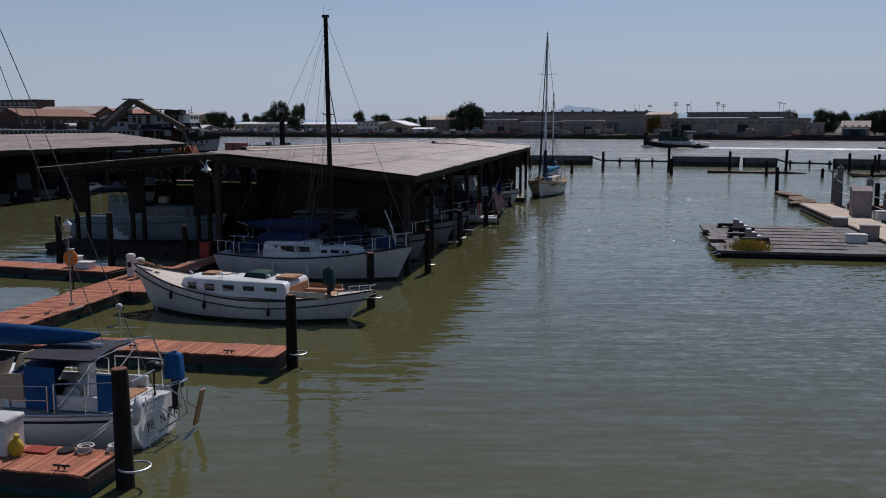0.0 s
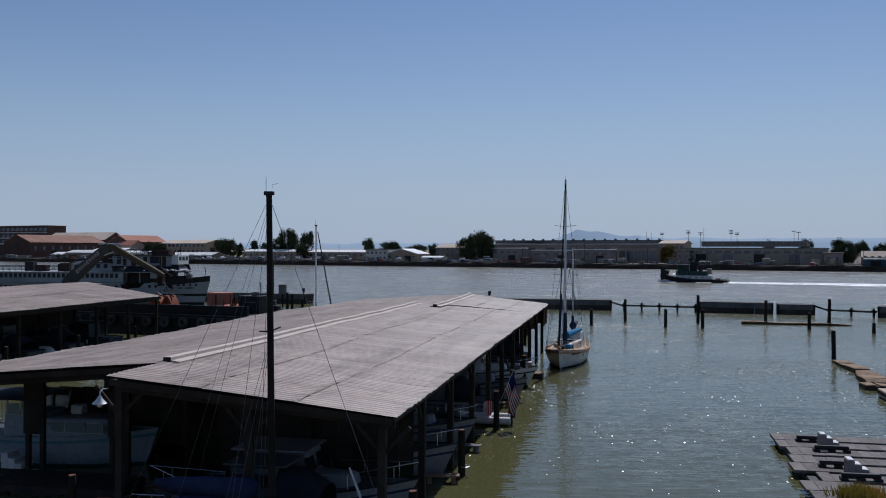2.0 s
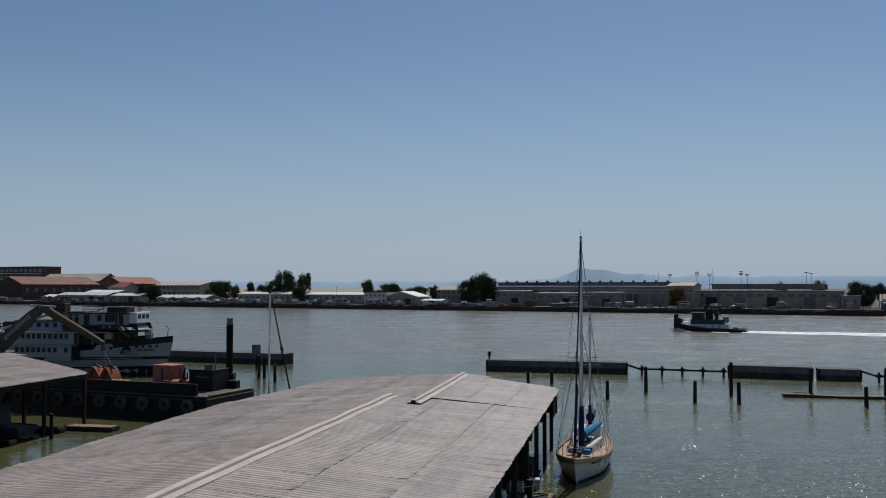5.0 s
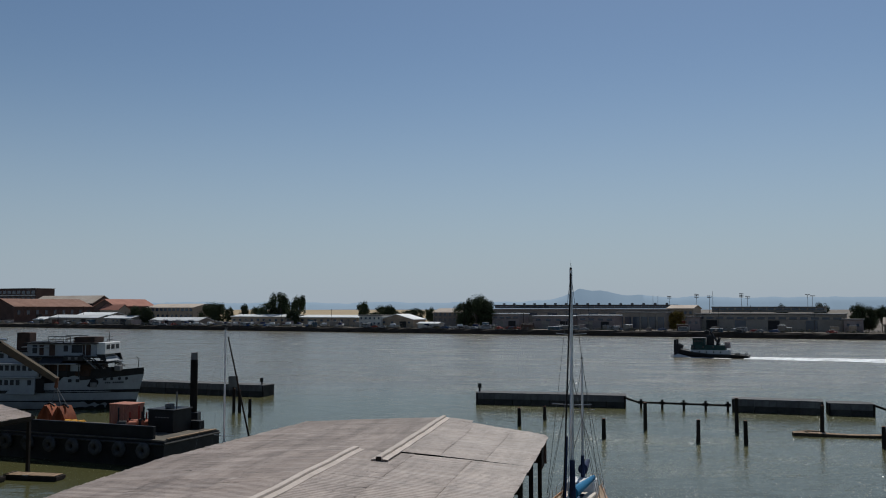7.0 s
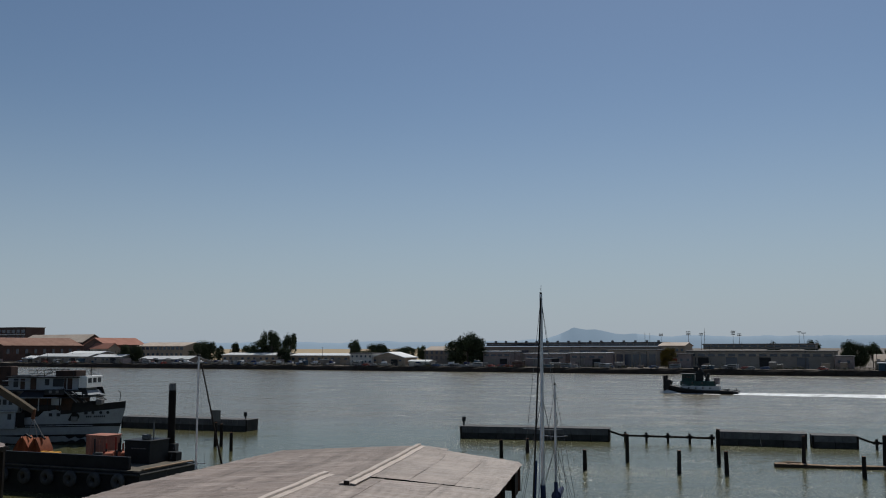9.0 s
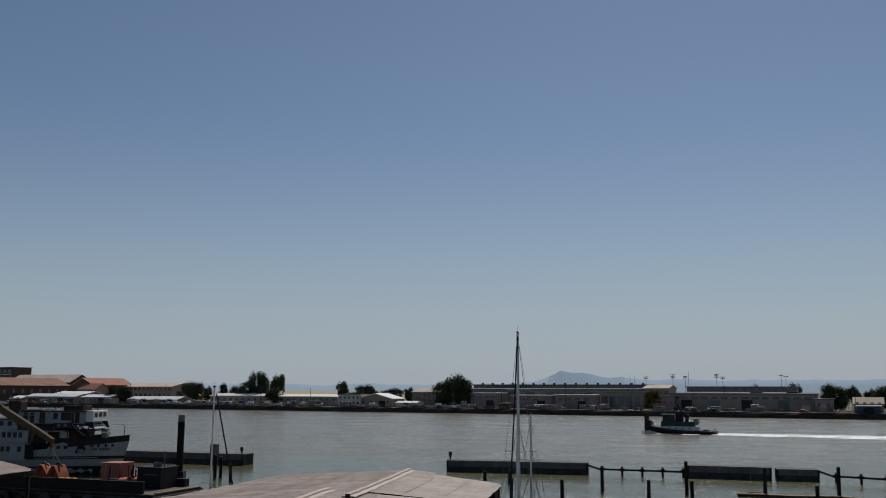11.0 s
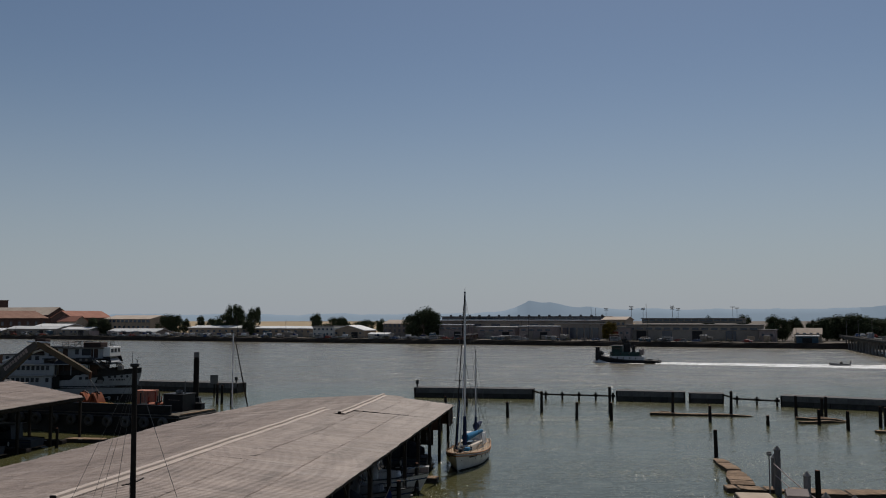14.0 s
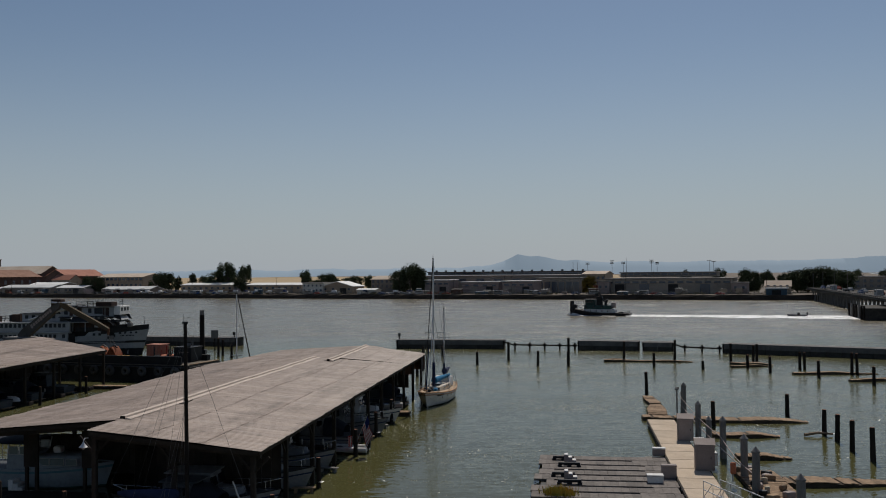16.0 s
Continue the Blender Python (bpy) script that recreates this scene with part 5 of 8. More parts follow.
for k, (x, y, rr) in enumerate(((-6.15, 21.95, .15), (-5.6, 21.98, .12))):
    t = thing("rope_coil", at(x, y, .465), "coil of white dock line on the planks", "rope", "rope coils")
    gg = Geo()
    for j in range(4):
        gg.ring((.01 * j, .01 * (j % 2), .03 + .028 * j), rr - .02 * (j % 3), .018, None, 18, 6)
    part("coil", gg, ROPE, t)
gg = Geo()
gg.disc((0, 0, .02), .16, .04, 14)
lone("drain_pan", gg, DARK, at(-6.5, 21.95, .465), "round black pan on the planks", "pan")


def cleat(x, y, z, turn):
    gg = Geo()
    gg.box((-.06, 0, .03), (.03, .04, .06), bev=.01)
    gg.box((.06, 0, .03), (.03, .04, .06), bev=.01)
    gg.tube([(-.17, 0, .075), (-.06, 0, .07), (.06, 0, .07), (.17, 0, .075)], .02, 6)
    lone("cleat", gg, DARK, at(x, y, z, turn), "dark iron mooring cleat on dock planks", "cleat", "cleats")


for x, y, t_ in ((-6.2, 21.05, VT), (-9.0, 21.5, VT), (-5.2, 29.5, VT), (-8.1, 30.1, VT), (-12.5, 34.5, HEAD + 90), (-11.75, 38.6, HEAD + 90)):
    cleat(x, y, .465, t_)


def pedestal(x, y, h, label="white dock power pedestal with domed top"):
    t = thing("power_pedestal", at(x, y, .465, HEAD), label, "pedestal", "power pedestals")
    gg = Geo()
    gg.box((0, 0, h / 2), (.3, .26, h), bev=.04)
    part("post", gg, OLDWHITE, t)
    gg = Geo()
    gg.rings([[(q * math.cos(2 * math.pi * j / 12), q * math.sin(2 * math.pi * j / 12), h + z) for j in range(12)] for q, z in ((.19, -.04), (.2, .03), (.16, .1), (.04, .13))], None, True, True)
    part("cap", gg, WHITE, t)
    gg = Geo()
    gg.box((0, -.135, h * .6), (.18, .02, .22), bev=.008)
    part("socket_plate", gg, DARK, t)


pedestal(-12.4, 42.15, .85)
pedestal(-11.92, 41.85, .72)
pedestal(-14.85, 35.4, .85)
dock_box(at(-15.85, 44.75, .465, VT), (.55, .45, .5), "small white dock box on the side dock")
dock_box(at(-15.2, 44.35, .465, VT), (.65, .5, .3), "low white dock box on the side dock")
dock_box(at(-10.75, 47.6, .465, VT), (.5, .45, .75), "dark red wooden box at the end of the narrow dock", RED, RED)

lamp = thing("dock_lamp", at(-12.42, 36.25, .465), "tall grey dock lamp post with lantern head", "lamp")
gg = Geo()
gg.tube([(0, 0, 0), (0, 0, 2.55)], .028, 10, .024)
gg.tube([(0, 0, 0), (0, 0, .08)], .09, 12)
part("pole", gg, GREYBOX, lamp)
gg = Geo()
gg.rings([[(q * math.cos(math.pi / 4 + math.pi / 2 * j), q * math.sin(math.pi / 4 + math.pi / 2 * j), z) for j in range(4)] for q, z in ((.06, 2.56), (.1, 2.6), (.14, 2.82))], None, True, True)
part("lantern", gg, glass("frosted_lantern", (.45, .45, .42), .4), lamp, "frosted glass lantern")
gg = Geo()
gg.rings([[(q * math.cos(math.pi / 4 + math.pi / 2 * j), q * math.sin(math.pi / 4 + math.pi / 2 * j), z) for j in range(4)] for q, z in ((.18, 2.82), (.16, 2.87), (.05, 2.95))], None, True, True)
part("cap", gg, OLDWHITE, lamp)
gg = Geo()
gg.tube([(0, 0, 2.94), (0, 0, 3.02)], .03, 8)
part("finial", gg, OLDWHITE, lamp)
ring = thing("life_ring_case", at(-13.55, 39.1, .465) @ Matrix.Diagonal((.85, .85, .95, 1)), "orange life ring case with white top on a dark post", "life ring")
gg = Geo()
gg.tube([(0, 0, 0), (0, 0, 1.6)], .045, 8)
part("post", gg, TIMBER, ring)
gg = Geo()
gg.rings([[(q * math.cos(2 * math.pi * j / 20), y, 1.30 + q * math.sin(2 * math.pi * j / 20)) for j in range(20)] for q, y in ((.26, -.04), (.32, -.08), (.32, -.16), (.2, -.2))], None, True, True)
part("case", gg, surf("orange_plastic", (.5, .16, .02), (.6, .2, .03), 2, .5), ring)
gg = Geo()
gg.box((0, -.1, 1.66), (.3, .14, .08), bev=.03)
part("top", gg, WHITE, ring)
gg = Geo()
gg.box((0, 0, 0), (.2, .28, .16), bev=.05)
gg.tube([(0, 0, -.05), (0, 0, -.9)], .03, 8)
trolling = lone("trolling_motor", gg, OLDWHITE, pose(-10.35, 35.2, .62, 6, 0, 30), "white electric outboard motor hanging over the water", "motor")

# ---- boats under the shed roof ----


# berth white and canvas darkened: the roof's shade is in the colour
BERTHWHITE = surf("shaded_boat_white", (.17, .178, .185), (.235, .24, .245), .7, .55, 0, .1, 8, (.22, .2, .17), .4, .1)
SHADEC = surf("shaded_dark_canvas", (.012, .014, .022), (.024, .027, .036), 1.6, .85, 0, .5, 7)


def cruiser(m, L, B, label, paint=OLDWHITE, canvas=None, fly=False, seed=1, group="boats under the shed roof"):
    hh = Hull(L, B, .95, 1.45, .9, .45, .88, .7, .1, 3.2, 1.3, .4)
    t, hp = base_boat("motorboat", m, hh, label, "motorboat", group, paint, SHADEPAINT, DARK, NAVY)
    k = L / 8
    gg = Geo()
    gg.prism(oval(-1.2 * k, 2.6 * k, B * .72, B * .4, r=.6), .95, 1.55, .15, .05, .08)
    part("trunk", gg, paint, t)
    gg = Geo()
    gg.prism(oval(-1.6 * k, .9 * k, B * .76, B * .66, r=.3), .95, 2.35, .16, .05, .08)
    cab = part("cabin", gg, paint, t)
    side_windows(cab, [(-1.15 * k, .55 * k, .5), (-.5 * k, .55 * k, .5), (.15 * k, .5 * k, .45)], B * .355, 1.92, WINDOW, -7)
    gg = Geo()
    for s in (-.32, .32):
        gg.box((.86 * k, s * B * .62, 1.95), (.03, B * .3, .55), bev=.03, ry=-18)
    part("windshield", gg, WINDOW, cab)
    gg = Geo()
    gg.box((-.55 * k, 0, 2.44), (2.9 * k, B * .74, .07), bev=.03)
    part("hard_top", gg, paint, t)
    if fly:
        gg = Geo()
        gg.prism(oval(-1.4 * k, .2 * k, B * .62, B * .5, r=.3), 2.47, 3.05, -.05, 0, 0)
        part("flybridge", gg, paint, t)
        gg = Geo()
        gg.box((.2 * k, 0, 3.25), (.03, B * .5, .35), bev=.03, ry=-20)
        part("flybridge_screen", gg, WINDOW, t)
    if canvas:
        gg = Geo()
        rs = [[(x, B * .42 * math.cos(math.pi * q / 8), 1.0 + (z - 1.0) * math.sin(math.pi * q / 8) ** .5) for q in range(9)] for x, z in ((-1.5 * k, 2.3), (-2.4 * k, 2.25), (-3.5 * k, 1.7))]
        gg.rings(rs, None, closed=False)
        part("cockpit_canvas", gg, canvas, t, "canvas cockpit cover")
    gg = Geo()
    gg.box((-3.95 * k - .25, 0, .18), (.6, B * .7, .06), bev=.02)
    part("swim_platform", gg, DRIFT, t)
    pulpit(t, hh, .62, .6)
    for s in (.3, .55):
        fender_sausage(t, hh, s, 1)
        fender_sausage(t, hh, s, -1)
    return t


def berth(a, b, turn=0.0, z=0.0):
    p = S1(a, b, 0)
    return at(p.x, p.y, z, VT + turn)


cruiser(berth(2.2, 5.6, 180), 6.2, 2.3, "white cabin motorboat lying in the shade under the shed roof", SHADEPAINT, SHADEC, False, 1)
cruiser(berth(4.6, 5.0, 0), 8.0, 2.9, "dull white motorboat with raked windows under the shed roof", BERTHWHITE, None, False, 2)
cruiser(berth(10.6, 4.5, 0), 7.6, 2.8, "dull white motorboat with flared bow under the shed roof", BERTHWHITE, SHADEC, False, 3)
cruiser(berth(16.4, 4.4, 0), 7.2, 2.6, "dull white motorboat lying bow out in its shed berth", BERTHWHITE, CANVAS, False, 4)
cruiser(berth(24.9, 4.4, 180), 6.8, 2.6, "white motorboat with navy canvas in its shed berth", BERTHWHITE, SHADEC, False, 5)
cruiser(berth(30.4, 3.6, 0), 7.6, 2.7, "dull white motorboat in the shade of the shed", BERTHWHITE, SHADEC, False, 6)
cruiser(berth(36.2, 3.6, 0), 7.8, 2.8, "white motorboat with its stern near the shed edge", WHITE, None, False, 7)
cruiser(berth(47.6, 4.6, 180), 7.2, 2.7, "dull white motorboat at the far end of the shed", SHADEPAINT, SHADEC, False, 8)
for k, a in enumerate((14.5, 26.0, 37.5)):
    cruiser(berth(a, 15.6, 0), 8.2, 2.9, "dull white motorboat on the channel side of the shed", SHADEPAINT, (SHADEC, None, SHADEC)[k], k == 1, 11 + k)

# boats and docks under the second shed, the shade there put into their colours
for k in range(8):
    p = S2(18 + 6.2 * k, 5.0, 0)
    cruiser(at(p.x, p.y, 0, VT + 180), 7.0 + .3 * (k % 3), 2.7, "motorboat painted dark for the shade under the second shed", SHADEPAINT, (SHADEC, None, SHADEC)[k % 3], k % 4 == 1, 30 + k)
    p = S2(21.1 + 6.2 * k, 7.6, 0)
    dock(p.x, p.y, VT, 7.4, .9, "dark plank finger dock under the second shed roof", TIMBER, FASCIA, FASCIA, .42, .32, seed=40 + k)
p = S2(66.2, 1.0, 0)
dock(p.x, p.y, VT, 4.6, 1.2, "sunlit plank dock stub at the end of the second shed", DRIFT, FASCIA, FASCIA, .4, .2, seed=55)
for k in range(5):
    p = S2(24 + 9.4 * k, -.7, 0)
    pile(p.x, p.y, 2.0, .15, .01 * (k % 3 - 1), seed=k + 120)

# old cabin cruiser lying across the front of the shed
OLDBLUE = surf("faded_blue_white_hull", (.24, .285, .32), (.32, .36, .39), .6, .6, 0, .1, 8, (.16, .19, .2), .6, .05)
ho = Hull(8.8, 3.1, 1.25, 1.6, 1.25, .7, .9, .6, .1, 3.0, 1.5, .42)
oc, ohp = base_boat("cabin_cruiser", at(-17.1, 58.3, 0, VT), ho, "old faded cabin cruiser with a long window band", "motorboat", "boats under the shed roof", OLDBLUE, SHADEPAINT, OLDBLUE, None, FLOAT)
for s in (1, -1):
    part("side_stripe", ho.band(.80, .90, .014, side=s), surf("faded_teal_stripe", (.08, .17, .19), (.12, .22, .24), 1, .6), ohp)
gg = Geo()
gg.prism(oval(-.2, 3.3, 2.5, 1.7, r=.35), 1.2, 2.05, .12, .05, .08)
cab = part("cabin", gg, OLDBLUE, oc)
side_windows(cab, [(.55, .95, .46), (1.6, .95, .46), (2.6, .75, .42)], 1.13, 1.72, BACKLIT, -6, OLDWHITE)
gg = Geo()
gg.prism(oval(-1.9, -.2, 2.4, 2.3, r=.3), 1.2, 2.2, .06, 0, 0)
wh_ = part("wheelhouse", gg, OLDBLUE, oc)
side_windows(wh_, [(-1.4, .6, .5), (-.65, .6, .5)], 1.2, 2.45, BACKLIT, -4, OLDWHITE)
for x, y in ((-1.85, 1.1), (-.25, 1.05), (-1.85, -1.1), (-.25, -1.05), (-1.05, 1.12), (-1.05, -1.12)):
    part("window_post", Geo().tube([(x, y, 2.15), (x + (.25 if x > -.5 else 0), y * .93, 3.0)], .05, 6), OLDWHITE, oc)
gg = Geo()
gg.rings([[(x, 1.45 * math.cos(math.pi * q / 8), 2.92 + .22 * math.sin(math.pi * q / 8) - dz) for q in range(9)] for x, dz in ((-4.0, .06), (-2.4, 0), (.1, 0))] , None, closed=False)
gg.rings([[(x, 1.45 * math.cos(math.pi * q / 8), 2.88 + .22 * math.sin(math.pi * q / 8) - dz) for q in range(8, -1, -1)] for x, dz in ((-4.0, .06), (-2.4, 0), (.1, 0))] , None, closed=False)
part("canopy", gg, SHADEC, oc, "dark canvas canopy over the after deck")
for x in (-3.9, -2.9):
    for y in (-1.35, 1.35):
        part("canopy_post", Geo().tube([(x, y, 1.2), (x, y, 2.9)], .025, 6), OLDWHITE, oc)
gg = Geo()
gg.box((1.2, -.2, 2.38), (.55, .5, .42), bev=.05)
part("deck_chest", gg, OLDWHITE, oc)
gg = Geo()
for k in range(3):
    gg.box((.3 - .32 * k, 0, .22 * (k + 1) - .03), (.36, .8, .06), bev=.02)
    gg.box((.3 - .32 * k, 0, .11 * (k + 1) - .02), (.32, .76, .22 * (k + 1) - .06), bev=.02)
lone("boarding_steps", gg, OLDWHITE, at(-17.4, 55.15, .405, VT), "white boarding steps beside the old cruiser", "steps")

# inflatable dinghy with flag
rb = thing("inflatable_dinghy", berth(22.5, .65, 180), "grey inflatable dinghy tied to a pile beside a flag", "dinghy")
gg = Geo()
gg.tube([(-1.5, .62, .3), (-.2, .66, .3), (.9, .58, .32), (1.4, .28, .42), (1.52, 0, .46), (1.4, -.28, .42), (.9, -.58, .32), (-.2, -.66, .3), (-1.5, -.62, .3)], .2, 12)
part("tube", gg, surf("grey_inflatable", (.42, .42, .42), (.52, .52, .51), 2, .5, bump=.1), rb)
gg = Geo()
gg.box((-.1, 0, .16), (2.6, 1.0, .06), bev=.02)
gg.box((-.3, 0, .46), (.28, 1.1, .05), bev=.02)
gg.box((-1.3, 0, .35), (.06, 1.0, .5), bev=.02)
part("floor", gg, OLDWHITE, rb)
outboard(rb, pose(-1.5, 0, .35, 0, 0, 180), DARK, .6)
flag = thing("flag", berth(21.4, -.45, 0), "striped red and white flag with blue canton on a leaning staff", "flag")
gg = Geo()
gg.tube([(-.35, .1, .8), (.62, .1, 3.15)], .018, 6)
part("staff", gg, OLDWHITE, flag)
FW_ = surf("flag_white", (.75, .73, .7), (.82, .8, .77), 3, .9)
FR_ = surf("flag_red", (.42, .03, .03), (.5, .045, .04), 3, .9)
FB_ = surf("flag_blue", (.015, .025, .1), (.02, .035, .14), 3, .9)


def cloth(u_, v_):
    """Point of the hanging cloth: u_ along the fly, v_ down the hoist."""
    p_ = Vector((.58, .1, 3.0)) + Vector((-.42, 0, -1.0)) * v_ + Vector((.42, -.3, -1.35)) * u_
    return p_ + Vector((.05 * math.sin(u_ * 7), .09 * math.sin(u_ * 9 + v_ * 2), 0)) * (.3 + u_)


for i in range(13):
    gg = Geo()
    gg.rings([[cloth(j / 12, i / 13), cloth(j / 12, (i + 1) / 13)] for j in range(13)], None, closed=False)
    part("stripe", gg, FR_ if i % 2 == 0 else FW_, flag)
gg = Geo()
gg.rings([[cloth(j / 12, q * 7 / 13) + Vector((0, -.012, 0)) for q in (0, .5, 1)] for j in range(6)], None, closed=False)
part("canton", gg, FB_, flag)
gg = Geo()
gg.rings([[cloth(j / 12, q * 7 / 13) + Vector((0, .012, 0)) for q in (0, .5, 1)] for j in range(6)], None, closed=False)
part("canton", gg, FB_, flag)
gg = Geo()
gg.rings([[(x, .02 * math.sin(x * 9 + z * 5), z) for z in (.7, 1.1, 1.55)] for x in (0, .12, .24, .36)], None, closed=False)
fl2 = thing("pennant", berth(20.9, .35, 40), "small red and white striped pennant hung on a pile", "flag")
part("cloth", gg, FR_, fl2)
gg = Geo()
for x in (.06, .2, .32):
    gg.box((x, -.03, 1.1), (.045, .012, .8))
part("stripe", gg, FW_, fl2)

# small gear along the shed edge
for k, (a, b, c) in enumerate(((40.9, 1.2, OLDWHITE), (42.0, .4, GREYBOX))):
    p = S1(a, b, 0)
    dock_box(at(p.x, p.y, .41, VT + 8 * k), (.8, .6, .6), "white dock box on the weathered dock stub", c, WHITE)
for k, a in enumerate((9.7, 15.6, 27.6, 33.4)):
    gg = Geo()
    gg.box((0, 0, .3), (1.5, .45, .07), bev=.02)
    gg.box((-.5, 0, .1), (.2, .4, .36), bev=.02)
    gg.box((.5, 0, .1), (.2, .4, .36), bev=.02)
    lone("float_step", gg, (DRIFT, GREYCON)[k % 2], berth(a, .5, (12, -8, 20, 5)[k]), "small floating step beside a shed pile", "float", "small floats")

wl_ = thing("wall_lamp", at(-10.15, 46.15, 4.72, HEAD), "grey gooseneck lamp under the shed eave", "lamp")
part("arm", Geo().tube([(0, .35, .38), (0, .05, .42), (0, -.1, .34), (0, -.12, .2)], .025, 6), ALLOY, wl_)
part("shade", Geo().rings([[(q * math.cos(2 * math.pi * j / 12), -.12 + q * math.sin(2 * math.pi * j / 12), z) for j in range(12)] for q, z in ((.05, .22), (.1, .12), (.24, -.02), (.22, -.04))], None, True, True), ALLOY, wl_)
part("bulb", Geo().ball((0, -.12, -.05), .1, 10), OLDWHITE, wl_, "frosted bulb")
dg = thing("dinghy", at(*S2(52.1, 2.6, .425), VT), "small white dinghy lying upturned on the finger dock", "dinghy")
part("hull", Geo().rings([[(1.05 * q * math.cos(2 * math.pi * j / 18), .55 * q * math.sin(2 * math.pi * j / 18), z) for j in range(18)] for q, z in ((1, 0), (1, .06), (.9, .3), (.6, .48), (.2, .54))], None, True, True), WHITE, dg)
part("keel_strip", Geo().box((0, 0, .55), (1.5, .05, .05), bev=.01), TEAK, dg)

# ---- ketch at the far end of the shed ----
TANDECK = surf("bleached_teak_deck", (.36, .26, .17), (.46, .34, .23), 1, .8, 0, .3, 10, (.22, .15, .1), .4, .05, (1, 6, 1))
hk = Hull(11.8, 3.5, 1.1, 1.6, 1.25, .8, .55, .9, .6, 2.6, 1.5, .45)
kt, khp = base_boat("ketch", at(10.57, 95.4, 0, -103.0), hk, "white two-masted ketch with blue sail covers beside the shed", "sailboat", "moored boats", WHITE, TANDECK, TEAK, None, DARK, .06)
for s in (1, -1):
    part("rub_rail", hk.rail(.06, -.18, side=s), TEAK, kt)
    for x in range(4):
        q = hk.point(.5 + .1 * x, .85, s, .01)
        gg = Geo()
        gg.disc((q[0], q[1], q[2]), .11, .03, 12, "y")
        part("porthole", gg, WINDOW, khp)
q = hk.point(.84, 1.15, 1, .02)
for s in (1, -1):
    gg = Geo()
    gg.box((0, 0, 0), (1.2, .03, .2), bev=.01)
    part("name_board", gg, DARK, khp, "dark board with unreadable lettering", m=pose(q[0], s * q[1], q[2], 0, 0, -s * 24))
gg = Geo()
gg.prism(oval(-2.0, 2.6, 2.2, 1.4, r=.6), 1.15, 1.7, .12, .06, .08)
cab = part("cabin", gg, CREAM, kt)
gg = Geo()
gg.box((.6, 0, 1.86), (1.5, 1.0, .12), bev=.04)
part("skylight", gg, WINDOW, cab, "dark skylight hatch")
side_windows(cab, [(-1.2, .9, .28), (.1, .9, .28), (1.4, .7, .26)], 1.0, 1.46, WINDOW, -6)
gg = Geo()
for s in (-.4, .4):
    gg.box((2.52, s, 1.5), (.03, .62, .3), bev=.03, ry=-10)
part("front_window", gg, WINDOW, cab, "dark front cabin window")
gg = Geo()
gg.prism(oval(-4.2, -2.0, 2.0, 1.9, r=.2), 1.2, 2.2, .1, .05, .06)
part("deckhouse", gg, WHITE, kt)
gg = Geo()
gg.box((-4.6, 0, 2.0), (1.2, 1.6, .06), bev=.02, ry=-6)
part("awning", gg, OLDWHITE, kt)
mk = mast(kt, 2.2, 1.7, 15.4, .11, ALLOY, ((.42, 1.15), (.72, .9)), rake=.15)
mz = mast(kt, -3.9, 1.5, 9.8, .085, ALLOY, ((.6, .8),), rake=.1, name="mizzen_mast")
for x, top, yw in ((2.2, 15.2, 1.65), (-3.9, 9.6, 1.4)):
    for s in (-1, 1):
        wire(kt, (x - .4, s * yw, 1.2), (x - .1, 0, top), .014)
        wire(kt, (x + .4, s * yw, 1.2), (x - .05, 0, top * .62), .012)
        wire(kt, (x - .8, s * yw, 1.2), (x - .05, 0, top * .62), .012)
wire(kt, (7.0, 0, 1.9), (2.05, 0, 15.3), .05, "furled_jib", MASTBLACK)
gg = Geo()
gg.tube([(6.3, 0, 1.9), (4.8, 0, 6.0)], .075, 8, .06)
part("jib_cover", gg, NAVY, kt)
wire(kt, (4.6, 0, 1.8), (2.1, 0, 10.6), .03, "staysail_stay", ALLOY)
wire(kt, (-6.4, 0, 1.6), (-3.95, 0, 9.7), .012, "backstay")
wire(kt, (2.05, 0, 15.2), (-3.98, 0, 9.75), .01, "triatic_stay")
for x0, x1, z, mm in ((2.0, -2.6, 2.15, SKYBLUE), (-4.0, -6.4, 2.5, NAVY)):
    gg = Geo()
    n = 6
    out = .8 if x0 > 0 else .1
    gg.rings([[(x0 + (x1 - x0) * i / n, out * i / n + .27 * math.cos(a) * (1.2 - .7 * i / n), z + .2 + .12 * i / n + .3 * math.sin(a) * (1.2 - .7 * i / n)) for a in [2 * math.pi * j / 10 for j in range(10)]] for i in range(n + 1)], None, True, True)
    part("sail_cover", gg, mm, kt, "bright blue sail cover")
    gg = Geo()
    gg.tube([(x0, 0, z), (x1 - .3, out * 1.05, z + .1)], .06, 8)
    part("boom", gg, ALLOY, kt)
gg = Geo()
gg.tube([(2.2, 0, 1.7), (2.2, 0, 4.3)], .19, 10, .15)
part("mast_cover", gg, NAVY, kt, "dark blue cover round the mast foot")
gg = Geo()
gg.tube([(-3.9, 0, 1.7), (-3.9, 0, 3.6)], .15, 10, .12)
part("mast_cover", gg, NAVY, kt)
gg = Geo()
gg.tube([(5.8, 0, 1.75), (7.3, 0, 2.0)], .09, 8)
part("bowsprit", gg, TEAK, kt)
pulpit(kt, hk, .86, .7)
rail_fence(kt, hk, .1, .86, 9, .7)
pulpit(kt, hk, .1, .7, .06, False, "stern_rail")
for k, (x, y, mm) in enumerate(((4.0, .5, SKYBLUE), (3.6, -.5, CANVAS), (4.8, 0, DARK), (-5.2, .5, TEAK))):
    gg = Geo()
    gg.box((x, y, 1.65), (.7, .5, .3), bev=.08)
    part("deck_gear", gg, mm, kt, ("blue", "tan", "black", "teak")[k] + " gear on the deck")
gg = Geo()
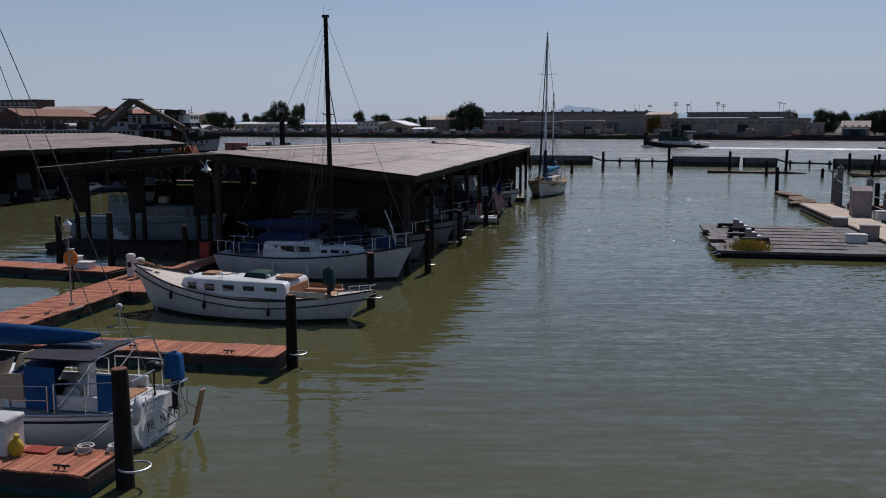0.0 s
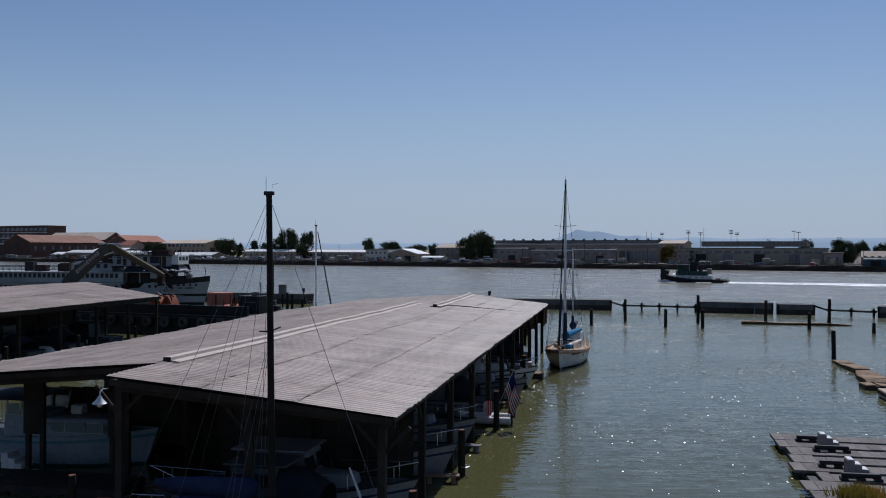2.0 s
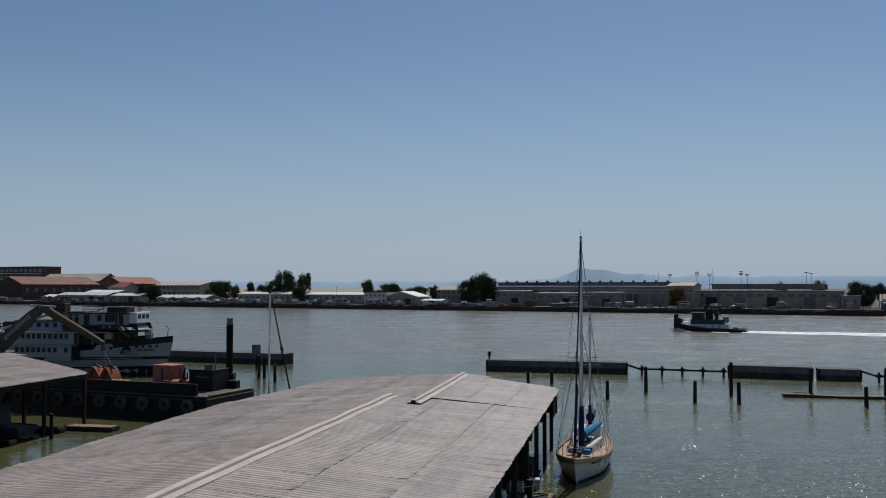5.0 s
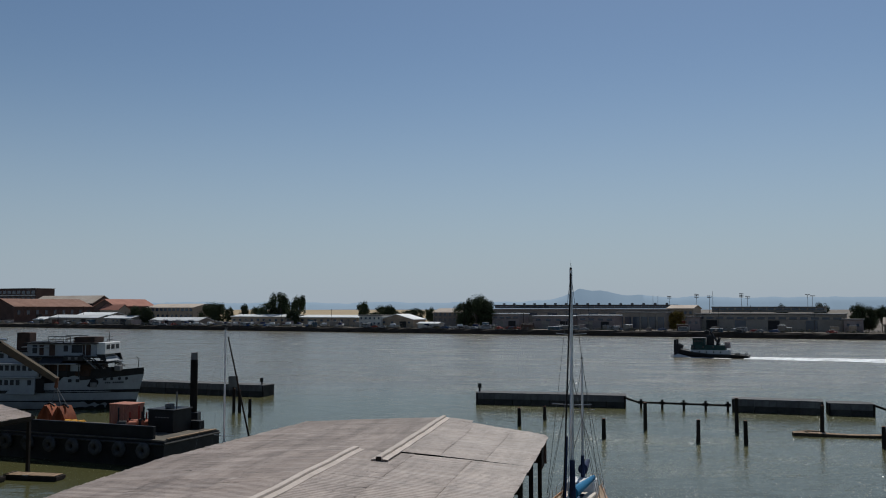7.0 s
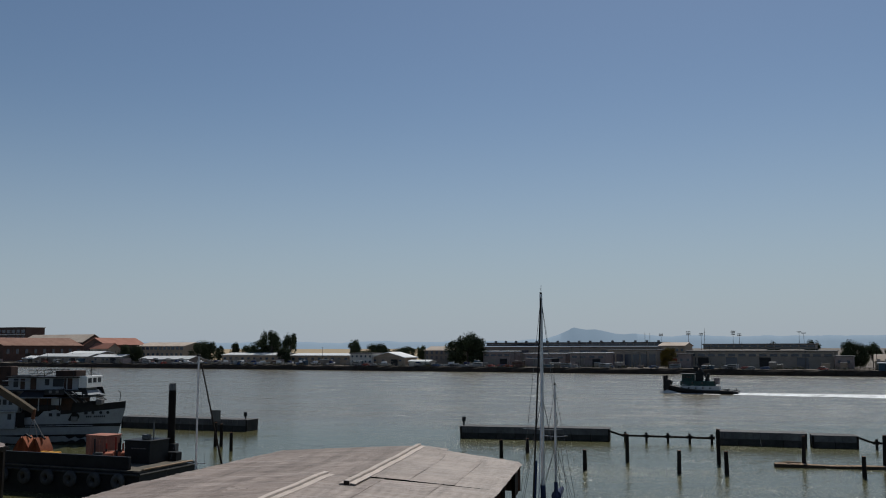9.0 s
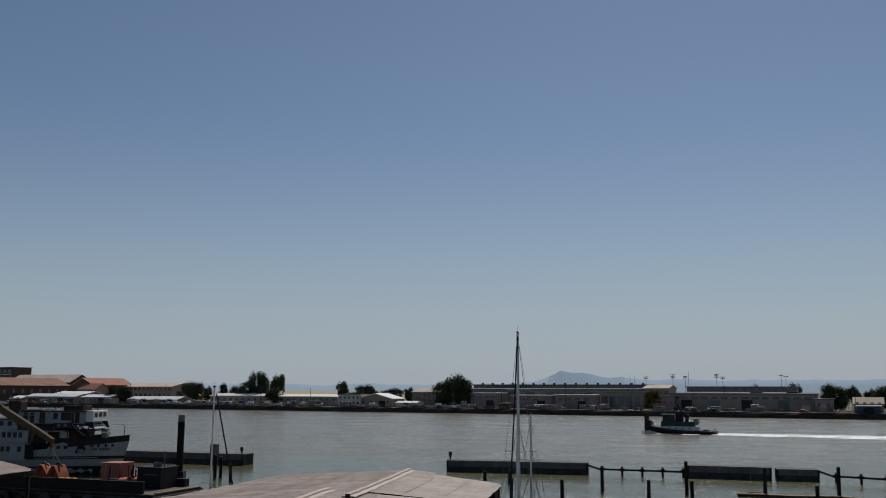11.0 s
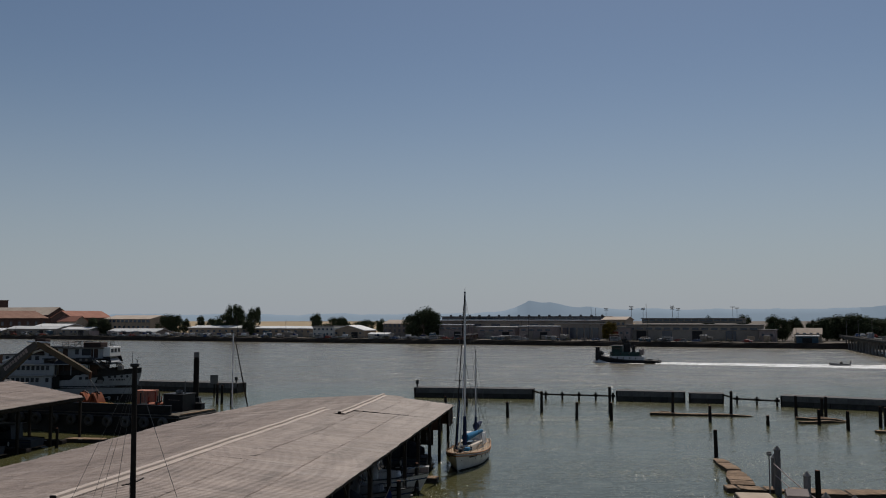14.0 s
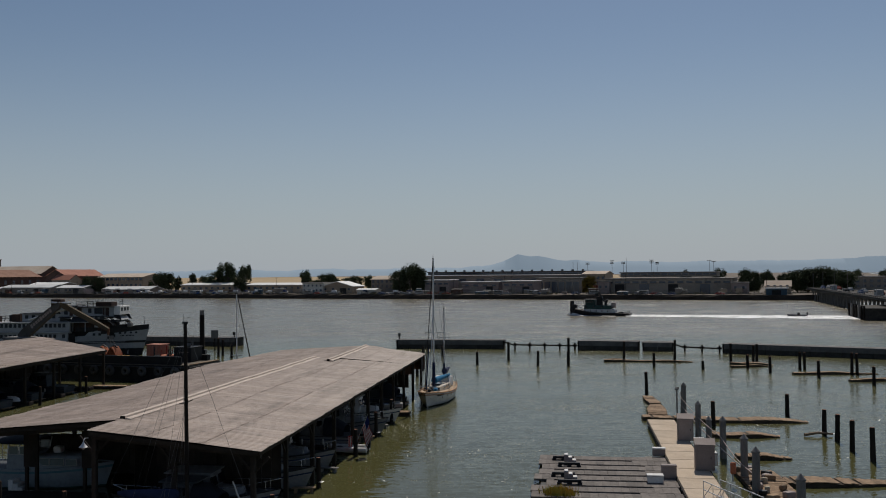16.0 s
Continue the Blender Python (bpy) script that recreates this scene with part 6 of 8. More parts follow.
gg.tube([(5.9, .1, 1.5), (5.95, .12, .9)], .03, 6)
gg.tube([(5.75, .35, .95), (5.95, .12, .85), (6.05, -.15, .95)], .04, 6)
part("anchor", gg, DARK, kt)

# sloop hidden behind the shed, of which mast and furled sail stand up
hs = Hull(8.6, 2.7, .9, 1.35, .95, .5, .65, .7, .2)
sl, _ = base_boat("sailboat", at(-12.1, 98.96, 0, 70), hs, "white sloop whose tall mast rises behind the shed roof", "sailboat")
gg = Geo()
gg.prism(oval(-1.4, 2.3, 1.7, 1.0, r=.5), .9, 1.35, .12, .05, .07)
part("cabin", gg, WHITE, sl)
mast(sl, .4, 1.3, 11.7, .075, ALLOY, ((.33, .75),))
gg = Geo()
gg.tube([(4.4, 0, 1.4), (.7, 0, 11.2)], .075, 8, .045)
part("furled_jib", gg, MASTBLACK, sl, "dark furled jib on its stay")
for s in (-1, 1):
    wire(sl, (.2, s * 1.2, .95), (.4, 0, 11.5), .006)
    wire(sl, (.5, s * 1.2, .95), (.4, 0, 4.7), .006)
wire(sl, (-4.0, 0, 1.0), (.35, 0, 11.6), .007, "backstay")


# ---- crane barge ----
bg = thing("crane_barge", at(-20.85, 114.05, 0, 160), "black work barge hung with tyres and loaded with machinery", "barge")
gg = Geo()
gg.prism([(0, 0), (44, 0), (44, -7.6), (0, -7.6)][::-1], -.8, 2.15)
part("hull", gg, DARK, bg, smooth=False)
gg = Geo()
gg.box((22, -3.8, 2.19), (43.8, 7.4, .08), bev=.02)
part("deck", gg, BARGEDECK, bg, "oily worn barge deck")
gg = Geo()
gg.box((22.6, -.55, 2.75), (42.4, .35, 1.05), bev=.04)
part("coaming", gg, DARK, bg, "black steel coaming")
gg = Geo()
gg.box((2.1, -7.1, 2.6), (1.2, .8, .75), bev=.04)
part("end_box", gg, DARK, bg)
gg = Geo()
gg.box((.16, -3.9, 2.27), (.3, 6.6, .12), bev=.03)
part("edge_timber", gg, DRIFT, bg, "sun-bleached edge timber")
gg = Geo()
gg.tube([(0, .06, 1.9), (44, .06, 1.9)], .09, 6)
gg.tube([(-.06, 0, 1.95), (-.06, -7.6, 1.95)], .09, 6)
part("rub_rail", gg, RUBBER, bg)
# rubber colour lightened to stand for sun on the tyre tops
TYRE = surf("sunlit_tyre", (.06, .058, .055), (.11, .105, .098), 2, .9, stain=(.05, .05, .05))
for i in range(17):
    gg = Geo()
    gg.ring((0, 0, 0), .42, .26, None, 18, 8)
    part("tyre", gg, TYRE, bg, "old tyre fender", m=pose(1.9 + 2.5 * i, .24, 1.35, 90, 0, 0))
    wire(bg, (1.9 + 2.5 * i, .2, 1.6), (1.9 + 2.5 * i, 0, 2.2), .03, "tyre_chain", DARK)
FADED = surf("chalky_orange_paint", (.33, .135, .09), (.42, .19, .13), .8, .8, 0, .2, 8, (.22, .1, .07), .5)
ct = thing("container", bg.matrix_basis @ at(8.3, -5.2, 2.235), "faded orange steel container on the barge deck", "container")
gg = Geo()
gg.box((0, 0, 1.08), (2.3, 1.9, 2.16), bev=.02)
body_ = part("body", gg, FADED, ct)
for k in range(11):
    gg = Geo()
    gg.box((-1.05 + .21 * k, 0, 1.08), (.11, 1.96, 2.1), bev=.02)
    part("rib", gg, FADED, body_)
gg = Geo()
gg.box((0, 0, 2.2), (2.4, 2.02, .1), bev=.03)
part("roof", gg, FADED, ct)
hs_ = thing("deckhouse", bg.matrix_basis @ at(3.6, -5.3, 2.235), "black deckhouse on the barge with roof gear", "deckhouse")
gg = Geo()
gg.box((0, 0, .95), (2.7, 2.6, 1.9), bev=.04)
part("body", gg, DARK, hs_)
gg = Geo()
gg.box((0, 0, 1.94), (2.9, 2.8, .1), bev=.03)
part("roof", gg, DARK, hs_)
gg = Geo()
gg.box((-.2, .3, 2.2), (.7, .5, .4), bev=.05)
gg.tube([(-1.1, .5, 1.95), (-1.1, .5, 3.5)], .06, 6)
part("roof_gear", gg, GREYCON, hs_)
gg = Geo()
for k in range(5):
    gg.box((-.8 + .32 * k, 1.32, 1.3), (.2, .02, .07))
part("unreadable_bars", gg, GREYBOX, hs_, "pale unreadable lettering bars")
sp = thing("spud_pile", at(-21.15, 123.0, 0), "tall dark round spud pile with a pale top through the barge", "spud pile")
gg = Geo()
gg.tube([(0, 0, -1), (0, 0, 8.35)], .33, 14)
part("shaft", gg, PILE, sp)
gg = Geo()
gg.tube([(0, 0, 8.35), (0, 0, 9.0)], .335, 14, .3)
part("head", gg, GREYCON, sp, "pale worn pile head")
gg = Geo()
gg.box((0, 0, 2.9), (1.1, 1.1, 1.3), bev=.05)
part("guide", gg, DARK, sp)
rr = random.Random(5)
for k in range(9):
    t = thing("deck_machine", bg.matrix_basis @ at(5.5 + .2 * k, -3.2 - rr.uniform(0, 2.2), 2.235, rr.uniform(0, 90)), "dark rusty winch and valve gear on the barge deck", "winch", "deck machinery")
    gg = Geo()
    gg.box((0, 0, .2), (.8, .6, .4), bev=.05)
    part("base", gg, DARK, t)
    gg = Geo()
    gg.tube([(-.4, 0, .65), (.4, 0, .65)], .3, 12)
    part("drum", gg, RUBBER if k % 3 else ORANGE, t)
    gg = Geo()
    gg.tube([(.3, .1, .4), (.3, .1, 1.1 + .5 * (k % 3))], .08, 8)
    part("stem", gg, RED if k % 2 else DARK, t)
for k in range(6):
    gg = Geo()
    gg.rings([[(.5 * math.cos(a) * q, .35 * math.sin(a) * q, z) for a in [2 * math.pi * j / 9 for j in range(9)]] for q, z in ((1, 0), (1.15, .35), (.6, .8))], None, True, True)
    lone("debris_heap", gg, HOSE, bg.matrix_basis @ at(11.2 + .38 * k, -2.6 - .5 * (k % 2), 2.235, 40 * k), "orange and yellow hose heap on the barge deck", "heap", "hose heaps")
# crane: base, boom with lettering bars, stick, grab
cr = thing("crane", bg.matrix_basis @ at(0, 0, 2.235), "yellow-grey jointed crane with an orange grab on the barge", "crane")
BASE, ELBOW, TIP = Vector((31.0, -4.6, 2.8)), Vector((23.4, -3.9, 7.75)), Vector((15.4, -4.0, 4.2))


def girder(p, q, w0, w1, t_):
    gg = Geo()
    d = (q - p).normalized()
    up = d.cross(Vector((0, 1, 0))).normalized()
    rs = []
    for f, w in ((0, w0 * .7), (.12, w0), (.8, (w0 + w1) / 2), (1, w1)):
        c = p + (q - p) * f
        rs.append([c + up * w / 2 + Vector((0, t_ / 2, 0)), c + up * w / 2 - Vector((0, t_ / 2, 0)), c - up * w / 2 - Vector((0, t_ / 2, 0)), c - up * w / 2 + Vector((0, t_ / 2, 0))])
    gg.rings(rs, None, True, True)
    return gg


boom = part("boom", girder(BASE, ELBOW, 1.5, .7, .6), surf("grey_crane_paint", (.055, .052, .048), (.085, .08, .072), 1, .8, stain=(.05, .045, .04)), cr, smooth=False)
part("stick", girder(ELBOW, TIP, .75, .4, .45), surf("tan_crane_paint", (.06, .046, .03), (.09, .068, .042), 1, .85, stain=(.06, .045, .03)), cr, "yellow crane stick", smooth=False)
gg = Geo()
gg.tube([BASE + Vector((-1.5, 0, 2.6)), ELBOW + Vector((-1.4, 0, -.6))], .13, 8)
gg.tube([ELBOW + Vector((1.6, 0, .2)), ELBOW + Vector((-1.8, 0, .1))], .11, 8)
part("ram", gg, ALLOY, cr)
d_ = (ELBOW - BASE).normalized()
for k in range(9):
    c = BASE + d_ * (3.0 + .52 * k)
    gg = Geo()
    gg.box((c.x, c.y + .33, c.z + .1), (.36, .03, .55 if k % 4 == 0 else .42), ry=math.degrees(math.atan2(-d_.z, d_.x)) + 180)
    part("lettering_bar", gg, GREYBOX, boom, "pale lettering bar", smooth=False)
gg = Geo()
gg.box((31.0, -4.6, 1.5), (3.6, 3.0, 3.0), bev=.1)
part("cab", gg, GREYCON, cr)
gg = Geo()
gg.tube([TIP + Vector((0, 0, .2)), TIP + Vector((.1, 0, -.7))], .16, 8)
part("rotator", gg, surf("rusty_rotator", (.10, .045, .025), (.16, .07, .035), 2, .8), cr, "rusty rotator and hook")
for dx in (-1.3, -.5, .6):
    gg = Geo()
    gg.tube([TIP + Vector((.1, 0, -.6)), TIP + Vector((dx, 0, -2.3))], .035, 6)
    part("sling", gg, GREYCON, cr)
GRAB = surf("orange_grab", (.20, .05, .018), (.32, .09, .03), 1, .7, stain=(.07, .025, .015), amount=.6)
for k, (dx, dy, sc, lab) in enumerate(((-.95, 0, 1.0, "orange clamshell grab resting on the barge deck"), (1.1, -.3, 1.0, "rusty orange clamshell grab resting on the barge deck"))):
    t = thing("clamshell_grab", bg.matrix_basis @ at(15.4 + dx, -4.0 + dy, 2.235, 14 * k), lab, "grab", "grabs")
    for s in (-1, 1):
        gg = Geo()
        gg.rings([[(s * (.1 + .8 * math.sin(f * 1.7)), y, 1.9 - 1.9 * f) for y in (-.75, .75)] + [(s * (.02 + .45 * math.sin(f * 1.7)), y, 1.8 - 1.75 * f) for y in (.75, -.75)] for f in (0, .25, .5, .75, 1)], None, True, True)
        part("shell", gg, GRAB, t)
    gg = Geo()
    gg.tube([(-.5, 0, 1.75), (0, 0, 2.05), (.5, 0, 1.75)], .1, 8)
    part("hinge", gg, DARK, t)

# ---- old ferry ----
fy = thing("ferry", at(-63.8, 159.2, 0, -4.5), "old dull white two-deck ferry with black upper works", "ferry")
hf = Hull(49.2, 9.0, 2.6, 4.5, 2.4, 1.2, .85, 1.2, .2, 3.4, 1.7, .42)
fhull = part("hull", hf.shell(40, 8), FERRYWHITE, fy)
part("deck", hf.deck(.1, 40), DARK, fy)


def ferry_side(x, z, s, out=.0):
    """The point of the ferry's side at length x and height z."""
    a, b = .4, 1.0
    for _ in range(24):
        m_ = (a + b) / 2
        if hf.point(m_, min(z, hf.sheer(m_)), s, out)[0] < x:
            a = m_
        else:
            b = m_
    return hf.point(a, min(z, hf.sheer(a)), s, out)


RUSTY = surf("rusty_upper_works", (.035, .022, .018), (.075, .042, .03), .8, .8, stain=(.02, .018, .018), amount=.6)
CLOTH = surf("weathered_awning", (.30, .31, .32), (.38, .39, .40), 1.0, .9)
FERRYGLASS = surf("dusty_dark_glass", (.018, .02, .023), (.035, .038, .042), 1, .55)
# near-black colour standing for the shade inside the ferry's openings
INTERIOR_SHADE = surf("painted_interior_shade", (.010, .010, .011), (.018, .017, .016), 1, .9)


def ferry_box(name, x0, x1, z0, z1, half, mt, parent=None, label="", bev=.05):
    gg = Geo()
    gg.box(((x0 + x1) / 2, 0, (z0 + z1) / 2), (x1 - x0, half * 2, z1 - z0), bev=bev)
    return part(name, gg, mt, parent or fy, label)


def ferry_panel(name, x0, x1, z0, z1, y, mt, parent, label="", thick=.06):
    gg = Geo()
    gg.box(((x0 + x1) / 2, y, (z0 + z1) / 2), (x1 - x0, thick, z1 - z0), bev=.015)
    return part(name, gg, mt, parent, label)


lower = ferry_box("lower_house", -23, 13.2, 2.0, 4.15, 4.1, FERRYWHITE, bev=.08)
upper = ferry_box("upper_house", -23, 13.5, 4.3, 5.85, 4.0, FERRYWHITE, bev=.08)
ferry_box("bridge_house", 13.5, 19.6, 4.3, 6.0, 2.5, RUSTY)
cabin = ferry_box("top_house", 10.9, 20.4, 6.85, 8.42, 2.2, FERRYWHITE)
ferry_box("chart_house", 16.8, 19.6, 8.55, 9.3, 1.3, RUSTY, label="rust brown chart house")
ferry_box("vent_house", 11.1, 13.75, 8.05, 8.7, 1.8, DARK)
ferry_box("funnel", 8.6, 10.4, 6.0, 9.85, .85, RUSTY, label="rusty square funnel", bev=.1)
after = ferry_box("after_house", 4.2, 10.9, 6.0, 7.35, 2.2, FERRYWHITE)
# deck edges: house roofs, promenade roof, wheelhouse top
for x0, x1, z, half, th, mt in ((-23.5, 13.4, 4.22, 4.4, .14, FERRYWHITE), (-23.5, 13.7, 5.93, 4.3, .14, FERRYWHITE), (13.5, 18.3, 5.95, 4.15, .1, FERRYWHITE), (18.3, 21.4, 5.92, 3.4, .12, DARK), (10.6, 20.6, 8.5, 2.5, .14, DARK), (4.0, 11.0, 7.42, 2.6, .14, DARK), (10.3, 13.9, 8.0, 2.6, .08, FERRYWHITE), (11.0, 21.0, 6.78, 3.0, .14, DARK)):
    ferry_box("deck_edge", x0, x1, z - th / 2, z + th / 2, half, mt, bev=.02)
for s in (1, -1):
    part("boot_stripe", hf.band(-.05, 1.2, .03, 40, s, True), DARK, fhull)
    part("side_stripe", hf.band(2.17, 2.55, .05, 40, s, True), DARK, fhull, "black rubbing band")
    # black bow bulwark above the sheer
    gg = Geo()
    rs = []
    for i in range(15):
        sx = .86 + .14 * i / 14
        z = hf.sheer(sx)
        q = hf.point(sx, z, s)
        rs.append([q, (lambda e: (e[0], e[1], e[2] + .85))(hf.point(sx, z, s, .05))])
    gg.rings(rs, None, closed=False)
    part("bulwark", gg, DARK, fy, "black bow bulwark")
    # raised side plating with a sloping after edge, then the black promenade board above it
    gg, hg = Geo(), Geo()
    rs, hs = [], []
    for i in range(23):
        x = 14.2 + 7.8 * i / 22
        q0 = ferry_side(x, 2.5, s, .02)
        z1 = min(2.4 + max(0, x - 14.3) * .87, 4.2 + min(.25, max(0, x - 16.4) * .12))
        z1 += .05 * math.sin(x * 5.1)
        rs.append([(q0[0], q0[1], 2.3), (q0[0], q0[1], max(2.35, z1))])
        hs.append([(q0[0], q0[1] * .985, max(4.32, z1)), (q0[0], q0[1] * .985, 4.98 + .08 * max(0, x - 17))])
    gg.rings(rs, None, closed=False)
    plating = part("side_plating", gg, FERRYWHITE, fy)
    hg.rings(hs, None, closed=False)
    part("promenade_board", hg, DARK, fy)
    # dark sheets painted as the shade under the promenade and in the side port
    gg = Geo()
    gg.rings([[(x, ferry_side(x, 2.5, s)[1] * .8, 2.45), (x, ferry_side(x, 2.5, s)[1] * .8, 4.3)] for x in (13.3, 15.0, 17.0, 18.6)], None, closed=False)
    part("open_side", gg, INTERIOR_SHADE, fy)
    q = ferry_side(19.7, 3.4, s, .03)
    gg = Geo()
    gg.rings([[(18.75 + .95 * (1 + math.cos(a)) * f + .1 * (1 - f), q[1] + s * .02 - s * (18.75 + .95 * (1 + math.cos(a)) * f - 19.7) * .1, 3.5 + .58 * math.sin(a) * f) for a in [math.pi * j / 8 for j in range(16)]] for f in (1, .02)], None, True, True)
    part("side_port", gg, INTERIOR_SHADE, plating, "dark panel in place of the open side port")
    ferry_panel("port_flap", 19.6, 20.5, 2.9, 3.5, q[1] + s * .08, GREYCON, plating)
    for x in (17.2, 18.1):
        e = ferry_side(x, 3.6, s, .03)
        ferry_panel("window", x - .22, x + .22, 3.55, 3.95, e[1] + s * .02, FERRYGLASS, plating)
    for k, x in enumerate((21.3, 22.1, 23.0, 23.8)):
        e = ferry_side(x, 3.95, s, .03)
        gg = Geo()
        if k:
            gg.disc(e, .19, .08, 14, "y")
        else:
            gg.box(e, (.42, .1, .42), bev=.02)
        part("porthole", gg, FERRYGLASS, fhull)
    gg = Geo()
    for k in range(10):
        if k == 3:
            continue
        e = ferry_side(21.4 + .22 * k, 3.45, s, .04)
        gg.box(e, (.15, .04, .22), -s * 16)
    part("name_bars", gg, DARK, fhull, "dark unreadable name lettering", smooth=False)
    # windows of the two long decks
    for hse, half, zc, wh in ((lower, 4.1, 3.56, .66), (upper, 4.0, 5.4, .66)):
        for k in range(42):
            x = 12.45 - .78 * k
            if hse is lower and k % 9 == 1:
                continue
            if x > -22.6:
                ferry_panel("window", x - .25, x + .25, zc - wh / 2, zc + wh / 2, s * half, FERRYGLASS, hse)
    ferry_panel("side_door", 13.25, 14.4, 2.3, 4.05, s * 4.0, INTERIOR_SHADE, fy)
    # top house: rusty posts, dark windows and doors between white panels
    for x0, x1, z0, z1, mt, nm in ((11.65, 12.3, 7.2, 8.3, FERRYGLASS, "window"), (12.6, 13.2, 6.95, 8.3, RUSTY, "door"), (13.95, 14.75, 6.9, 8.35, RUSTY, "door"), (15.9, 16.5, 7.45, 8.25, FERRYGLASS, "window"), (17.0, 18.45, 7.3, 8.33, FERRYGLASS, "window"), (18.5, 18.8, 6.9, 8.35, RUSTY, "post"), (18.95, 19.6, 6.95, 8.35, RUSTY, "door")):
        ferry_panel(nm, x0, x1, z0, z1, s * 2.2, mt, cabin)
    for x in (5.0, 6.2, 7.4, 8.6, 9.8):
        ferry_panel("window", x - .3, x + .3, 6.55, 7.15, s * 2.2, FERRYGLASS, after)
    # promenade: black sloping awning, boarded rail, white screen and posts
    gg = Geo()
    gg.rings([[(x, s * 4.1, 6.02), (x + .1 * math.sin(x), s * 2.6, 6.84), (x, s * 2.55, 6.78), (x, s * 4.1, 5.98)] for x in (13.4, 14.2, 15.0, 15.8, 16.6)], None, True, True)
    part("awning", gg, DARK, fy, "black sloping side awning")
    ferry_panel("boarded_rail", 16.7, 19.3, 6.3, 7.0, s * 3.6, DARK, fy)
    for x in (17.3, 18.2):
        ferry_panel("rail_gap", x, x + .4, 6.5, 6.85, s * 3.64, GREYCON, fy)
    ferry_panel("white_screen", 17.5, 18.8, 5.0, 5.9, s * 3.3, FERRYWHITE, fy)
    for k, x in enumerate((13.7, 14.9, 16.1, 17.3, 18.9)):
        gg = Geo()
        gg.tube([(x, s * 3.85, 4.3), (x, s * 3.85, 5.95)], .07, 6)
        part("deck_post", gg, FERRYWHITE if k == 2 else DARK, fy)
    # two ladders from the wheelhouse deck down to the fore deck
    for (x0, z0), (x1, z1), y, mt in (((18.8, 7.15), (21.0, 5.35), 3.2, GREYCON), ((20.0, 6.6), (21.75, 5.3), 2.7, DARK)):
        gg = Geo()
        for dy in (-.3, .3):
            gg.tube([(x0, s * y + dy, z0), (x1, s * y + dy, z1)], .07, 6)
        st = part("stair", gg, mt, fy)
        for k in range(7):
            f = (k + .5) / 7
            gg = Geo()
            gg.box((x0 + (x1 - x0) * f, s * y, z0 + (z1 - z0) * f), (.22, .56, .05))
            part("tread", gg, DARK, st)
    for zz, x0, x1, y, br in ((6.75, -23, 4, 3.9, 0), (9.4, 13.8, 16.8, 2.2, 1), (9.3, 19.7, 20.4, 2.2, 0), (4.95, -23, -2, 4.3, 0)):
        gg = Geo()
        gg.tube([(x0, s * y, zz), (x1, s * y, zz)], .045, 5)
        gg.tube([(x0, s * y, zz - .42), (x1, s * y, zz - .42)], .03, 5)
        for k in range(int((x1 - x0) / 1.0) + 1):
            gg.tube([(x0 + 1.0 * k, s * y, zz - .84), (x0 + 1.0 * k, s * y, zz)], .035, 5)
            if br and k < int(x1 - x0):
                gg.tube([(x0 + k, s * y, zz - .84), (x0 + k + 1, s * y, zz)], .03, 5)
        part("railing", gg, FERRYWHITE if zz < 5 else DARK, fy)
for k, (x, y, w, h) in enumerate(((3.0, -1.5, 1.5, 1.3), (1.4, .5, 1.2, 1.1), (-.8, -1.8, 1.8, 1.0), (-4, .4, 1.4, 1.5))):
    ferry_panel("locker", x - w / 2, x + w / 2, 6.0, 6.0 + h, y, (RUSTY, DARK)[k % 2], fy, thick=1.2)
# lighter white than the sides: light on the front put into its paint
ferry_box("wheelhouse_front", 20.4, 21.5, 7.1, 8.62, 2.15, WHITE, label="wheelhouse front in lighter white for the light on it", bev=.06)
for y in (-1.3, 0, 1.3):
    gg = Geo()
    gg.box((21.5, y, 8.05), (.05, .9, .6), bev=.015)
    part("window", gg, FERRYGLASS, fy)
gg = Geo()
gg.rings([[(20.6, y, 7.05) for y in (-2.2, -1.1, 0, 1.1, 2.2)], [(21.2, y, 6.6 + .06 * math.sin(y * 3)) for y in (-2.2, -1.1, 0, 1.1, 2.2)], [(21.6, y, 6.2) for y in (-2.2, -1.1, 0, 1.1, 2.2)]], None, closed=False)
part("front_awning", gg, CLOTH, fy, "weathered pale awning under the wheelhouse front")
for s in (-1, 1):
    gg = Geo()
    gg.add([(20.3, s * 2.22, 7.1), (21.5, s * 2.22, 7.1), (21.85, s * 2.3, 6.15), (21.2, s * 2.3, 6.35)], [(0, 1, 2, 3)])
    part("side_curtain", gg, DARK, fy, "torn dark side curtain", smooth=False)
    gg = Geo()
    gg.tube([(20.9, s * 2.0, 5.0), (20.9, s * 2.0, 7.1)], .07, 6)
    part("front_post", gg, DARK, fy)
gg = Geo()
gg.tube([(21.2, -.4, 8.6), (21.2, -.4, 9.9)], .04, 6)
part("mast", gg, DARK, fy)
gg = Geo()
gg.tube([(25.0, 0, 5.3), (25.1, 0, 6.4), (24.7, 0, 6.75)], .05, 6)
part("jack_staff", gg, DARK, fy)
gg = Geo()
gg.box((22.9, -1.2, 5.3), (.8, .9, .7), bev=.1)
part("anchor_winch", gg, GREYCON, fy)

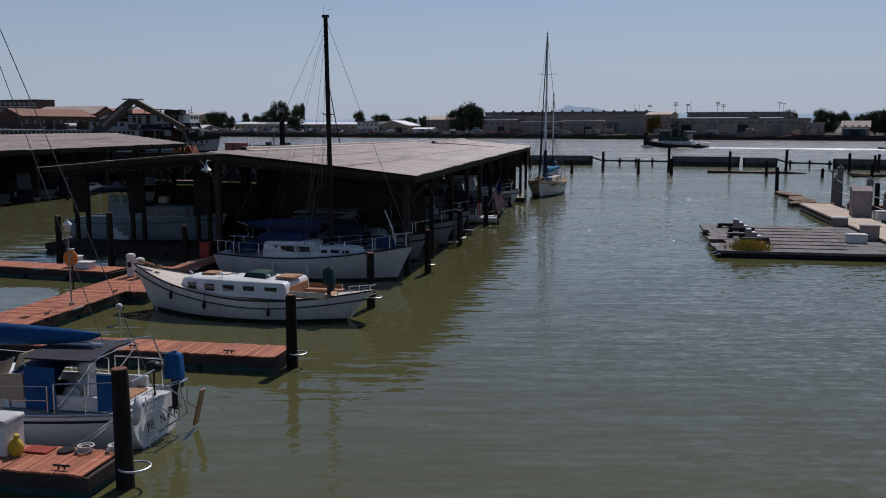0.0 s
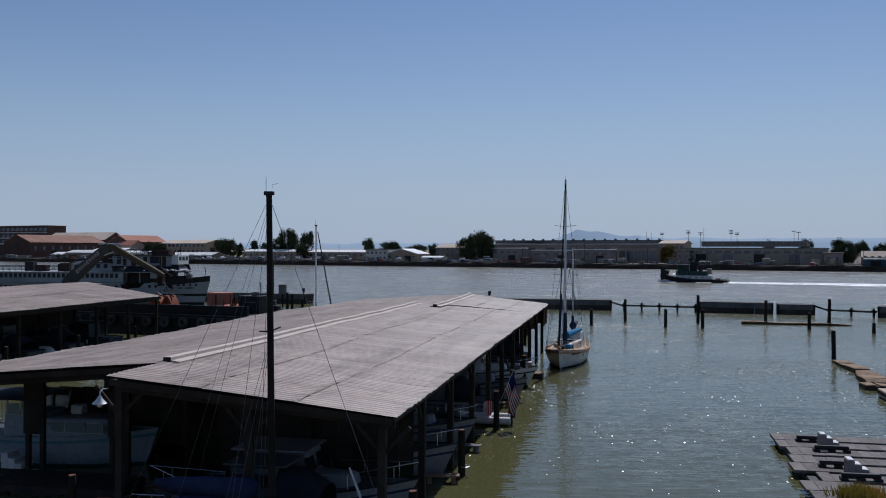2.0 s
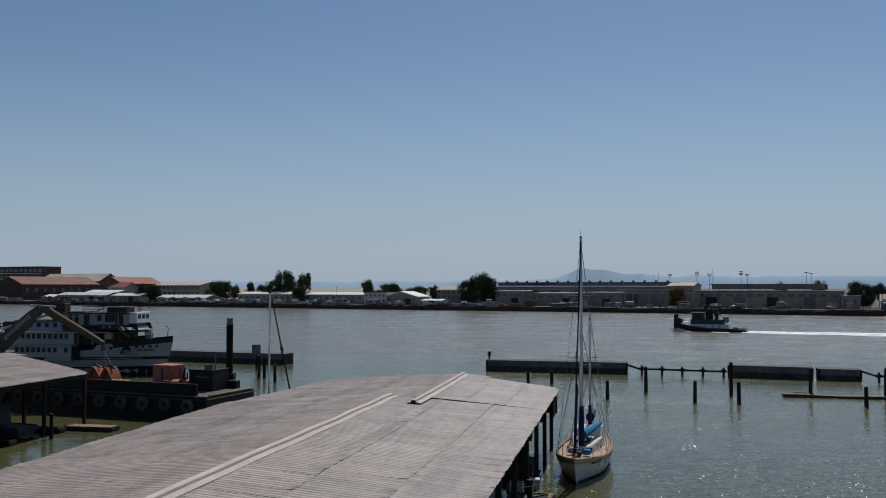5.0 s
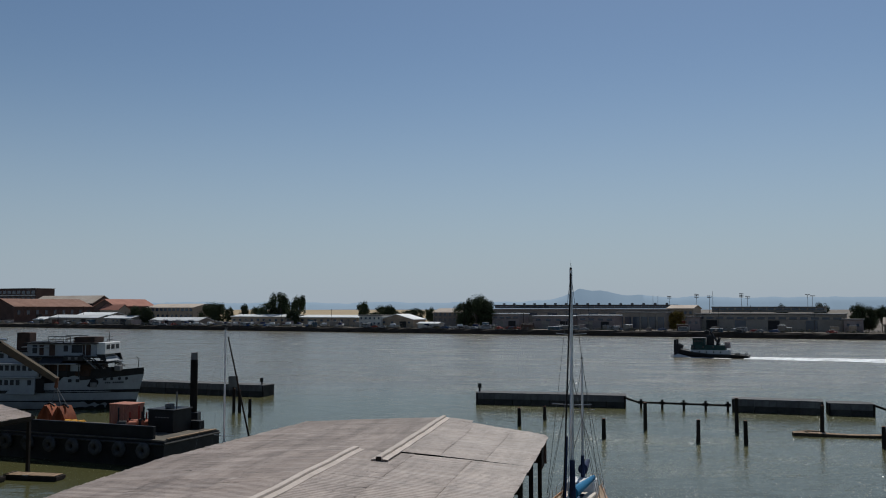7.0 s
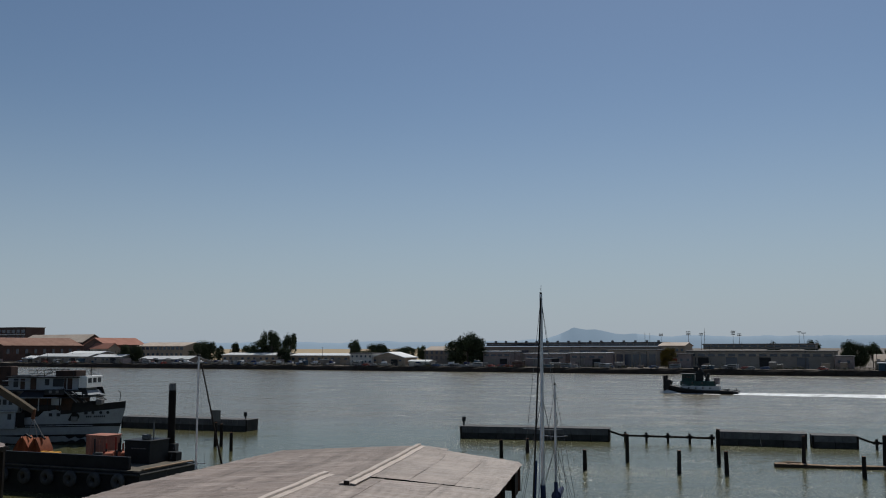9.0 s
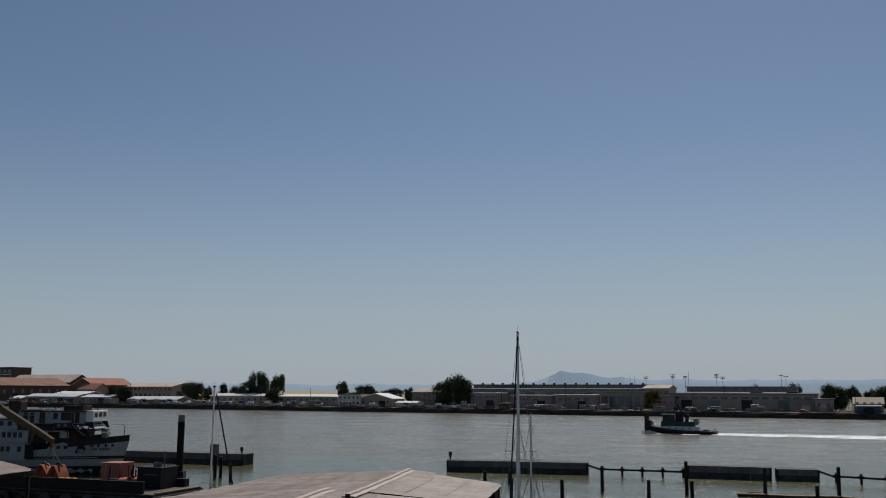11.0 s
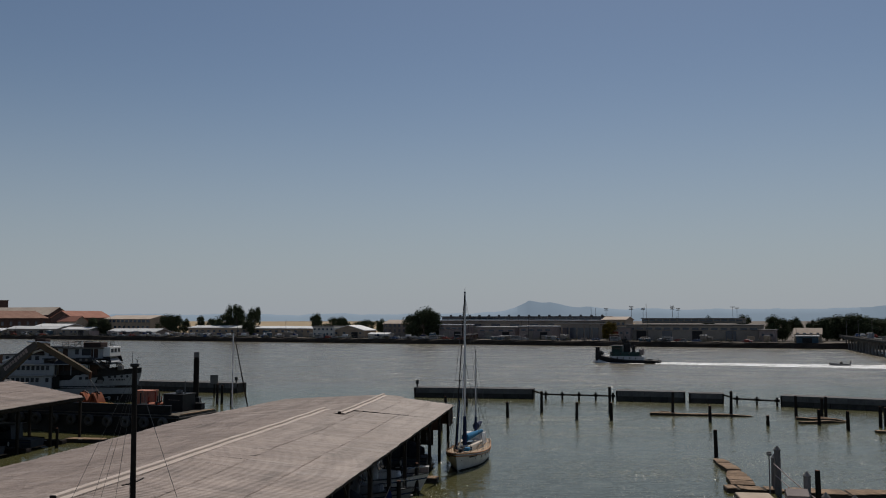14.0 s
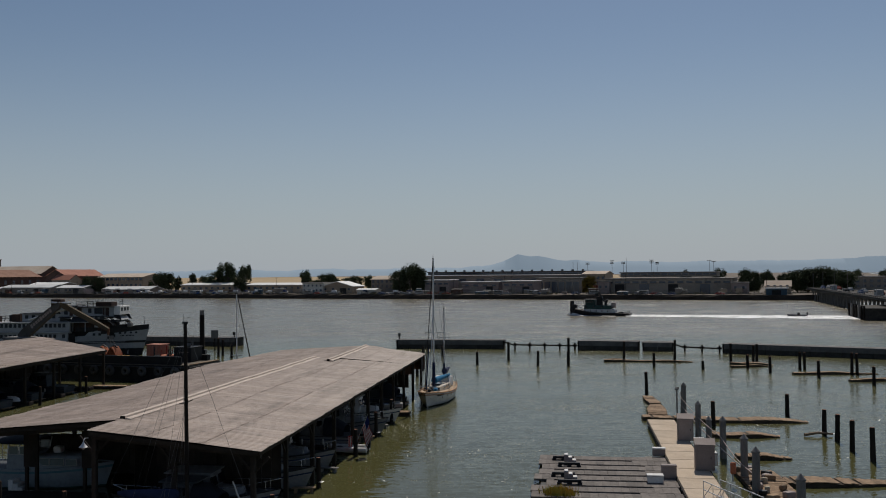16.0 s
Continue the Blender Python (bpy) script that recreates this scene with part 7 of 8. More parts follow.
# ---- breakwater sign, marks ----
for x, y, w, h in ((-27.9, 163.4, 1.3, 1.5), (-26.4, 174.2, .5, .6), (5.9, 165.2, .5, .6)):
    t = thing("harbour_sign", at(x, y, 0, 0), "dark square harbour sign on a post", "sign", "harbour signs")
    gg = Geo()
    gg.tube([(0, 0, -.5), (0, 0, 2.9 if w > 1 else 2.6)], .12, 8)
    part("post", gg, PILE, t)
    gg = Geo()
    gg.box((0, -.12, 3.0 if w > 1 else 2.4), (w, .06, h), bev=.02)
    part("board", gg, GREYCON if w > 1 else DARK, t)

# ---- tugboat and wake ----
tg = thing("tugboat", at(69.0, 279.5, 0, 157), "dark green pusher tugboat with white deckhouse band, under way", "tugboat")
ht = Hull(18.6, 6.2, 1.0, 2.5, .75, .8, .8, .5, .1, 3.0, 1.9, .5)
thl = part("hull", ht.shell(), DARK, tg)
part("deck", ht.deck(.15), GREYCON, tg)
for s in (1, -1):
    part("rub_rail", ht.rail(.14, -.1, side=s), RUBBER, tg)
TG = surf("tug_green", (.015, .04, .035), (.022, .055, .047), 1, .5)
for x0, x1, w, z0, z1, mt, nm in ((-4.8, 5.4, 4.4, .9, 2.0, OLDWHITE, "deckhouse"), (-3.6, 5.2, 4.0, 2.0, 3.3, TG, "upper_house"), (1.6, 4.8, 3.2, 3.3, 5.0, TG, "wheelhouse")):
    gg = Geo()
    gg.prism(oval(x0, x1, w, w * .85, r=.5), z0, z1, .05, 0, .06)
    hse = part(nm, gg, mt, tg)
    for s in (1, -1):
        n = 6 if nm == "deckhouse" else 4
        for k in range(n):
            x = x0 + .5 + (x1 - x0 - 1.2) * k / (n - 1)
            gg = Geo()
            if nm == "deckhouse":
                gg.disc((x, s * w * .475, z0 + .6), .2, .08, 10, "y")
            else:
                gg.box((x, s * w * .47, z0 + (z1 - z0) * .62), (.5, .08, (z1 - z0) * .4), bev=.03)
            part("window", gg, WINDOW, hse)
gg = Geo()
gg.box((3.2, 0, 5.1), (3.9, 3.8, .2), bev=.05)
part("wheelhouse_roof", gg, GREYCON, tg)
for s in (-1, 1):
    gg = Geo()
    gg.box((9.2, s * 1.4, 2.6), (.7, .5, 4.0), bev=.08)
    gg.box((8.6, s * 1.4, 2.2), (1.4, .3, 2.4), bev=.08, ry=-28)
    part("push_knee", gg, DARK, tg)
    gg = Geo()
    gg.tube([(-1.2, s * .8, 2.6), (-2.0, s * .8, 5.2)], .33, 10, .28)
    part("exhaust", gg, DARK, tg)
gg = Geo()
gg.box((-4.0, 0, 3.3), (1.3, 2.0, 1.6), bev=.08)
part("winch_house", gg, GREYBOX, tg)
gg = Geo()
gg.tube([(1.2, 0, 3.3), (1.2, 0, 9.4)], .16, 8, .08)
gg.tube([(1.2, -1, 7.4), (1.2, 1, 7.4)], .05, 6)
gg.box((1.2, 0, 6.6), (1.2, .8, .9), bev=.05)
gg.box((.2, 0, 4.6), (1.6, 1.4, 2.6), bev=.1)
for s in (-1, 1):
    gg.tube([(-2.4, s * 1.2, 2.6), (.9, 0, 7.8)], .16, 6)
part("mast", gg, DARK, tg)
rail_fence(tg, ht, .55, .92, 7, .9)
gg = Geo()
gg.tube([(-8.6, -2, .8), (-8.7, -2, 1.4), (-8.7, 2, 1.4), (-8.6, 2, .8)], .08, 6)
gg.box((-6.5, 0, .95), (1.2, 1.6, .6), bev=.1)
part("stern_gear", gg, DARK, tg)

FOAM, _t, _p = nodes_of("wake_foam")
_p.inputs["Base Color"].default_value = (.88, .89, .88, 1)
_p.inputs["Roughness"].default_value = .8
_n = _t.nodes.new("ShaderNodeTexNoise")
_n.inputs["Scale"].default_value, _n.inputs["Detail"].default_value, _n.inputs["Roughness"].default_value = .55, 6, .7
_c = _t.nodes.new("ShaderNodeTexCoord")
_mp = _t.nodes.new("ShaderNodeMapping")
_mp.inputs["Scale"].default_value = (.35, 1.4, 1)
_t.links.new(_c.outputs["Object"], _mp.inputs["Vector"])
_t.links.new(_mp.outputs[0], _n.inputs["Vector"])
_r = _t.nodes.new("ShaderNodeMapRange")
_r.inputs["From Min"].default_value, _r.inputs["From Max"].default_value = .36, .52
_t.links.new(_n.outputs["Fac"], _r.inputs["Value"])
_t.links.new(_r.outputs[0], _p.inputs["Alpha"])
gg = Geo()
rw = random.Random(9)
for lane, (y0, spread, wid) in enumerate(((0, 0, 5.0), (2.6, .03, 4.2), (-2.6, -.03, 4.2), (4.6, .07, 1.8), (-4.6, -.07, 1.8))):
    rs = []
    for i in range(61):
        x = -8.5 - 190 * (i / 60) ** 1.3
        c = y0 + spread * (-x - 8.5)
        w = wid * (1 + .9 * i / 60) * (1 + rw.uniform(-.25, .25))
        rs.append([(x, c - w / 2, .05), (x, c - w * .2, .10 + .05 * rw.random()), (x, c + w * .2, .10 + .05 * rw.random()), (x, c + w / 2, .05)])
    gg.rings(rs, None, closed=False)
wk = lone("wake", gg, FOAM, at(69.0, 279.5, 0, 157), "white foaming wake trailing behind the tugboat", "wake", kind="stuff")
gg = Geo()
for s in (1, -1):
    rs = []
    for i in range(15):
        x = 10.6 - 1.15 * i
        y = s * (.5 + 3.1 * min(1, i / 6) + .12 * i)
        hgt = .75 * math.exp(-((i - 1.5) / 2.2) ** 2) + .16
        rs.append([(x, y - .7 * s, .03), (x, y, hgt), (x, y + .8 * s, .05)])
    gg.rings(rs, None, closed=False)
lone("bow_wave", gg, OLDWHITE, at(69.0, 279.5, 0, 157), "white bow wave along the tugboat hull", "bow wave", kind="stuff")
sk = thing("skiff", at(124.0, 260.5, 0, 160), "small dark open skiff crossing behind the tugboat", "skiff")
part("hull", Hull(5.2, 1.9, .55, .8, .5, .25, .85, .4, .1).shell(), GREYCON, sk)
part("deck", Hull(5.2, 1.9, .55, .8, .5, .25, .85, .4, .1).deck(.2), DARK, sk)
gg = Geo()
gg.box((-.3, 0, .8), (.7, .7, .8), bev=.06)
part("console", gg, DARK, sk)
outboard(sk, pose(-2.7, 0, .5, 0, 0, 180), DARK)

# ---- concrete walkway and float on the other side of the basin ----
WT = math.degrees(math.atan2(.983, .182))
cw = thing("concrete_walkway", at(23.1, 40.0, 0, WT), "pale concrete floating walkway with dark rub strip", "walkway")
for i in range(13):
    gg = Geo()
    gg.box((1.45 + 2.9 * i - .02, 0, .28), (2.86, 2.35, .5), bev=.03)
    part("slab", gg, CONCRETE, cw)
for s in (-1, 1):
    gg = Geo()
    gg.box((18.7, s * 1.22, .36), (37.6, .09, .22), bev=.02)
    part("rub_strip", gg, TIMBER, cw)
    gg = Geo()
    for k in range(24):
        gg.tube([(1 + 1.55 * k, s * 1.27, .36), (1 + 1.55 * k, s * 1.31, .36)], .05, 6)
    part("bolt_row", gg, GREYCON, cw)


def cabinet(x, y, h, w, label):
    t = thing("utility_cabinet", at(x, y, .53, HEAD - 4), label, "cabinet", "utility cabinets")
    gg = Geo()
    gg.box((0, 0, h / 2), (w, w, h), bev=.015)
    part("body", gg, GREYBOX, t)
    gg = Geo()
    gg.box((0, -w / 2 - .012, h * .5), (w * .86, .025, h * .9), bev=.008)
    part("door", gg, GREYBOX, t)
    for s in (-1, 1):
        gg = Geo()
        n = 9
        for k in range(n):
            x0 = -w / 2 - .05 + (w + .1) * k / n
            gg.add([(x0, s * (w / 2 + .07), h - .02), (x0 + (w + .1) / n * .8, s * (w / 2 + .07), h - .02), (x0 + (w + .1) / n * .8, 0, h + .30), (x0, 0, h + .30)], [(0, 1, 2, 3) if s < 0 else (3, 2, 1, 0)])
            gg.box((x0 + (w + .1) / n * .9, s * (w / 4 + .035), h + .155), ((w + .1) / n * .22, w / 2 + .14, .03), rx=-s * 25.5)
        part("roof_side", gg, GREYBOX, t, smooth=False)
    gg = Geo()
    gg.add([(-w / 2, -w / 2, h), (-w / 2, w / 2, h), (-w / 2, 0, h + .28), (w / 2, -w / 2, h), (w / 2, w / 2, h), (w / 2, 0, h + .28)], [(0, 2, 1), (3, 4, 5)])
    part("gable", gg, GREYBOX, t, smooth=False)
    gg = Geo()
    gg.box((w * .3, -w / 2 - .05, h * .5), (.04, .05, .16), bev=.01)
    part("handle", gg, DARK, t)


cabinet(29.15, 67.4, 1.75, 1.2, "pinkish grey gabled utility cabinet on the concrete walkway")
cabinet(27.15, 56.9, 1.75, 1.25, "pinkish grey gabled utility cabinet beside the guide piles")
dock_box(at(29.35, 64.6, .53, HEAD), (.75, .8, .6), "white dock box beside the concrete walkway")
dock_box(at(28.5, 59.2, .3, HEAD), (.55, .9, .9), "white dock box standing by the guide piles")
dock_box(at(28.65, 61.0, .3, HEAD), (.55, .7, .7), "white dock box standing by the guide piles")
dock_box(at(23.0, 54.1, .36, VT), (1.0, .6, .5), "white dock box on the dark float")
dock_box(at(24.25, 55.3, .36, VT), (.95, .5, .85), "grey dock box beside the walkway edge", GREYBOX, GREYBOX)
dock_box(at(25.55, 62.2, .36, VT), (.9, .5, .6), "grey dock box with white lid on the float", GREYBOX, WHITE)

fl = thing("modular_float", at(14.7, 51.0, 0, HEAD), "dark grey modular float with slots between its panel rows", "float")
gg = Geo()
gg.box((4.6, 6.3, .08), (8.6, 12.2, .2), bev=.05)
part("base", gg, DARK, fl)
rf = random.Random(3)
ROWS_F, COLS_F = 8, 18
full = Geo().box((0, 0, 0), (.505, 1.49, .14), bev=.012)
slot = Geo().box((0, -.14, 0), (.505, 1.2, .14), bev=.012)
full, slot = mesh("float_panel", full, PLASTIC), mesh("float_panel", slot, PLASTIC)
for r_ in range(ROWS_F):
    slip = rf.uniform(-.3, .25)
    c0, c1 = (4, 14) if r_ % 2 else (2, 12 + r_ % 3)
    for c_ in range(COLS_F):
        if c_ == 0 and r_ in (2, 5):
            continue
        part("float_panel", slot if c0 <= c_ <= c1 else full, PLASTIC, fl, m=pose(.28 + slip + .506 * c_, .8 + 1.575 * r_, .29 + rf.uniform(-.005, .005), rf.uniform(-.4, .4), 0, 0))
for y0 in (3.0, 8.2):
    for dx, dy in ((1.05, 2.6), (1.45, .5)):
        t = thing("float_roller", fl.matrix_basis @ pose(dx, y0 + dy, .36), "black launching roller bar on the float", "roller", "launching rollers")
        gg = Geo()
        gg.box((.75, 0, .2), (1.5, .26, .17), bev=.05)
        part("bar", gg, DARK, t)
        for x in (.1, .75, 1.4):
            gg = Geo()
            gg.box((x, 0, .06), (.3, .4, .13), bev=.03)
            part("foot", gg, DARK, t)
    t = thing("mounting_steps", fl.matrix_basis @ pose(1.85, y0 + 1.5, .36), "grey three-tread mounting steps with white treads on the float", "steps", "mounting steps")
    gg = Geo()
    gg.box((.14, 0, .31), (.28, .7, .62), bev=.02)
    gg.box((.42, 0, .22), (.28, .7, .44), bev=.02)
    gg.box((.70, 0, .12), (.28, .7, .24), bev=.02)
    part("body", gg, GREYBOX, t)
    for k, z in enumerate((.63, .45, .25)):
        gg = Geo()
        gg.box((.14 + .28 * k, 0, z + .02), (.24, .6, .04), bev=.01)
        part("tread", gg, WHITE, t)
gg = Geo()
rg = random.Random(12)
for k in range(1100):
    x, y = rg.gauss(0, .4), rg.gauss(0, .25)
    hgt = rg.uniform(.25, .6)
    a = rg.uniform(0, 6.28)
    dx, dy = .03 * math.cos(a), .03 * math.sin(a)
    lx, ly = rg.uniform(-.15, .15), rg.uniform(-.15, .15)
    gg.add([(x - dx, y - dy, 0), (x + dx, y + dy, 0), (x + lx, y + ly, hgt)], [(0, 1, 2)])
lone("grass_tuft", gg, surf("marsh_grass", (.50, .32, .06), (.34, .33, .07), 1.0, .9, rand=.05), fl.matrix_basis @ pose(1.5, .75, .35), "yellow-green grass tuft growing on the float", "grass", kind="stuff", smooth=False)

# gangway, line along the guide piles, ladder poles
gw = thing("gangway", at(24.9, 48.9, .53, -80), "aluminium gangway with truss handrails down to the walkway", "gangway")
for s in (-.55, .55):
    gg = Geo()
    z = lambda x: .05 + .01 * x
    for up in (.1, .55, 1.05):
        gg.tube([(0, s, z(0) + up), (4.5, s, z(4.5) + up)], .03, 6)
    for k in range(5):
        gg.tube([(k * 1.1, s, z(k * 1.1) + .1), (k * 1.1, s, z(k * 1.1) + 1.05)], .022, 6)
        gg.tube([(k * 1.1, s, z(k * 1.1) + .1), (k * 1.1 + 1.0, s, z(k * 1.1 + 1.0) + 1.05)], .018, 6)
    part("handrail", gg, ALLOY, gw)
gg = Geo()
gg.box((2.25, 0, .05 + .01 * 2.25), (4.6, 1.05, .06), ry=-.6)
part("tread", gg, GREYCON, gw)
for k, (a_, b_) in enumerate((((32.3, 78.8, 2.3), (30.3, 62.7, 1.6)), ((30.3, 62.7, 1.6), (28.5, 52.0, 1.3)), ((32.5, 79.0, 1.4), (29.2, 55.5, .9)))):
    gg = Geo()
    p_, q_ = Vector(a_), Vector(b_)
    gg.tube([p_ + (q_ - p_) * (i / 8) + Vector((0, 0, -.25 * math.sin(math.pi * i / 8))) for i in range(9)], .035, 6)
    lone("service_hose", gg, GREYBOX, at(0, 0, 0), "grey service hose slung along the guide piles", "hose", "service hoses")
for k, (x, y) in enumerate(((31.9, 78.6), (32.2, 79.4))):
    gg = Geo()
    gg.tube([(0, 0, -.8), (0, 0, 3.0)], .04, 6)
    gg.box((0, 0, 3.0), (.35, .2, .18), bev=.04)
    lone("ladder_post", gg, GREYCON, at(x, y, 0), "thin grey post with a lamp box", "post", "thin posts")
t = thing("life_ring_case", at(28.0, 53.9, .3), "orange life ring box on a pale post", "life ring")
gg = Geo()
gg.box((0, 0, .9), (.35, .22, .75), bev=.06)
part("case", gg, ORANGE, t)
gg = Geo()
gg.tube([(0, .1, 0), (0, .1, 1.1)], .05, 8)
part("post", gg, OLDWHITE, t)
rr = random.Random(21)
for k in range(14):
    y = 49.5 + k * .6
    x = 29.25 + (y - 48.6) * .14 + rr.uniform(-.9, .9)
    gg = Geo()
    gg.box((0, 0, .18), (rr.uniform(.3, .8), rr.uniform(.3, .7), rr.uniform(.25, .45)), bev=.06)
    lone("dock_clutter", gg, (DRIFT, GREYBOX, DARK, CANVAS)[k % 4], at(x, y, .24, rr.uniform(0, 90)), "odd weathered crate among dock clutter", "crate", "dock clutter")


# ---- far shore: buildings ----
TAN = surf("tan_wall", (.32, .25, .18), (.39, .31, .23), .15, .85, 0, .15, 14, (.2, .155, .115), .3)
GREYW = surf("grey_industrial_wall", (.235, .205, .172), (.295, .262, .222), .12, .85, 0, .15, 14, (.14, .125, .11), .3)
PALEW = surf("pale_wall", (.46, .44, .40), (.56, .54, .49), .2, .8, 0, .1, 14, (.33, .29, .25), .3)
BRICK = surf("red_brick_wall", (.074, .047, .038), (.108, .066, .053), .3, .9, 0, .3, 20, (.1, .045, .04), .4)
REDROOF = surf("rust_red_roof", (.19, .098, .066), (.27, .15, .105), .12, .85, 0, .2, 20, (.33, .22, .17), .55)
TANROOF = surf("faded_tan_roof", (.40, .32, .25), (.50, .42, .34), .1, .85, 0, .2, 20, (.25, .19, .15), .3)
GREYROOF = surf("grey_flat_roof", (.17, .16, .15), (.24, .225, .21), .1, .85, 0, .2, 20, (.12, .12, .12), .3)
WHITEROOF = surf("white_metal_roof", (.60, .60, .58), (.70, .70, .68), .1, .6, 0, .1, 20, (.45, .43, .4), .3)
TEALW = surf("teal_blue_wall", (.05, .085, .115), (.07, .12, .155), .2, .7, 0, .1, 14)
BRIGHTRED = surf("faded_red_roof", (.29, .125, .085), (.36, .165, .115), .15, .85, 0, .2, 20, (.24, .1, .07), .4)
HGLASS = glass("blue_grey_glazing", (.045, .06, .085), .15)


WARMW = surf("brownish_grey_wall", (.20, .175, .15), (.26, .23, .20), .1, .85, 0, .15, 14, (.13, .115, .1), .4)
DARKROOF = surf("dark_tarred_roof", (.055, .054, .052), (.085, .082, .078), .1, .9, 0, .2, 20)
DARKBRICK = surf("dark_red_brick", (.075, .05, .045), (.11, .075, .065), .1, .9, 0, .2, 20)


def building(s0, s1, back, depth, z_wall, z_ridge, wall, roof, label, name="warehouse", gable="along", wins=(), doors=(), base=2.2, over=.5, turn=0.0):
    """A building on the far shore. wins: (row height, pane width, pane height, count); doors: (position 0..1, width, height, material)."""
    w = s1 - s0
    t = thing(name, land((s0 + s1) / 2, back, base, turn), label, "building", "far shore buildings")
    hz, rz = z_wall - base, z_ridge - base
    gg = Geo()
    gg.box((0, depth / 2, hz / 2), (w, depth, hz), bev=.05)
    body = part("wall", gg, wall, t)
    gg = Geo()
    if gable == "flat":
        gg.box((0, depth / 2, hz + .2), (w + over * 2, depth + over * 2, .5), bev=.1)
    elif gable == "along":
        o = over
        for a, b in (((-o, -.1), (depth / 2, rz - hz)), ((depth / 2, rz - hz), (depth + o, -.1))):
            gg.add([(-w / 2 - o, a[0], hz + a[1]), (w / 2 + o, a[0], hz + a[1]), (w / 2 + o, b[0], hz + b[1]), (-w / 2 - o, b[0], hz + b[1]), (-w / 2 - o, a[0], hz + a[1] - .3), (w / 2 + o, a[0], hz + a[1] - .3), (w / 2 + o, b[0], hz + b[1] - .3), (-w / 2 - o, b[0], hz + b[1] - .3)], [(0, 1, 2, 3), (7, 6, 5, 4), (0, 4, 5, 1), (1, 5, 6, 2), (2, 6, 7, 3), (3, 7, 4, 0)])
        for x in (-w / 2, w / 2):
            gw_ = Geo()
            gw_.add([(x, 0, hz), (x, depth, hz), (x, depth / 2, rz - .05)], [(0, 1, 2)])
            part("gable", gw_, wall, t, smooth=False)
    else:
        o = over
        for sg in (-1, 1):
            gg.add([(0, -o, rz), (0, depth + o, rz), (sg * (w / 2 + o), depth + o, hz - .1), (sg * (w / 2 + o), -o, hz - .1), (0, -o, rz - .35), (0, depth + o, rz - .35), (sg * (w / 2 + o), depth + o, hz - .45), (sg * (w / 2 + o), -o, hz - .45)], [(0, 1, 2, 3), (7, 6, 5, 4), (0, 3, 7, 4), (1, 5, 6, 2), (3, 2, 6, 7)])
        for y in (0, depth):
            gw_ = Geo()
            gw_.add([(-w / 2, y, hz), (w / 2, y, hz), (0, y, rz - .05)], [(0, 1, 2)])
            part("gable", gw_, wall, t, smooth=False)
    part("roof", gg, roof, t, smooth=False)
    for zr, pw, ph, n in wins:
        for k in range(n):
            x = -w / 2 + w * (k + .5) / n
            gg = Geo()
            gg.box((0, 0, 0), (pw, .16, ph), bev=.03)
            wn = part("window", gg, HGLASS, body, m=pose(x, -.03, zr - base))
            gg = Geo()
            gg.box((0, -.1, -ph / 2 - .08), (pw + .3, .18, .12))
            part("sill", gg, wall, wn)
    for f, dw, dh, mt in doors:
        gg = Geo()
        gg.box((-w / 2 + w * f, -.04, dh / 2), (dw, .16, dh), bev=.04)
        part("door", gg, mt, body)
    return t


ob = building(-560, -484, 140, 20, 29.8, 30.6, DARKBRICK, GREYROOF, "modern dark brick block with pale floor bands and glazing", "office_block", "flat", ((26.6, 4.4, 2.8, 12), (20.5, 4.0, 3.0, 12), (15.5, 4.0, 3.0, 12)))
for z in (11.2, 16.4, 21.6):
    gg = Geo()
    gg.box((0, -.25, z), (75.4, .5, 1.1), bev=.1)
    part("floor_band", gg, PALEW, ob)
# halls whose ridges run inland from the quay
building(-403, -333, 65, 30, 13.9, 19.6, BRICK, REDROOF, "long dark brick shed with rust red roof", "brick_shed", "along", ((9.5, 2.4, 3.2, 9),), ((.3, 5, 6, DARK), (.7, 5, 6, DARK)), turn=90)
building(-445, -374, 105, 23, 16.5, 22.8, BRICK, TANROOF, "tall brick hall with faded tan roof and gable end", "hall", "along")
building(-301.5, -264.5, 62, 20, 14.2, 19.0, BRICK, BRIGHTRED, "brick building with red roof", "brick_building", "along", ((9.5, 1.6, 2.4, 8),), turn=90)
building(-291, -274, 38, 11, 11.6, 15.2, TAN, BRIGHTRED, "tan gabled front building with red roof", "gabled_house", "along", ((8.0, 1.4, 2.0, 3),))
building(-268, -226, 58, 24, 13.2, 15.7, TAN, TANROOF, "long tan building with a row of dark arcade openings", "hall", "along", ((11.6, 2.6, 1.8, 11), (7.5, 2.0, 1.6, 10)))
building(-166, -121, 26, 18, 7.8, 9.0, TAN, WHITEROOF, "long low tan workshop with pale roof", "workshop", "along", ((5.6, 1.8, 1.2, 10),), ((.25, 4, 3.6, GREYW), (.6, 4, 3.6, GREYW)))
building(-119, -78, 31, 18, 7.6, 8.8, TAN, WHITEROOF, "long low tan workshop with pale roof", "workshop", "along", ((5.6, 1.8, 1.2, 9),), ((.2, 4, 3.6, TEALW), (.8, 4, 3.6, GREYW)))
building(-69, -55, 18, 12, 8.6, 9.0, PALEW, GREYROOF, "white two-storey waterfront building", "waterfront_building", "flat", ((7.2, 1.1, 1.1, 5), (4.4, 1.1, 1.1, 5)))
building(-57, -36, 20, 14, 6.8, 9.6, TAN, WHITEROOF, "tan shed with bright white sloping roof", "shed", "across", ((5.0, 1.4, 1.0, 4),), ((.7, 4, 3.4, DARK),))
building(-29, -17, 12, 7, 4.9, 5.6, PALEW, WHITEROOF, "low white canopy shelter by the quay", "canopy", "along")
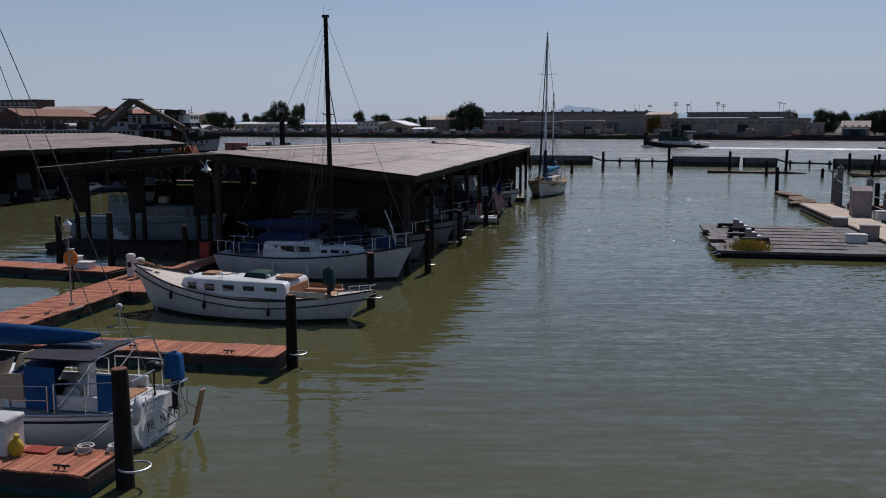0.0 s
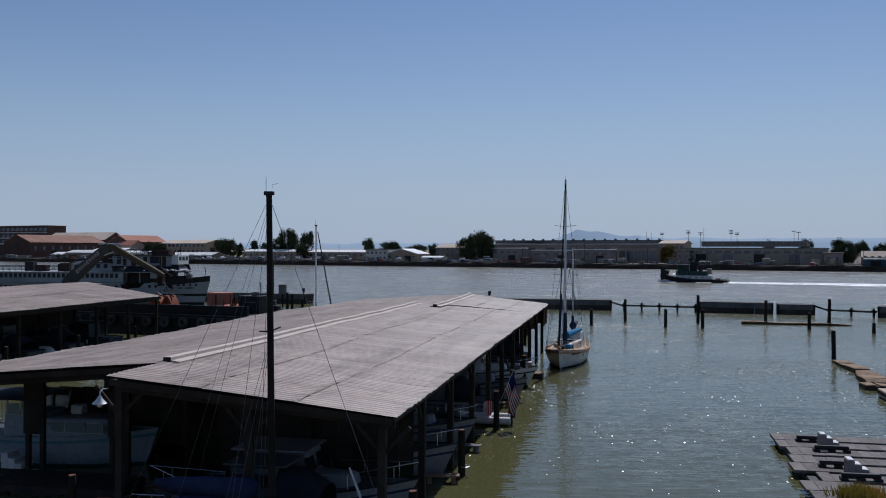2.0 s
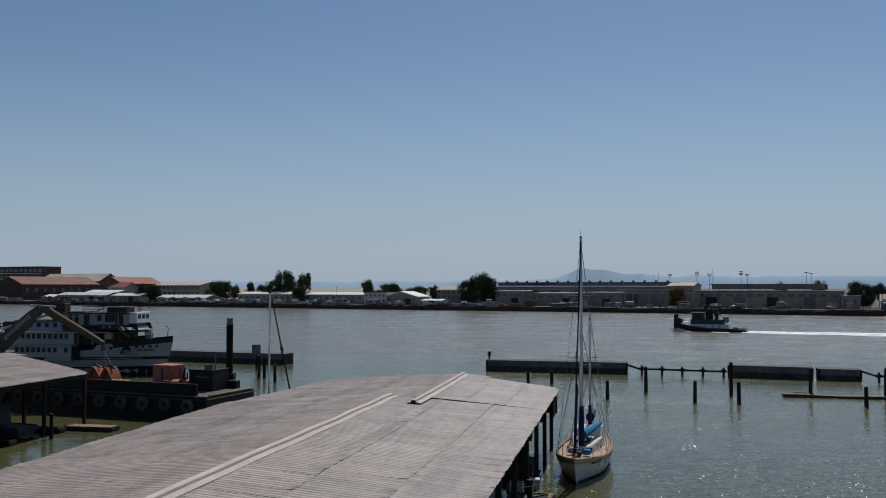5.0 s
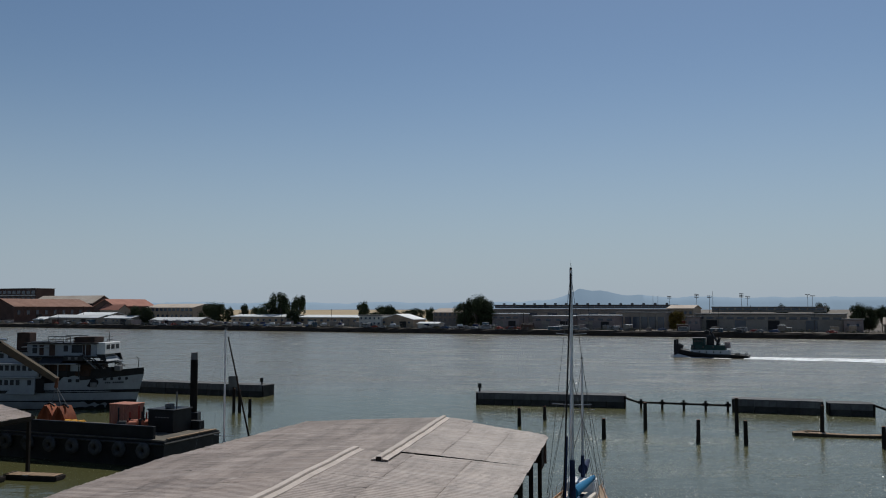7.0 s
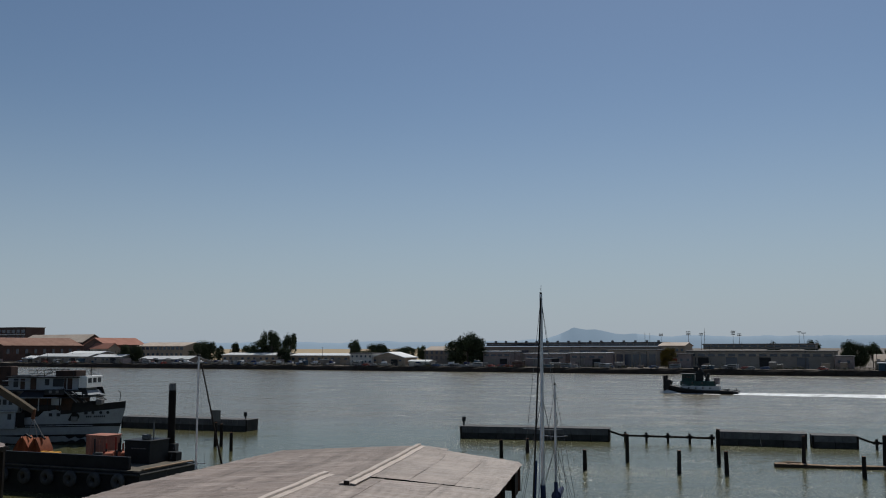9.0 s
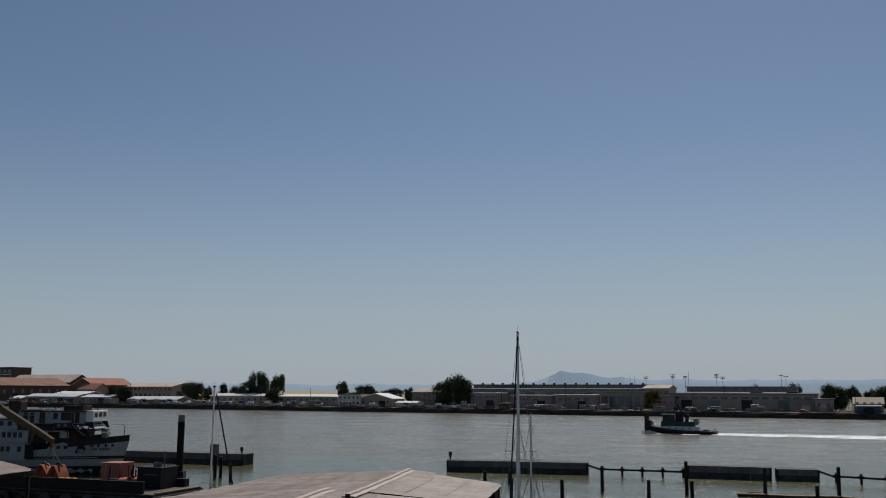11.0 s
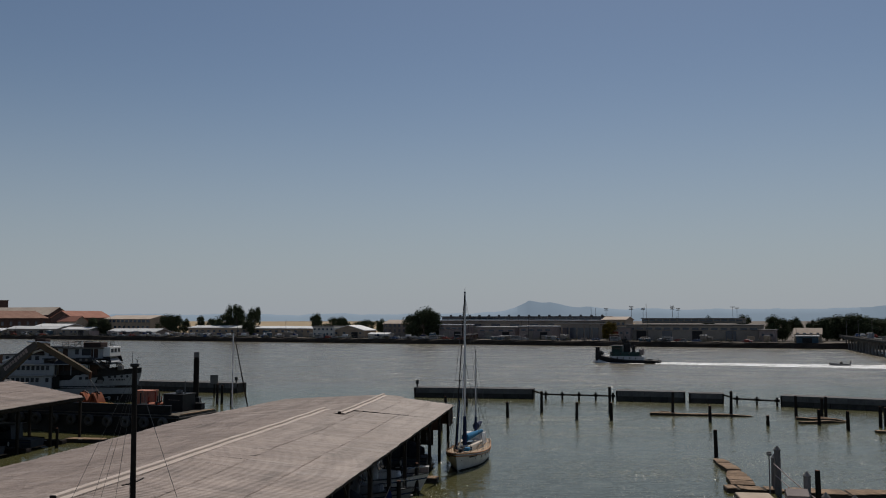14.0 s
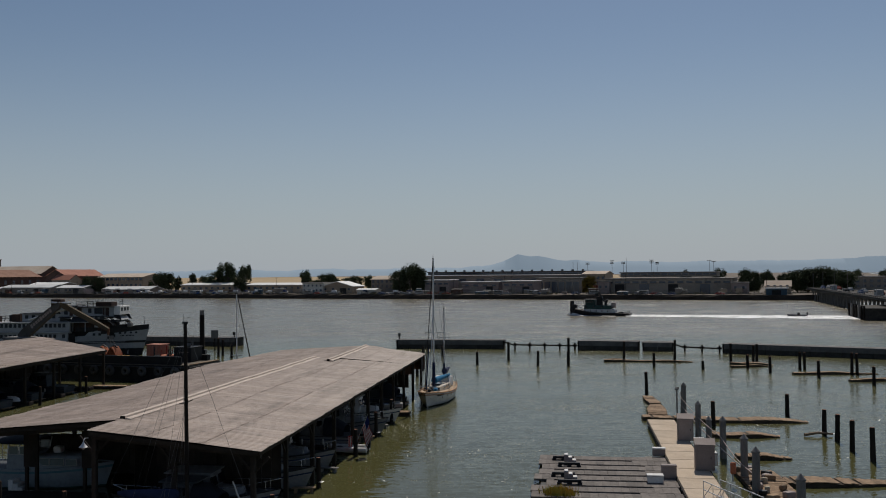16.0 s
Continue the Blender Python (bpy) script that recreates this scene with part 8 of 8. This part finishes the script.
building(-46, -27, 62, 18, 10.4, 12.6, WARMW, TANROOF, "brownish building with pale roof", "building", "along", ((9.0, 1.4, 1.8, 6), (6.0, 1.4, 1.8, 6)))
building(-12, 92, 60, 40, 11.9, 12.3, WARMW, GREYBOX, "very long brownish grey warehouse", "warehouse", "flat", ((9.6, 5.4, 1.3, 9),), ((.06, 6, 5, DARK), (.2, 6, 5, GREYW), (.35, 6, 5, DARK)))
building(-10, 90, 70, 18, 14.2, 14.6, GREYROOF, DARKROOF, "dark glazed clerestory along the long warehouse roof", "roof_monitor", "flat", ((13.5, 3.4, .9, 27),), base=12.6)
for s0, s1, bk, z in ((8, 23, 25, 10.3), (29, 51, 30, 9.2), (55, 73, 25, 9.6)):
    building(s0, s1, bk, 14, z - .6, z, GREYBOX, WHITEROOF, "pinkish grey flat-roofed shed before the long warehouse", "shed", "flat", ((z - 2.4, 2.6, .9, 4),), ((.3, 4, 4, GREYW), (.75, 4, 4, DARK)))
building(68, 93, 46, 13, 10.4, 10.8, GREYW, GREYROOF, "hall with tall blue-grey glazed doors", "hall", "flat", (), tuple(((k + .5) / 6, 3.2, 6.2, HGLASS) for k in range(6)))
building(91, 104, 60, 20, 12.8, 14.4, TAN, TANROOF, "tan building with low roof", "hall", "along", ((10.5, 1.4, 1.4, 5), (7.5, 1.4, 1.4, 5)), ((.5, 5, 4, RED),))
building(111, 175, 30, 34, 9.9, 10.7, GREYW, GREYROOF, "large grey industrial hall with roof monitor", "industrial_hall", "flat", ((8.2, 3.2, 1.0, 14),), ((.12, 5, 5, DARK), (.32, 5, 5, HGLASS), (.55, 5, 5, DARK), (.8, 5, 5, HGLASS)))
building(117, 167, 40, 14, 13.1, 13.6, GREYW, GREYROOF, "raised roof monitor of the grey hall with a strip of panes", "roof_monitor", "flat", ((12.4, 3.0, .9, 14),), base=10.9)
building(108, 114, 25, 8, 8.6, 8.9, GREYBOX, GREYROOF, "small pinkish annex beside the grey hall", "annex", "flat", ((6, 1.2, 1.2, 2),))
building(175.5, 183, 25, 12, 7.7, 8.1, GREYBOX, GREYROOF, "small pinkish annex beside the grey hall", "annex", "flat", ((5.5, 1.2, 1.2, 2),))
building(191.5, 203, 21, 10, 6.2, 8.9, TAN, TANROOF, "tan gabled house near the bridge", "gabled_house", "along", ((6.0, 1.2, 1.4, 4),))
building(193, 202, 3.5, 7, 5.2, 5.8, TEALW, WHITEROOF, "teal blue boat shed at the water edge", "boat_shed", "flat", (), ((.5, 4, 2.4, DARK),))
building(226, 320, 120, 24, 9.6, 10.2, GREYW, GREYROOF, "long grey building beyond the bridge", "warehouse", "flat", ((7.4, 1.8, 1.6, 26), (4.6, 1.8, 1.2, 26)))
# roof vents on the long warehouse
for k in range(16):
    gg = Geo()
    gg.box((0, 0, .5), (1.2, 1.2, 1.0), bev=.1)
    lone("roof_vent", gg, GREYROOF, land(-8 + 6.3 * k, 79, 14.6), "small grey vent on the warehouse ridge", "roof vent", "roof vents")
# long low white-roofed boat stores beside the quay
for s0, s1, bk, zw, zr in ((-331, -320, 17, 5.2, 6.8), (-314, -268, 16, 6.6, 8.3), (-303, -273, 30, 8.4, 9.9), (-263, -239, 16, 6.4, 7.9), (-222, -203, 15, 5.2, 7.0), (-202.5, -182, 15, 5.3, 7.1)):
    building(s0, s1, bk, 13, zw, zr, WARMW if s0 > -240 else GREYW, WHITEROOF, "long low boat store with white metal roof", "boat_store", "along", ((4.6, 1.6, 1.0, 7),), ((.2, 4, 3.4, GREYW), (.7, 4, 3.4, DARK)))

# ---- trees ----
LEAF = surf("dark_tree_leaf", (.040, .052, .026), (.074, .090, .042), .8, .9, 0, 0, 4, (.06, .07, .03), .3, .25)
LEAF2 = surf("yellowing_tree_leaf", (.10, .075, .015), (.17, .12, .025), .8, .9, 0, 0, 4, rand=.2)
BARK = surf("grey_bark", (.07, .055, .045), (.11, .09, .07), 1, .95, 0, .5, 9)


def tree_mesh(seed, tall, wide, leaf, low=.18, count=30):
    """Unit tree meshes: trunk with limbs, and a crown of small leaf sprays in uneven clumps."""
    r = random.Random(seed)
    tr = Geo()
    tr.tube([(0, 0, -.3), (r.uniform(-.1, .1), 0, tall * .3), (r.uniform(-.3, .3), r.uniform(-.2, .2), tall * .62)], .05 * tall * .8, 8, .02 * tall)
    cr_ = Geo()
    clumps = []
    for i in range(count):
        a, rad = r.uniform(0, 6.28), wide * .5 * math.sqrt(r.uniform(.02, .85))
        z = tall * r.uniform(low, .88)
        rad *= 1.12 - abs(z / tall - .5) * 1.1
        c = Vector((rad * math.cos(a), rad * math.sin(a), z))
        clumps.append((c, wide * r.uniform(.12, .23)))
        tr.tube([(0, 0, tall * r.uniform(.22, .5)), c * .6 + Vector((0, 0, tall * .12)), c], .013 * tall, 5, .004 * tall)
    for c, rad in clumps:
        for k in range(340):
            d = Vector((r.gauss(0, 1), r.gauss(0, 1), r.gauss(0, .8)))
            d = d.normalized() * rad * r.uniform(.3, 1.12)
            p = c + d
            sz = wide * r.uniform(.02, .04)
            e1 = Vector((r.gauss(0, 1), r.gauss(0, 1), r.gauss(0, .6))).normalized() * sz
            e2 = Vector((r.gauss(0, 1), r.gauss(0, 1), r.gauss(0, .6))).normalized() * sz * .8
            cr_.add([p - e1, p - e2 * .6, p + e1, p + e2], [(0, 1, 2, 3)])
    return mesh("trunk", tr, BARK, True), mesh("crown", cr_, leaf)


TREES = [tree_mesh(40 + k, 10, (9, 11, 8, 13)[k], LEAF, (.18, .18, .2, .4)[k], (30, 30, 28, 20)[k]) for k in range(4)] + [tree_mesh(50, 10, 9, LEAF2), tree_mesh(61, 10, 12, LEAF, .5, 13)]


def tree(s, back, z_top, width, kind_, label, k=0):
    tm, cm = TREES[kind_]
    sc = (z_top - 2.2) / 9.7
    wd = width / ((9, 11, 8, 13, 9, 12)[kind_]) * .9
    t = thing("tree", land(s, back, 2.2, 73 * k) @ Matrix.Diagonal((wd, wd, sc, 1)), label, "tree", "far shore trees")
    part("trunk", tm, BARK, t)
    part("crown", cm, LEAF, t)


DK = "dark green broad-crowned tree on the far shore"
for k, (s, bk, zt, w, kd) in enumerate(((-245, 25, 13.4, 9, 0), (-237, 27, 12.6, 10, 1), (-198, 42, 14.8, 13, 3), (-190, 42, 14.6, 11, 1), (-197, 60, 13.2, 7, 2), (-184, 60, 14.6, 7, 0), (-176, 62, 12.6, 8, 1), (-149, 42, 16.0, 15, 0), (-139.5, 40, 22.0, 15, 5), (-126.5, 41, 20.2, 12, 5), (-121, 28, 11.5, 10, 1), (-142, 44, 13.5, 12, 1), (-112, 90, 15.6, 9, 1), (-99, 92, 13.6, 9, 0), (-92, 92, 13.4, 9, 3), (-66, 96, 13.0, 8, 2), (-9, 27, 14.8, 12, 1), (-1, 25, 17.9, 13, 3), (4, 26, 16.8, 10, 0))):
    tree(s, bk, zt, w, kd, DK, k)
for k, (s, bk, zt, w, kd) in enumerate(((181, 40, 14.2, 8, 0), (185, 42, 12.6, 7, 1), (190, 60, 12.8, 8, 3), (198, 62, 12.4, 7, 2), (205, 58, 12.6, 14, 1), (210, 60, 14.2, 16, 0), (216, 62, 14.6, 17, 1), (222, 64, 13.8, 16, 0), (228, 68, 12.6, 13, 1), (160, 120, 14.4, 9, 1), (138, 130, 14.6, 9, 2), (236, 150, 13.4, 9, 0), (252, 160, 13.0, 10, 3), (268, 160, 13.0, 9, 1))):
    tree(s, bk, zt, w, kd, DK, k + 20)
for k in range(9):
    tree(-116 + 10.5 * k, 112 + 5 * (k % 3), 9.6 + .7 * ((k * 5) % 4), 13, k % 2, "low dark hedge tree behind the workshops", k + 70)
tree(104, 25, 11.4, 7.5, 4, "yellowing tree beside the grey industrial hall", 50)
tree(101.5, 27, 10.4, 5, 4, "yellowing tree beside the grey industrial hall", 51)
# scrub and low bushes along the quay
gg = Geo()
rs_ = random.Random(77)
for k in range(260):
    s, bk, rad = rs_.uniform(-420, 215), rs_.uniform(2.5, 9) if k % 3 else rs_.uniform(60, 120), rs_.uniform(.5, 1.4)
    for j in range(26):
        p = Vector((s, bk, 2.2 + rad * .4)) + Vector((rs_.gauss(0, rad), rs_.gauss(0, rad * .6), abs(rs_.gauss(0, rad * .6))))
        e1 = Vector((rs_.gauss(0, 1), rs_.gauss(0, 1), rs_.gauss(0, 1))).normalized() * .35
        e2 = Vector((rs_.gauss(0, 1), rs_.gauss(0, 1), rs_.gauss(0, 1))).normalized() * .3
        gg.add([p - e1, p + e2, p + e1], [(0, 1, 2)])
lone("scrub", gg, surf("dull_scrub", (.055, .055, .025), (.11, .095, .045), .3, .95, 0, 0, 4), LAND, "dull green and brown scrub along the quay", "scrub", kind="stuff", smooth=False)

# ---- light masts, poles ----
for k, (s, zt, heads) in enumerate(((61.5, 20.6, 0), (64.5, 20.4, 0), (71.5, 19.8, 2), (88, 21.1, 3), (95.5, 20.0, 2), (97.5, 23.0, 0), (114, 21.2, 3), (117.5, 19.6, 2), (150.5, 20.5, 1), (153, 19.8, 1))):
    t = thing("light_mast", land(s, 150, 2.2, 0), "tall thin floodlight mast behind the warehouses", "light mast", "floodlight masts")
    gg = Geo()
    gg.tube([(0, 0, 0), (0, 0, zt - 2.2)], .16, 6, .1)
    part("pole", gg, GREYCON, t)
    for j in range(heads):
        gg = Geo()
        gg.box((0, 0, zt - 2.4 - .9 * j), (2.4, .2, .16))
        for q in range(4):
            gg.box((-1.0 + .66 * q, -.2, zt - 2.15 - .9 * j), (.42, .3, .42), bev=.05)
        part("lamp_bar", gg, GREYCON, t)
for k in range(26):
    s = -400 + 23.5 * k + 6 * math.sin(k * 2.1)
    gg = Geo()
    gg.tube([(0, 0, 0), (0, 0, 8 + 2 * (k % 3))], .12, 6, .08)
    gg.box((0, 0, 7.6 + 2 * (k % 3)), (1.8, .1, .1))
    lone("utility_pole", gg, TIMBER, land(s, 12 + 9 * (k % 4), 2.2, 20 * k), "thin dark utility pole on the far shore", "pole", "utility poles")

# ---- vehicles and small craft along the quay ----


def car_parts(paint, van=False):
    t = thing("parked_car", land(-5, 6, 2.2), "", "car", "parked vehicles")
    gg = Geo()
    if van:
        gg.prism([(-2.4, -.95), (2.4, -.95), (2.4, .95), (-2.4, .95)], .4, 2.3, .06, .03, .12)
    else:
        gg.prism([(-2.2, -.85), (2.1, -.85), (2.25, 0), (2.1, .85), (-2.2, .85)], .35, .95, .05, .02, .1)
        gg.prism([(-1.6, -.75), (.9, -.75), (.9, .75), (-1.6, .75)], .93, 1.48, .3, .02, .06)
    part("body", gg, paint, t)
    gg = Geo()
    for s in (-1, 1):
        gg.box((-.3 if not van else .2, s * (.62 if not van else .9), 1.22 if not van else 1.75), (1.7 if not van else 3.6, .16, .3 if not van else .5), bev=.05)
    part("window", gg, WINDOW, t)
    for x in (-1.35, 1.35):
        for s in (-1, 1):
            gg = Geo()
            gg.disc((x, s * .82, .33), .33, .22, 14, "y")
            wl = part("tyre", gg, RUBBER, t)
            gg = Geo()
            gg.disc((x, s * .9, .33), .19, .1, 10, "y")
            part("rim", gg, ALLOY, wl)
    return t


SILVER = surf("silver_car_paint", (.2, .205, .21), (.26, .265, .27), 1, .45, .3, 0, 5)
DULLCAR = surf("dusty_white_car_paint", (.24, .24, .235), (.32, .32, .31), 1, .5, 0, 0, 5)
BLUECAR = surf("blue_car_paint", (.03, .06, .14), (.04, .08, .18), 1, .35, 0, 0, 5)
kinds = [(car_parts(DULLCAR), "dull white parked car on the quay"), (car_parts(DARK), "dark parked car on the quay"), (car_parts(SILVER), "silver parked car on the quay"), (car_parts(DULLCAR, True), "dull white parked van on the quay"), (car_parts(RED), "red parked car on the quay"), (car_parts(BLUECAR), "blue parked car on the quay")]
rc = random.Random(31)
for k in range(64):
    src, lab = kinds[k % 6]
    s = (-330, -180, -100, 30, 120)[k % 5] + rc.uniform(-50, 62)
    c = copy_thing(src, land(min(s, 172), rc.choice((5.5, 8.5, 11)), 2.2, rc.choice((0, 180, 90, 8))))
    tagged(c, lab)
for k, (src, lab) in enumerate(kinds):
    tagged(src, lab)
    src.matrix_basis = land(-8 + 7 * k, 7, 2.2, 0)
for k in range(22):
    s = -185 + 9.0 * k + rc.uniform(-2, 2)
    if -80 < s < -10 and k % 2:
        continue
    hh = Hull(rc.uniform(6, 9), 2.6, .9, 1.4, .9, .5, .8)
    t, _ = base_boat("stored_boat", land(s, rc.uniform(7, 13), 2.75, rc.choice((80, 95, 260, 10))), hh, "small white boat stored ashore on blocks", "stored boat", "boats stored ashore", OLDWHITE, OLDWHITE, DARK, None, NAVY)
    gg = Geo()
    gg.prism(oval(-1.2, 1.8, 1.7, 1.1, r=.4), .9, 1.9, .2, .04, .06)
    part("cabin", gg, WHITE if k % 3 else NAVY, t)
    gg = Geo()
    for x in (-1.8, 1.6):
        gg.box((x, 0, -.4), (.4, 1.6, .5))
    part("cradle", gg, TIMBER, t)
rq = random.Random(41)
for k in range(52):
    s = rq.uniform(-400, 195)
    wd, dp, ht_ = rq.uniform(2, 7), rq.uniform(2, 3), rq.uniform(1.2, 3.2)
    gg = Geo()
    gg.box((0, 0, ht_ / 2), (wd, dp, ht_), bev=.05)
    t = thing("storage_container", land(s, rq.uniform(12, 24), 2.2, rq.choice((0, 0, 90, 12))), "box-shaped store or trailer on the far shore yard", "container", "yard boxes")
    part("body", gg, (TAN, GREYW, GREYBOX, TEALW, BRICK, GREYW)[k % 6], t)
    gg = Geo()
    gg.box((0, 0, ht_ + .06), (wd + .15, dp + .15, .12), bev=.03)
    part("roof", gg, (GREYROOF, WHITEROOF)[k % 2], t)
gg = Geo()
for k in range(260):
    gg.tube([(-420 + 2.4 * k, 0, 0), (-420 + 2.4 * k, 0, 1.5)], .06, 4)
gg.box((-108, 0, 1.4), (626, .06, .08))
gg.box((-108, 0, .8), (626, .05, .06))
lone("quay_fence", gg, GREYCON, LAND @ pose(0, 4.2, 2.2), "thin grey fence along the far quay", "fence", kind="stuff", smooth=False)

# ---- road bridge ----
bp0, bp1 = Vector((197, 400, 0)), Vector((122, 165, 0))
bd = bp1 - bp0
br = thing("road_bridge", at(bp0.x, bp0.y, 0, math.degrees(math.atan2(bd.y, bd.x))), "low concrete trestle road bridge with railings", "bridge")
LB = bd.length
gg = Geo()
gg.box((LB / 2, 0, 5.1), (LB + 20, 9.5, .8), bev=.08)
part("deck", gg, DARKCON, br)
for s in (-1, 1):
    gg = Geo()
    gg.box((LB / 2, s * 4.7, 5.95), (LB + 20, .2, .25), bev=.03)
    for k in range(int(LB / 3)):
        gg.box((k * 3, s * 4.7, 5.7), (.2, .18, .7))
    part("parapet", gg, CAPCON, br, smooth=False)
for k in range(21):
    gg = Geo()
    for y in (-3.8, -1.3, 1.3, 3.8):
        gg.tube([(3 + k * 7, y, -1), (3 + k * 7, y * .95, 4.2)], .3, 8)
    gg.box((3 + k * 7, 0, 4.4), (1.0, 9.0, .7), bev=.05)
    part("trestle", gg, GREYCON, br)
gg = Geo()
gg.box((163, -3, 1.2), (26, 18, 4.2), bev=.1)
part("pier", gg, DARKCON, br, "dark timbered bridge pier")
for k in range(7):
    gg = Geo()
    gg.tube([(151 + 4 * k, -12.2, -1), (151 + 4 * k, -12.2, 3.9)], .3, 8)
    part("pier_pile", gg, GREYCON if k % 3 == 1 else PILE, br)
for k in range(16):
    src, lab = kinds[(k * 5) % 6]
    c = copy_thing(src, br.matrix_basis @ pose(8 + 14.5 * k + 3 * math.sin(k * 3), -2.2 if k % 2 else 2.2, 5.5, 0, 0, 180 * (k % 2)))
    tagged(c, lab.replace("parked ", "").replace("on the quay", "driving across the road bridge"), "car", "cars on the bridge")
for k in range(8):
    gg = Geo()
    gg.tube([(0, 0, 0), (0, 0, 7), (0, 1.4, 7.3)], .09, 6, .06)
    lone("street_lamp", gg, GREYCON, br.matrix_basis @ pose(10 + 30 * k, -4.4, 5.5), "thin grey street lamp on the road bridge", "street lamp", "bridge lamps")
